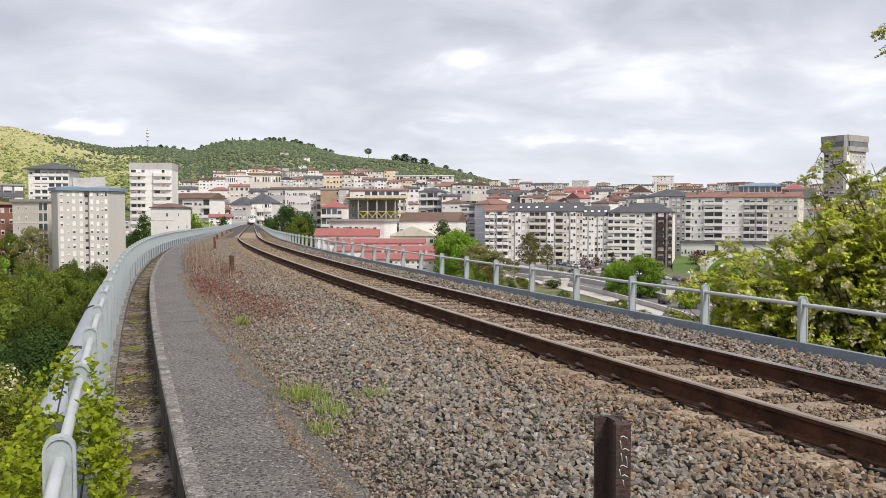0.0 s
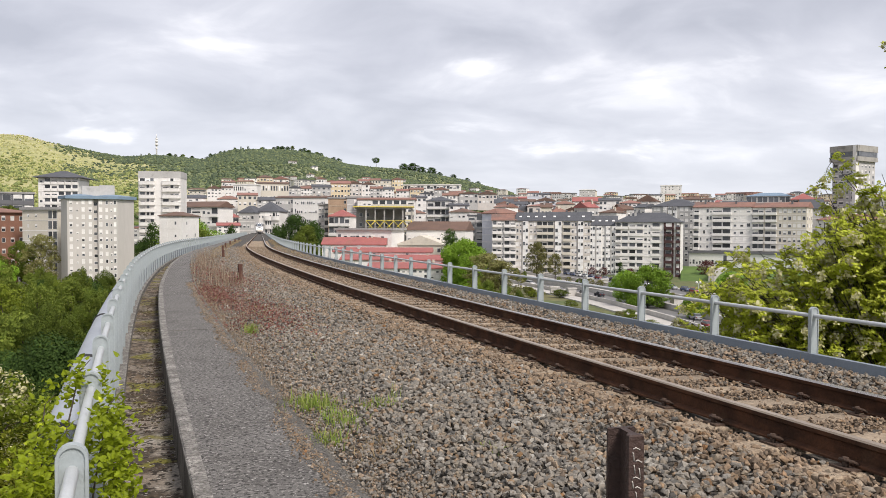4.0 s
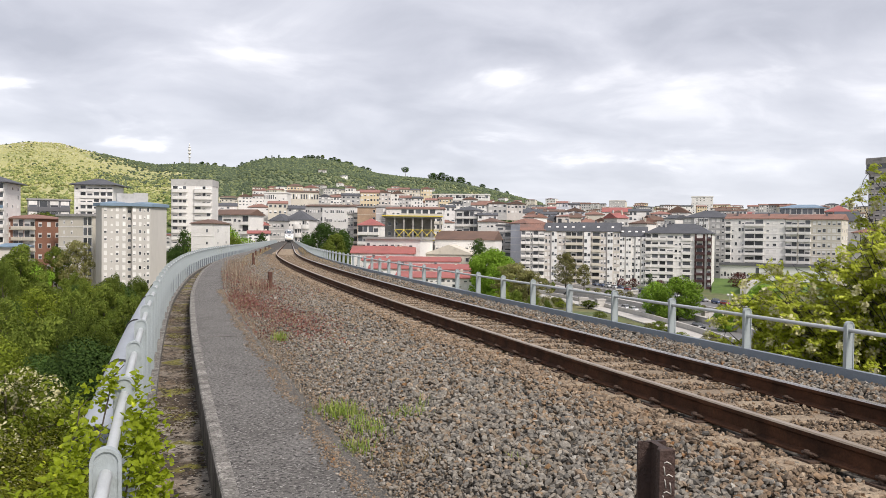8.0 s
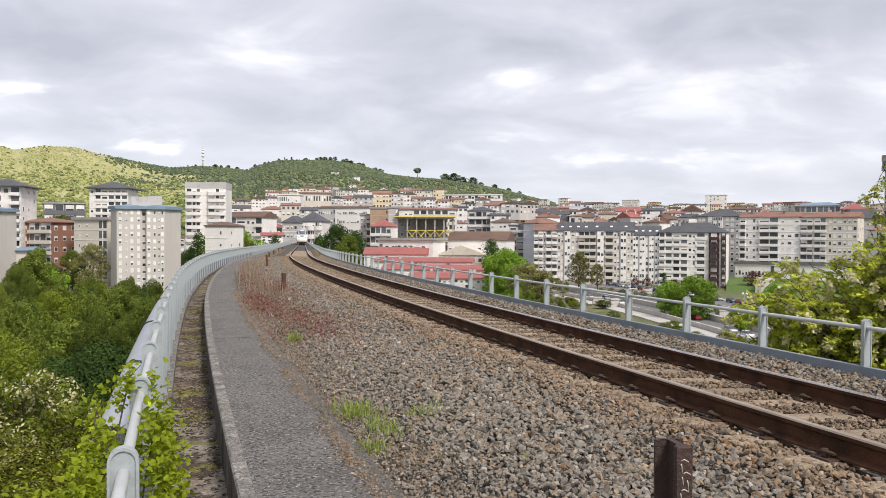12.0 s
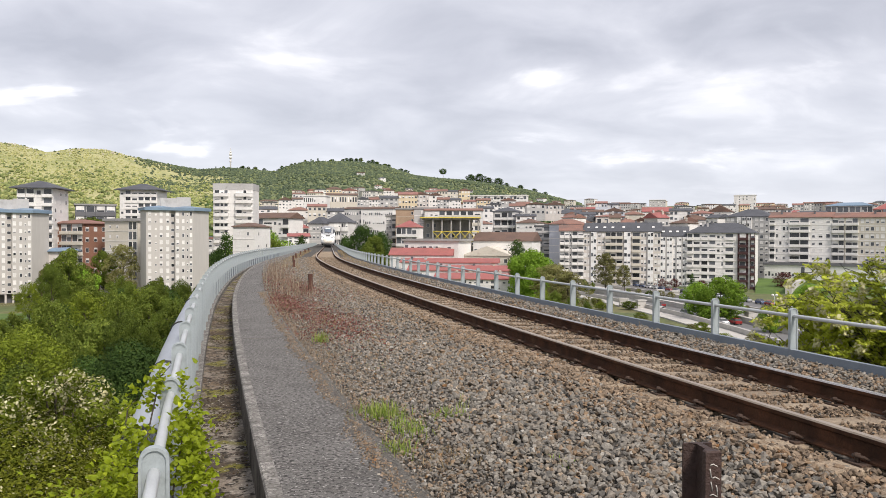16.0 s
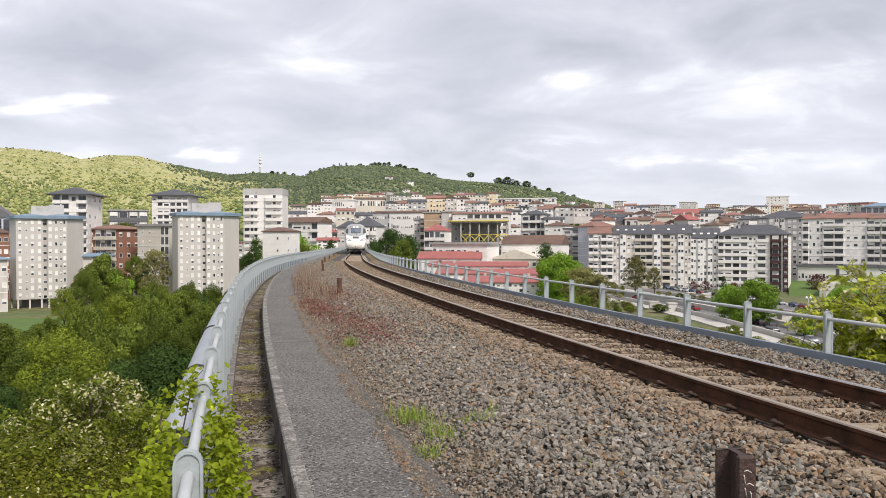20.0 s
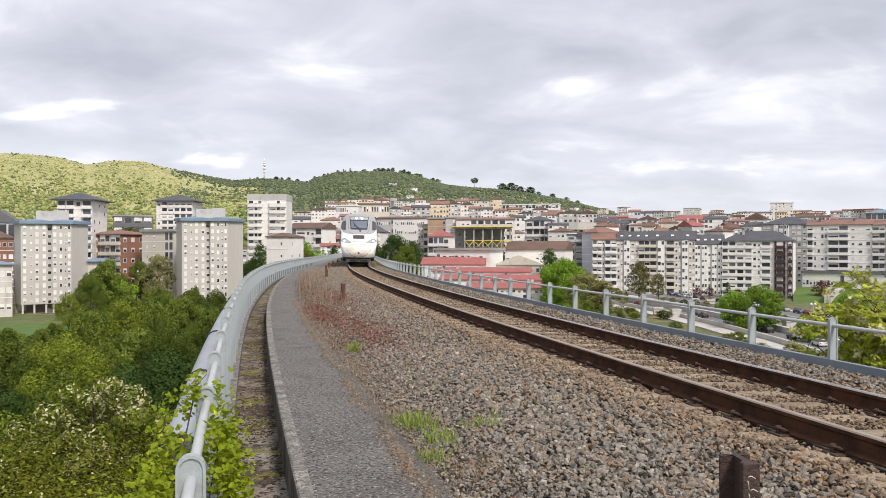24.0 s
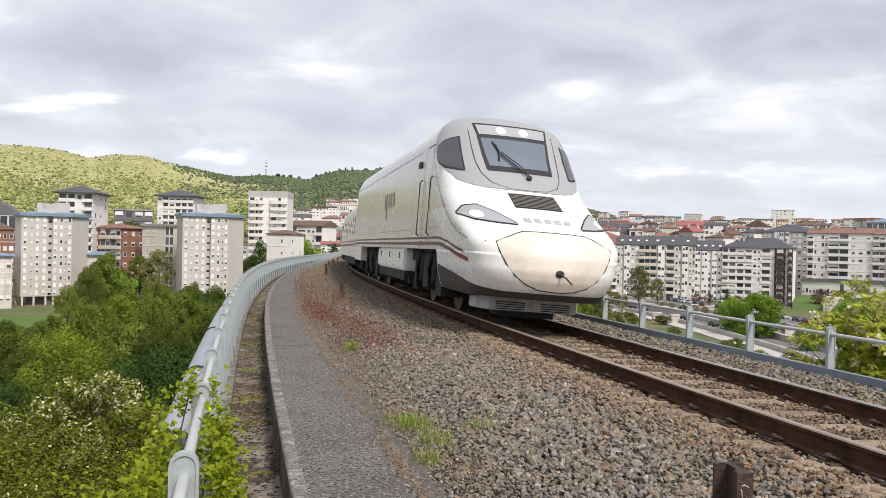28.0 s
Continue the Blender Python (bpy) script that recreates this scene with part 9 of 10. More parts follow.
def build_coach(label):
    car = thing("coach", label, "railway coach", group="coaches of the train")
    L = 12.9
    zs = [0.75, 1.0, 1.3, 2.0, 2.6, 2.9, 3.15, 3.35, 3.48, 3.56, 3.6]
    def hw(z):
        return float(np.interp(z, [0.75, 1.3, 2.6, 2.9, 3.15, 3.35, 3.48, 3.56, 3.6], [1.40, 1.46, 1.46, 1.38, 1.22, 0.96, 0.7, 0.4, 0.02]))
    prof = [(-hw(z), z) for z in zs] + [(hw(z), z) for z in zs[::-1]]
    v = [(x, y, z) for y in (0.1, L) for x, z in prof]
    n = len(prof)
    f = [(i, (i + 1) % n, n + (i + 1) % n, n + i) for i in range(n)] + [tuple(range(n)), tuple(range(2 * n - 1, n - 1, -1))]
    raw("body", v, f, M["train_side"], car, smooth=False)
    bm = bmesh.new()
    box(bm, -1.2, 1.2, -0.5, 0.1, 0.8, 3.3)
    part("gangway", bm, M["seal"], car, "black gangway bellows")
    bm = bmesh.new()
    box(bm, -1.1, 1.1, 0.6, L - 0.4, 0.32, 0.75)
    box(bm, -1.35, 1.35, 1.6, L - 1.6, 0.45, 0.75)
    part("underframe", bm, M["train_dark"], car)
    for s in (-1, 1):
        for k in range(7):
            bm = bmesh.new()
            y = 1.6 + k * 1.55
            box(bm, s * 1.462 - 0.012, s * 1.462 + 0.012, y, y + 1.1, 1.75, 2.45)
            part("window", bm, M["side_glass"], car)
        for z0, z1 in ((1.40, 1.46), (1.24, 1.33)):
            bm = bmesh.new()
            box(bm, s * 1.462 - 0.01, s * 1.462 + 0.01, 0.15, L - 0.05, z0, z1)
            part("stripe", bm, M["stripe"], car)
    bm = bmesh.new()
    for sx in (-1, 1):
        tube(bm, [(sx * 0.70, 0, 0), (sx * 0.83, 0, 0)], 0.42, 24)
        box(bm, sx * 0.9 - 0.05, sx * 0.9 + 0.05, -0.5, 0.5, -0.1, 0.45)
    w = part("wheelset", bm, M["wheel_steel"], car)
    w.location = (0, -0.1, 0.42)
    return car


POWER_CAR, WHEELS = build_power_car()
COACHES = [build_coach("cream railway coach with dark windows and purple stripes")]
COACHES += [copy_thing(COACHES[0], pose(0, 0, 0)) for _ in range(3)]
# seconds and the place of the nose on the line
RUN = [(0, 364.0), (3, 326.6), (6, 289.2), (9, 251.8), (12, 214.3), (15, 176.6), (18, 138.6), (20, 114.0), (22, 88.6), (24, 63.0), (25, 50.1), (26, 37.6), (27, 25.95), (28, 14.05)]


def run_at(t):
    ts, ss = zip(*RUN)
    ts, ss = np.array(ts), np.array(ss)
    slope = np.gradient(ss, ts)
    i = int(np.clip(np.searchsorted(ts, t) - 1, 0, len(ts) - 2))
    h = ts[i + 1] - ts[i]
    u = (t - ts[i]) / h
    return (2 * u**3 - 3 * u**2 + 1) * ss[i] + (u**3 - 2 * u**2 + u) * h * slope[i] + (-2 * u**3 + 3 * u**2) * ss[i + 1] + (u**3 - u**2) * h * slope[i + 1]


def car_pose(s, a, b):
    """A car whose front is at s, carried at a and b metres behind it; it leans with the track."""
    p, q = Vector(on(s + a, 0, 0)), Vector(on(s + b, 0, 0))
    d = (q - p).normalized()
    o = p - d * a
    lean = 1.5 * math.degrees(math.atan(float(cant(s + (a + b) / 2)) / 1.514))      # the springs give on the curve
    return pose(*o, 0, 0, math.degrees(math.atan2(-d.x, d.y))) @ pose(0, 0, 0, math.degrees(math.asin(d.z)), lean, 0)


def run_train():
    ts = [k * 0.25 for k in range(113)]
    walk(POWER_CAR, [(t, car_pose(run_at(t), 4.9, 15.0)) for t in ts])
    for k, c in enumerate(COACHES):
        walk(c, [(t, car_pose(run_at(t) + CAR_L + 0.4 + 13.0 * k, 0.0, 12.9)) for t in ts])
    s0 = run_at(0.0)
    for w in WHEELS:
        y = w.location.y
        walk(w, [(f / FPS, pose(0, y, 0.47, -math.degrees((s0 - run_at(f / FPS)) / 0.47), 0, 0)) for f in range(0, 841)])

# ---- along the track: stakes, duct, weeds, climber, debris ----
M["ivy"] = ramp_material("bright_climber_leaves", [(0.0, (0.16, 0.21, 0.010)), (0.5, (0.37, 0.44, 0.018)), (1.0, (0.58, 0.63, 0.05))], 0.55, 25, 0.1, 0.2, 0.4)
for _n in M["ivy"].node_tree.nodes:      # every leaf is an object here: take the tone from the object
    if _n.type == "VALTORGB":
        _i = M["ivy"].node_tree.nodes.new("ShaderNodeObjectInfo")
        M["ivy"].node_tree.links.new(_i.outputs["Random"], _n.inputs[0])
M["blade"] = ramp_material("grass_blades", [(0.0, (0.14, 0.22, 0.03)), (0.6, (0.24, 0.32, 0.05)), (1.0, (0.36, 0.36, 0.12))], 0.7, 20, 0, 0.3, 0.3)
M["blade_dry"] = ramp_material("dry_grass_blades", [(0.0, (0.26, 0.19, 0.10)), (0.6, (0.36, 0.29, 0.17)), (1.0, (0.22, 0.13, 0.07))], 0.8, 20, 0, 0.3, 0.2)
M["stalk"] = ramp_material("dry_stalks", [(0.0, (0.20, 0.14, 0.10)), (0.6, (0.30, 0.235, 0.165)), (1.0, (0.40, 0.34, 0.235))], 0.8, 20, 0, 0.3, 0.2)
M["sedum"] = ramp_material("red_stonecrop", [(0.0, (0.15, 0.052, 0.043)), (0.5, (0.22, 0.09, 0.072)), (0.85, (0.20, 0.125, 0.09)), (1.0, (0.20, 0.19, 0.085))], 0.8, 20, 0, 0.3, 0.1)
M["litter"] = ramp_material("leaf_litter", [(0.0, (0.035, 0.026, 0.018)), (0.4, (0.075, 0.05, 0.03)), (0.7, (0.12, 0.095, 0.06)), (0.85, (0.10, 0.10, 0.025)), (1.0, (0.25, 0.22, 0.18))], 0.95, 30, 0.2)


def rail_stake(name, label, at, height, turn, mat, lean=0.0):
    """A length of old rail set upright."""
    ob = thing(name, label, "stake", at, turn, group="rail stakes beside the walkway")
    k = 0.88
    prof = [(-0.062, -0.07), (0.062, -0.07), (0.062, -0.058), (0.010, -0.045), (0.010, 0.035), (0.033, 0.048), (0.033, 0.078), (-0.033, 0.078), (-0.033, 0.048), (-0.010, 0.035), (-0.010, -0.045), (-0.062, -0.058)]
    bm = bmesh.new()
    prism(bm, [(x * k, y * k) for x, y in prof], 0.0, height)
    bmesh.ops.bevel(bm, geom=[e for e in bm.edges if all(v.co.z > height - 0.001 for v in e.verts)], offset=0.004, segments=1, affect="EDGES")
    part("rail_piece", bm, M[mat], ob)
    return ob


def build_stakes():
    ob = rail_stake("rail_stake", "dark brown rusty rail stake with a pale scrawl", (0.628, 2.84, -0.28), 0.91, 193.5, "stake")
    # the illegible scrawl: short pale bars on the head of the rail
    bm = bmesh.new()
    for x, z, w, h in ((0.0, 0.86, 0.030, 0.006), (0.012, 0.835, 0.006, 0.035), (-0.008, 0.815, 0.028, 0.006), (0.008, 0.79, 0.006, 0.035), (-0.012, 0.775, 0.006, 0.04), (0.0, 0.755, 0.032, 0.006), (0.014, 0.735, 0.006, 0.03), (-0.006, 0.72, 0.026, 0.006), (0.0, 0.695, 0.006, 0.03)):
        tube(bm, [(x - w * 0.45, 0.0700, z - h * 0.45), (x + w * 0.1, 0.0700, z + h * 0.1 + 0.006), (x + w * 0.45, 0.0700, z + h * 0.45)], 0.0022, 4)
    part("scrawl", bm, M["scrawl"], ob, "pale chalky scrawl")["kind"] = "stuff"
    for s, o, h in ((24.6, -2.57, 0.52), (41.5, -2.34, 0.45), (52, -2.3, 0.44), (62, -2.3, 0.44), (74, -2.3, 0.44), (88, -2.3, 0.44), (104, -2.3, 0.44)):
        x, y, z = on(s, o, -0.24)
        rail_stake("rail_stake", "reddish rusty rail stake among dry weeds", (x, y, z), h, 20 - heading(s), "stake_far")


def build_duct():
    ob = thing("duct_pipe", "thick grey plastic pipe slung outside the railing", "pipe")
    def ring(r):
        return [(-5.425 + r * math.cos(a), 0.09 + r * math.sin(a)) for a in [2 * math.pi * q / 20 for q in range(20)]]
    sweep("pipe", ring(0.125), 7.05, 46, 0.8, M["duct"], ob, smooth=True)
    for s in (7.05, 9.6, 13.0, 17, 21, 26):
        sweep("joint", ring(0.14), s, s + 0.06, 0.05, M["seal"], ob, "dark pipe joint", smooth=True)


def heart_leaf(seed):
    rnd = random.Random(seed)
    pts = [(0, 0), (0.30, -0.14), (0.5, 0.10), (0.46, 0.42), (0.26, 0.74), (0.0, 1.05), (-0.26, 0.74), (-0.46, 0.42), (-0.5, 0.10), (-0.30, -0.14)]
    v = [(0, 0.4, 0.10)] + [(x * rnd.uniform(0.85, 1.1), y * rnd.uniform(0.92, 1.05), -abs(x) * 0.3 - (0.18 if y > 0.9 else 0) + rnd.uniform(-0.04, 0.04)) for x, y in pts]
    f = [(0, i, i + 1) for i in range(1, len(pts))] + [(0, len(pts), 1)]
    me = bpy.data.meshes.new("leaf")
    me.from_pydata(v, [], f)
    me.materials.append(M["ivy"])
    return me


def build_climber():
    rnd = random.Random(12)
    ob = thing("climbing_plant", "bright green leafy climber twined round the railing", "climber")
    leaves_ = [heart_leaf(k) for k in range(4)]
    rows = []
    # s, offset, height of the shoots and how far the leaves spread
    for s, o, z, n, sp in ((6.05, -5.12, 0.30, 95, 0.17), (5.85, -5.10, 0.16, 80, 0.14), (6.2, -5.15, 0.42, 45, 0.13), (5.75, -5.12, 0.02, 30, 0.10), (5.7, -5.14, -0.12, 14, 0.10), (6.3, -5.25, 0.30, 40, 0.14),
                           (5.9, -5.45, 0.24, 80, 0.16), (5.6, -5.50, 0.12, 90, 0.18), (5.3, -5.52, 0.08, 70, 0.18), (6.3, -5.42, 0.30, 45, 0.14), (5.5, -5.66, 0.06, 80, 0.20), (5.1, -5.62, -0.05, 60, 0.2),
                           (6.62, -5.30, 0.58, 14, 0.06), (6.7, -5.36, 0.50, 12, 0.08), (6.85, -5.20, 0.50, 8, 0.06), (6.9, -5.50, 0.36, 12, 0.08)):
        for _ in range(int(n * 5.0)):
            rows.append((s + rnd.gauss(0, sp), o + rnd.gauss(0, sp * 0.27), z + rnd.gauss(0, sp * 0.7)))
    random.Random(4).shuffle(rows)
    big = []
    for k, (s, o, z) in enumerate(rows):
        x, y, zz = on(s, o, z)
        size = rnd.uniform(0.018, 0.034)
        m = pose(x, y, zz, rnd.gauss(25, 30), rnd.gauss(0, 30), rnd.uniform(0, 360)) @ Matrix.Diagonal((size, size, size, 1))
        if k < 290:
            lf = new("leaf", leaves_[k % 4])
            lf.parent = ob
            lf.matrix_basis = m
        else:
            big.append(m)
    bm = bmesh.new()
    for m in big:
        bm.from_mesh(leaves_[0])
        bmesh.ops.transform(bm, matrix=m, verts=bm.verts[-11:])
    part("foliage", bm, M["ivy"], ob)["kind"] = "stuff"
    bm = bmesh.new()
    for s, o, z in ((6.05, -5.12, 0.40), (5.85, -5.10, 0.25), (5.6, -5.48, 0.2), (5.3, -5.5, 0.12), (6.62, -5.30, 0.6), (6.2, -5.15, 0.5), (6.8, -5.48, 0.4)):
        a, b = on(s - 0.2, o - 0.12, -0.3), on(s, o, z)
        mid = (a + b) / 2 + np.array([rnd.uniform(-.06, .06), rnd.uniform(-.06, .06), 0.05])
        tube(bm, [tuple(a), tuple(mid), tuple(b), tuple(b + np.array([0.05, 0.02, 0.06]))], [0.006, 0.005, 0.004, 0.002], 5)
    part("stem", bm, M["bark"], ob)


def blades(name, label, places, heights, seed, mat, width=0.006, lean=0.6, thing_kind="", category="weeds"):
    """Thin bent blades, three corners and a knee each, in one mesh."""
    rs = np.random.RandomState(seed)
    n = len(places)
    a = rs.uniform(0, 2 * np.pi, n)
    d = np.stack([np.cos(a), np.sin(a), 0 * a], -1)
    w = np.stack([-np.sin(a), np.cos(a), 0 * a], -1) * width / 2
    h = heights[:, None]
    ln = np.abs(rs.normal(0, lean, n))[:, None]
    knee = places + d * h * ln * 0.35 + np.array([0, 0, 1.0]) * h * 0.6
    tip = places + d * h * ln + np.array([0, 0, 1.0]) * h * (1 - ln * 0.3)
    V = np.stack([places - w, places + w, knee + w * 0.8, knee - w * 0.8, tip], 1).reshape(-1, 3)
    b = np.arange(n) * 5
    F = [(int(i), int(i + 1), int(i + 2), int(i + 3)) for i in b] + [(int(i + 3), int(i + 2), int(i + 4)) for i in b]
    return tagged(raw(name, V, F, M[mat]), label, category, kind=thing_kind)


def build_weeds():
    rs = np.random.RandomState(17)
    def clump(s, o, n, spread, h0, h1):
        ss, oo = rs.normal(s, spread, n), rs.normal(o, spread * 0.7, n)
        return on(ss, oo, bed_z(oo) - 0.01), rs.uniform(h0, h1, n)
    for s, o, n, sp, h0, h1, mat, lab in (
        (8.75, -3.60, 380, 0.14, 0.05, 0.17, "blade", "yellow-green grass tuft on the walkway's edge"), (8.15, -3.50, 240, 0.12, 0.04, 0.14, "blade", "yellow-green grass tuft in the gravel"),
        (13.5, -3.50, 170, 0.07, 0.10, 0.24, "blade", "bright green grass tuft in the gravel"), (8.6, -3.16, 60, 0.07, 0.04, 0.09, "blade", "small low green tuft in the gravel"),
        (8.8, -2.84, 14, 0.03, 0.10, 0.22, "blade", "thin upright green shoot in the gravel"), (8.6, -2.98, 90, 0.10, 0.03, 0.13, "blade", "sparse pale grass in the gravel"),
        (7.6, -3.72, 130, 0.10, 0.05, 0.14, "blade", "yellowing grass by the walkway"), (7.2, -3.55, 40, 0.1, 0.03, 0.09, "blade_dry", "dry brown weed in the gravel"),
        (10.3, -2.63, 240, 0.14, 0.02, 0.06, "blade_dry", "rust-brown dry weed in the gravel"), (7.4, -3.3, 200, 0.14, 0.02, 0.07, "blade_dry", "brown dry weed in the gravel"),
        (11.2, -3.1, 40, 0.12, 0.02, 0.07, "blade", "sparse green weed in the gravel"), (7.0, -2.7, 26, 0.06, 0.03, 0.09, "blade", "small green weed in the gravel"),
        (16.2, -3.0, 60, 0.2, 0.03, 0.1, "blade", "low yellow-green weed in the gravel"), (12.2, -3.72, 70, 0.16, 0.04, 0.1, "blade_dry", "dry grass on the walkway's edge"),
        (5.4, -4.6, 14, 0.04, 0.04, 0.12, "blade_dry", "dry blades in a crack of the kerb"), (5.9, -4.55, 10, 0.05, 0.03, 0.08, "blade", "thin blades in a crack of the walkway"),
    ):
        p, h = clump(s, o, n, sp, h0, h1)
        if o < WALK_R:
            p[:, 2] = on(s, o, WALK_Z)[2]
        blades("grass_tuft", lab, p, h, int(s * 10), mat)["kind"] = "stuff"
    # seedlings along the edge plate beside the track
    n = 260
    s, o = rs.uniform(6, 60, n), rs.uniform(1.5, 1.93, n)
    blades("verge_grass", "sparse dry grass along the edge plate", on(s, o, bed_z(o)), rs.uniform(0.04, 0.14, n), 5, "blade_dry", 0.006, 0.4, "stuff", "grass")
    # stonecrop and dry stalks where the walkway narrows
    P = []
    for s, o, n, a, b in ((20.5, -3.5, 3600, 1.7, 0.22), (16.0, -2.85, 2600, 1.3, 0.32), (25, -2.75, 2600, 2.2, 0.25), (18.5, -3.1, 2200, 1.8, 0.35), (29, -3.3, 1300, 3.0, 0.3), (38, -3.0, 1300, 6.0, 0.4), (22.5, -2.2, 500, 1.5, 0.4), (14.2, -3.3, 500, 0.8, 0.3)):
        ss, oo = rs.normal(s, a, n), np.clip(rs.normal(o, b, n), -3.88, -1.4)
        P.append(on(ss, oo, bed_z(oo) + np.abs(rs.normal(0.035, 0.02, n))))
    P = np.concatenate(P)
    tagged(leaf_mesh("stonecrop", P, rs.uniform(0.018, 0.05, len(P)) * np.where(np.hypot(P[:, 0], P[:, 1]) > 22, 1.5, 1.0), rs, [M["sedum"]], None, 0.6, -0.3), "low red-brown stonecrop spreading over the gravel", "weeds", kind="stuff")
    n = 700
    s, o = np.clip(rs.normal(31, 7, n), 22.5, 60), np.clip(rs.normal(-3.2, 0.3, n), -3.85, -2.4)
    blades("dry_stalks", "tall dry pinkish-brown stalks beside the walkway", on(s, o, bed_z(o)), rs.uniform(0.12, 0.55, n), 6, "stalk", 0.009, 0.22, "stuff", "weeds")
    n = 1300
    s, o = np.clip(rs.normal(17.5, 4.5, n), 9, 30), np.clip(rs.normal(-3.76, 0.07, n), -3.86, -3.5)
    blades("edge_grass", "short pale dry grass along the walkway's edge", on(s, o, bed_z(o)), rs.uniform(0.02, 0.10, n), 8, "stalk", 0.007, 0.7, "stuff", "grass")
    n = 2600
    s, o = rs.uniform(40, 110, n), np.where(rs.rand(n) < 0.55, rs.uniform(-2.9, -2.0, n), rs.uniform(1.35, 1.95, n))
    blades("far_verge_grass", "short dry grass along the far track edges", on(s, o, bed_z(o)), rs.uniform(0.06, 0.2, n), 7, "blade_dry", 0.02, 0.4, "stuff", "grass")


def build_litter():
    rs = np.random.RandomState(23)
    n = 9000
    s, o = rs.uniform(2.5, 26, n), rs.uniform(-5.11, -4.74, n)
    patchy = np.array([noise.noise(Vector((a * 0.9, b * 2.5, 0.7))) for a, b in zip(s, o)])
    keep = rs.rand(n) < np.clip(0.12 + patchy * 1.5 + (o + 4.93) * 1.5, 0.02, 1)
    p = on(s, o, np.interp(o, [-5.22, -4.97, -4.72], [GUTTER_Z + 0.025, GUTTER_Z, GUTTER_Z + 0.015]) + 0.004)[keep]
    scatter("gutter_litter", p, rs.uniform(0.012, 0.045, len(p)), 9, [M["litter"]], "dark leaf litter and moss lying in the gutter", "litter", tilt=0.5, flat=0.5)
    n = 240
    s, o = rs.uniform(3, 22, n), np.clip(rs.normal(-3.93, 0.10, n), -4.3, -3.8)
    scatter("stray_gravel", on(s, o, WALK_Z + 0.008), rs.uniform(0.01, 0.036, n), 10, [M["stones"]], "stray gravel strewn along the walkway's edge", "gravel", tilt=0.5)


build_stakes()
build_duct()
build_climber()
build_weeds()
build_litter()


# ---- cars on the avenue ----
CAR_PAINT = {"white": (0.70, 0.70, 0.69), "red": (0.30, 0.03, 0.028), "dark": (0.03, 0.033, 0.04), "silver": (0.36, 0.37, 0.38), "blue": (0.04, 0.07, 0.16)}
for _k, _c in CAR_PAINT.items():
    M["car_" + _k] = material("car_paint_" + _k, _c, 0.25, fine=3, bump=0.0, spec=0.6)
M["tyre"] = material("tyre_rubber", (0.02, 0.02, 0.02), 0.9, fine=20)


def build_car(colour):
    ob = thing("car", f"{colour} hatchback car on the avenue", "car", group="cars on the avenue")
    bm = bmesh.new()
    side = [(-2.05, 0.30), (2.0, 0.28), (2.1, 0.62), (1.95, 0.86), (1.0, 0.98), (-1.75, 1.0), (-2.08, 0.86)]
    for x0, x1, pts in ((-0.85, 0.85, side),):
        a = [bm.verts.new((x0, y, z)) for y, z in pts]
        b = [bm.verts.new((x1, y, z)) for y, z in pts]
        n = len(pts)
        bm.faces.new(a)
        bm.faces.new(b[::-1])
        for i in range(n):
            bm.faces.new((a[(i + 1) % n], a[i], b[i], b[(i + 1) % n]))
    bmesh.ops.recalc_face_normals(bm, faces=bm.faces)
    bmesh.ops.bevel(bm, geom=bm.edges[:], offset=0.06, segments=2, affect="EDGES")
    part("body", bm, M["car_" + colour], ob, smooth=False)
    bm = bmesh.new()
    lo = [(-0.80, -1.85, 0.97), (0.80, -1.85, 0.97), (0.80, 1.0, 0.95), (-0.80, 1.0, 0.95)]
    hi = [(-0.62, -1.45, 1.44), (0.62, -1.45, 1.44), (0.62, 0.25, 1.47), (-0.62, 0.25, 1.47)]
    A, B = [bm.verts.new(p) for p in lo], [bm.verts.new(p) for p in hi]
    for i in range(4):
        bm.faces.new((A[i], A[(i + 1) % 4], B[(i + 1) % 4], B[i]))
    bm.faces.new(B)
    part("cabin_glass", bm, M["side_glass"], ob)
    bm = bmesh.new()
    box(bm, -0.63, 0.63, -1.46, 0.26, 1.45, 1.50)
    part("roof", bm, M["car_" + colour], ob)
    for x in (-0.82, 0.82):
        for y in (-1.3, 1.3):
            bm = bmesh.new()
            tube(bm, [(x - 0.1, y, 0.31), (x + 0.1, y, 0.31)], 0.31, 14)
            part("wheel", bm, M["tyre"], ob)
    for x in (-0.6, 0.6):
        bm = bmesh.new()
        box(bm, x - 0.18, x + 0.18, 1.98, 2.09, 0.62, 0.78)
        part("headlight", bm, M["lamp_glass"], ob)
        bm = bmesh.new()
        box(bm, x - 0.16, x + 0.16, -2.1, -2.02, 0.68, 0.84)
        part("tail_light", bm, M["car_red"], ob)
    return ob


_road = np.array(ROAD)
_road_u = np.r_[0, np.cumsum(np.hypot(*np.diff(_road, axis=0).T))]


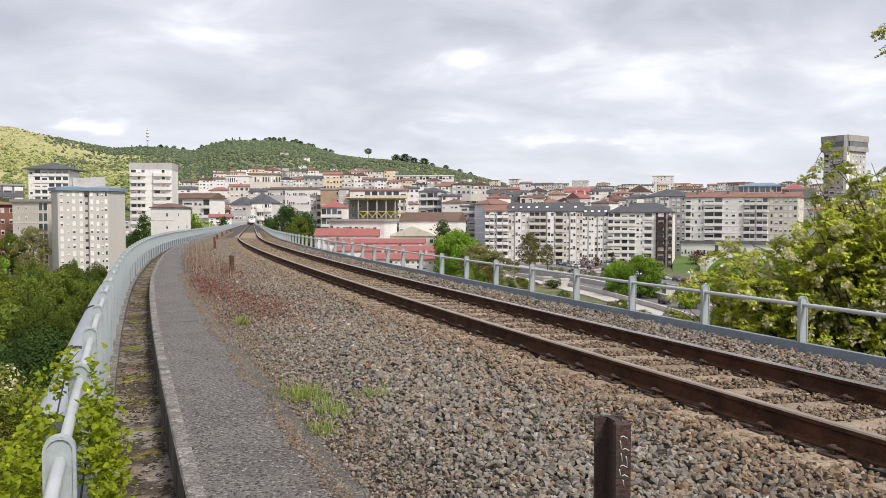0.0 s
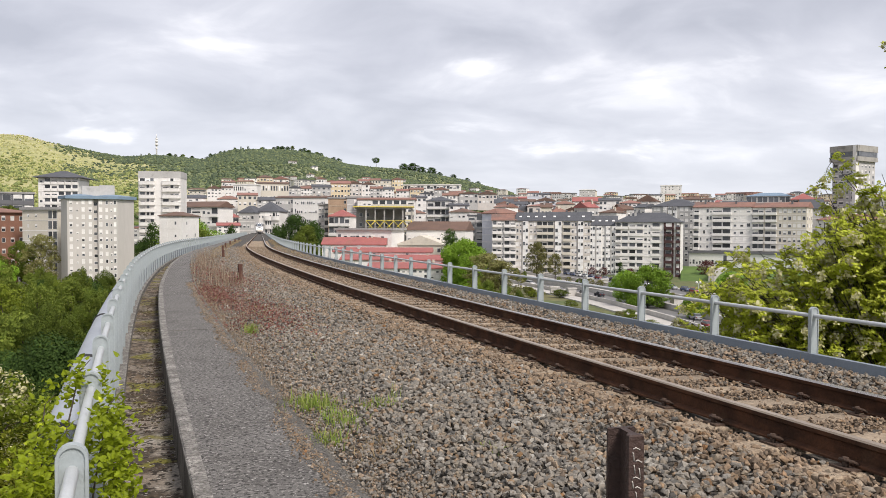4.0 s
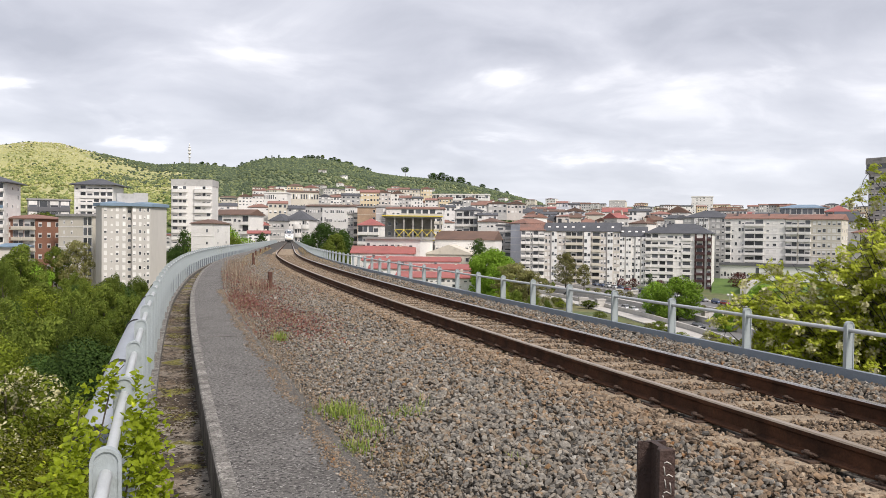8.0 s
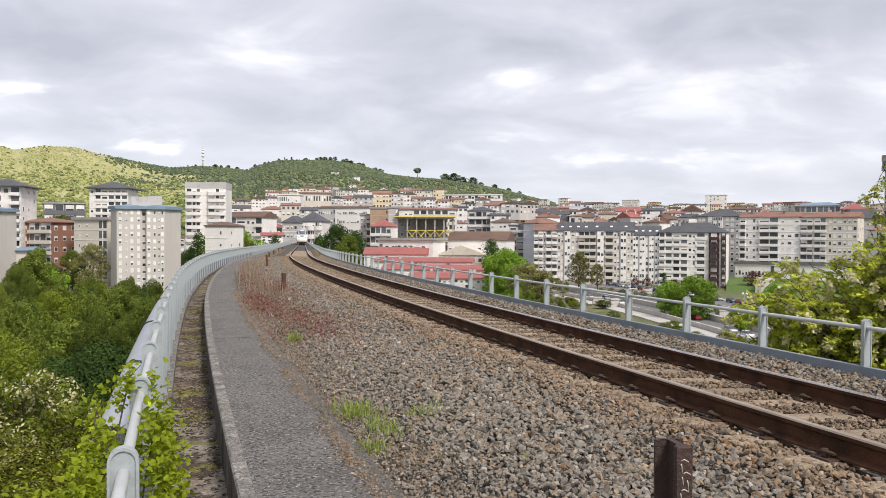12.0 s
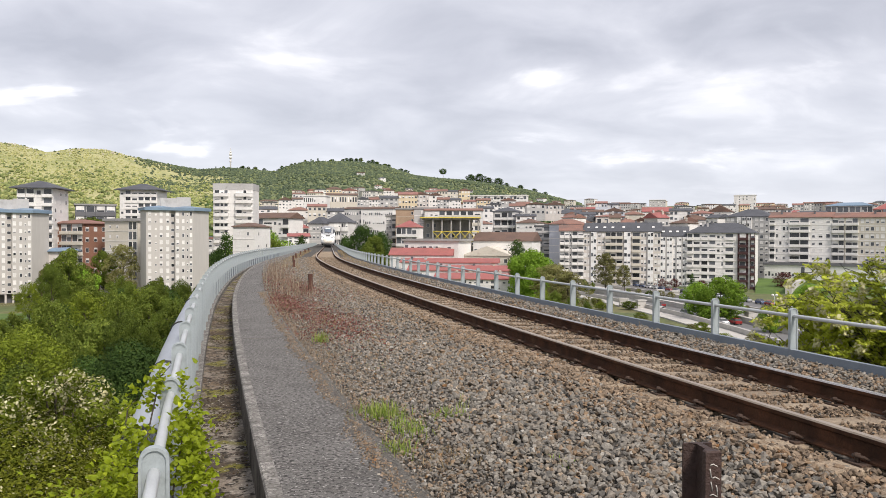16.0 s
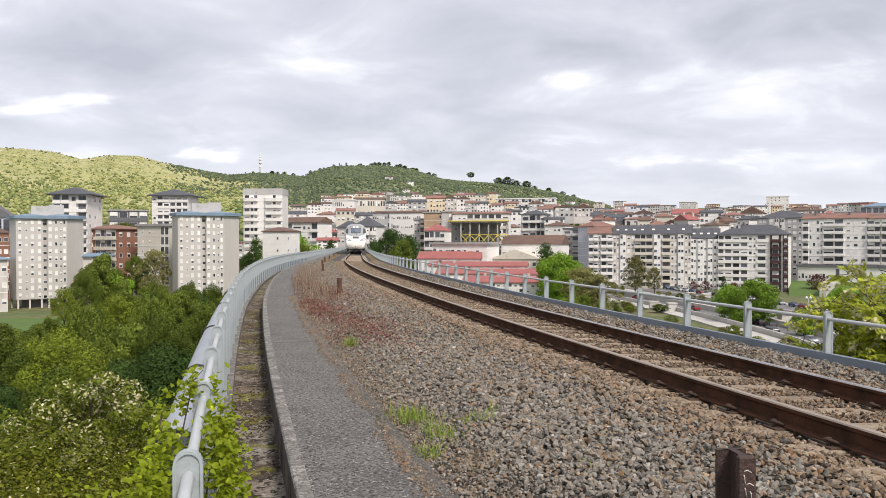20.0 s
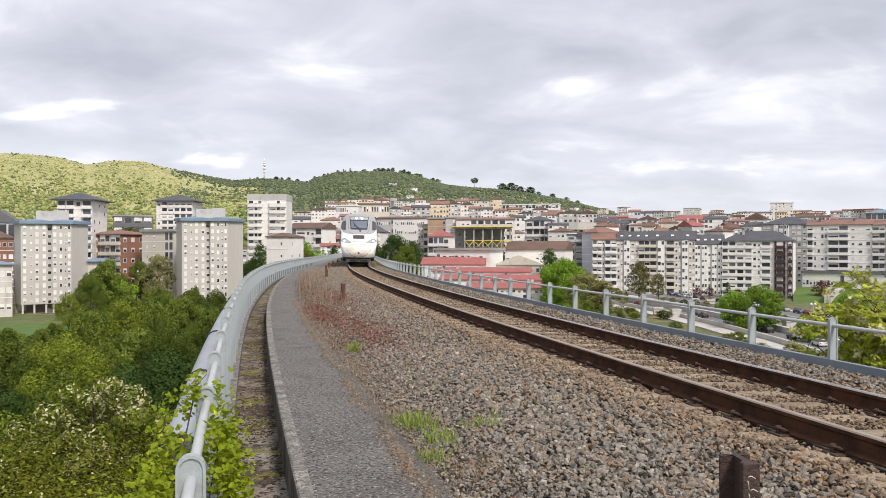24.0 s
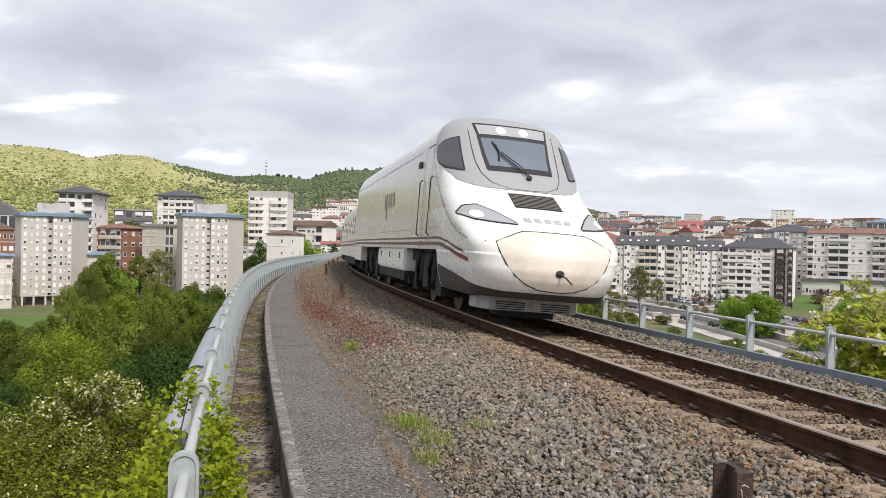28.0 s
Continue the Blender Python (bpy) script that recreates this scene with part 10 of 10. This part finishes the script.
def on_road(u, o, back):
    """A pose u metres down the avenue from its far end, o metres to the right; back: facing up the avenue."""
    x, y = np.interp(u, _road_u, _road[:, 0]), np.interp(u, _road_u, _road[:, 1])
    x2, y2 = np.interp(u + 2, _road_u, _road[:, 0]), np.interp(u + 2, _road_u, _road[:, 1])
    d = Vector((x2 - x, y2 - y)).normalized()
    t = math.degrees(math.atan2(-d.x, d.y)) + (180 if back else 0)
    return pose(x + d.y * o, y - d.x * o, -19.88 if o > -3 else -19.58 if o > -20 else -19.38, 0, 0, t)


CARS = {}
# colour, offset, seconds at the place, the place, metres a second
TRAFFIC = [("red", 4.9, 2.0, 235, 13.8), ("dark", 4.9, 8.0, 240.6, 14.2), ("white", 4.9, 10.0, 229, 14.8), ("silver", 4.9, 12.0, 250, 14), ("white", 4.9, 16.0, 226, 13.0), ("white", 4.9, 17.0, 243, 13.0), ("silver", 4.9, 18.5, 239, 13), ("dark", 4.9, 19.6, 234, 13),
           ("dark", 1.6, 0.0, 236, -12.0), ("red", 1.6, 10.0, 244, -10.5), ("red", 1.6, 15.0, 241, -11.5), ("dark", 1.6, 19.0, 236, -11.5), ("dark", 1.6, 23.5, 233, -13.0), ("white", 1.6, 25.0, 240, -12.5), ("dark", 1.6, 27.0, 206, -11.5), ("dark", 1.6, 21.5, 214, -11.0), ("silver", 1.6, 7.0, 215, -11)]


def build_cars():
    out = []
    for colour, o, t0, u0, v in TRAFFIC:
        if colour not in CARS:
            CARS[colour] = build_car(colour)
            ob = CARS[colour]
        else:
            ob = copy_thing(CARS[colour], pose(0, 0, 0))
        out.append(ob)
    rnd = random.Random(5)
    CARS["blue"] = build_car("blue")
    CARS["blue"].matrix_basis = on_road(96, -31, False)
    for k in range(16):
        c = copy_thing(CARS[rnd.choice(list(CARS))], on_road(102 + k * 5.6, -31.0, False))
        c["label"] = c["label"].replace("on the avenue", "parked before the flats")
        c["group"] = "parked cars"
    return out


def drive(cars):
    for ob, (colour, o, t0, u0, v) in zip(cars, TRAFFIC):
        walk(ob, [(t, on_road(float(np.clip(u0 + v * (t - t0), 6, 372)), o, v < 0)) for t in [0.5 * k for k in range(57)]])


TRAFFIC_CARS = build_cars()

build_ballast()

def motions():
    run_train()
    drive(TRAFFIC_CARS)


motions()
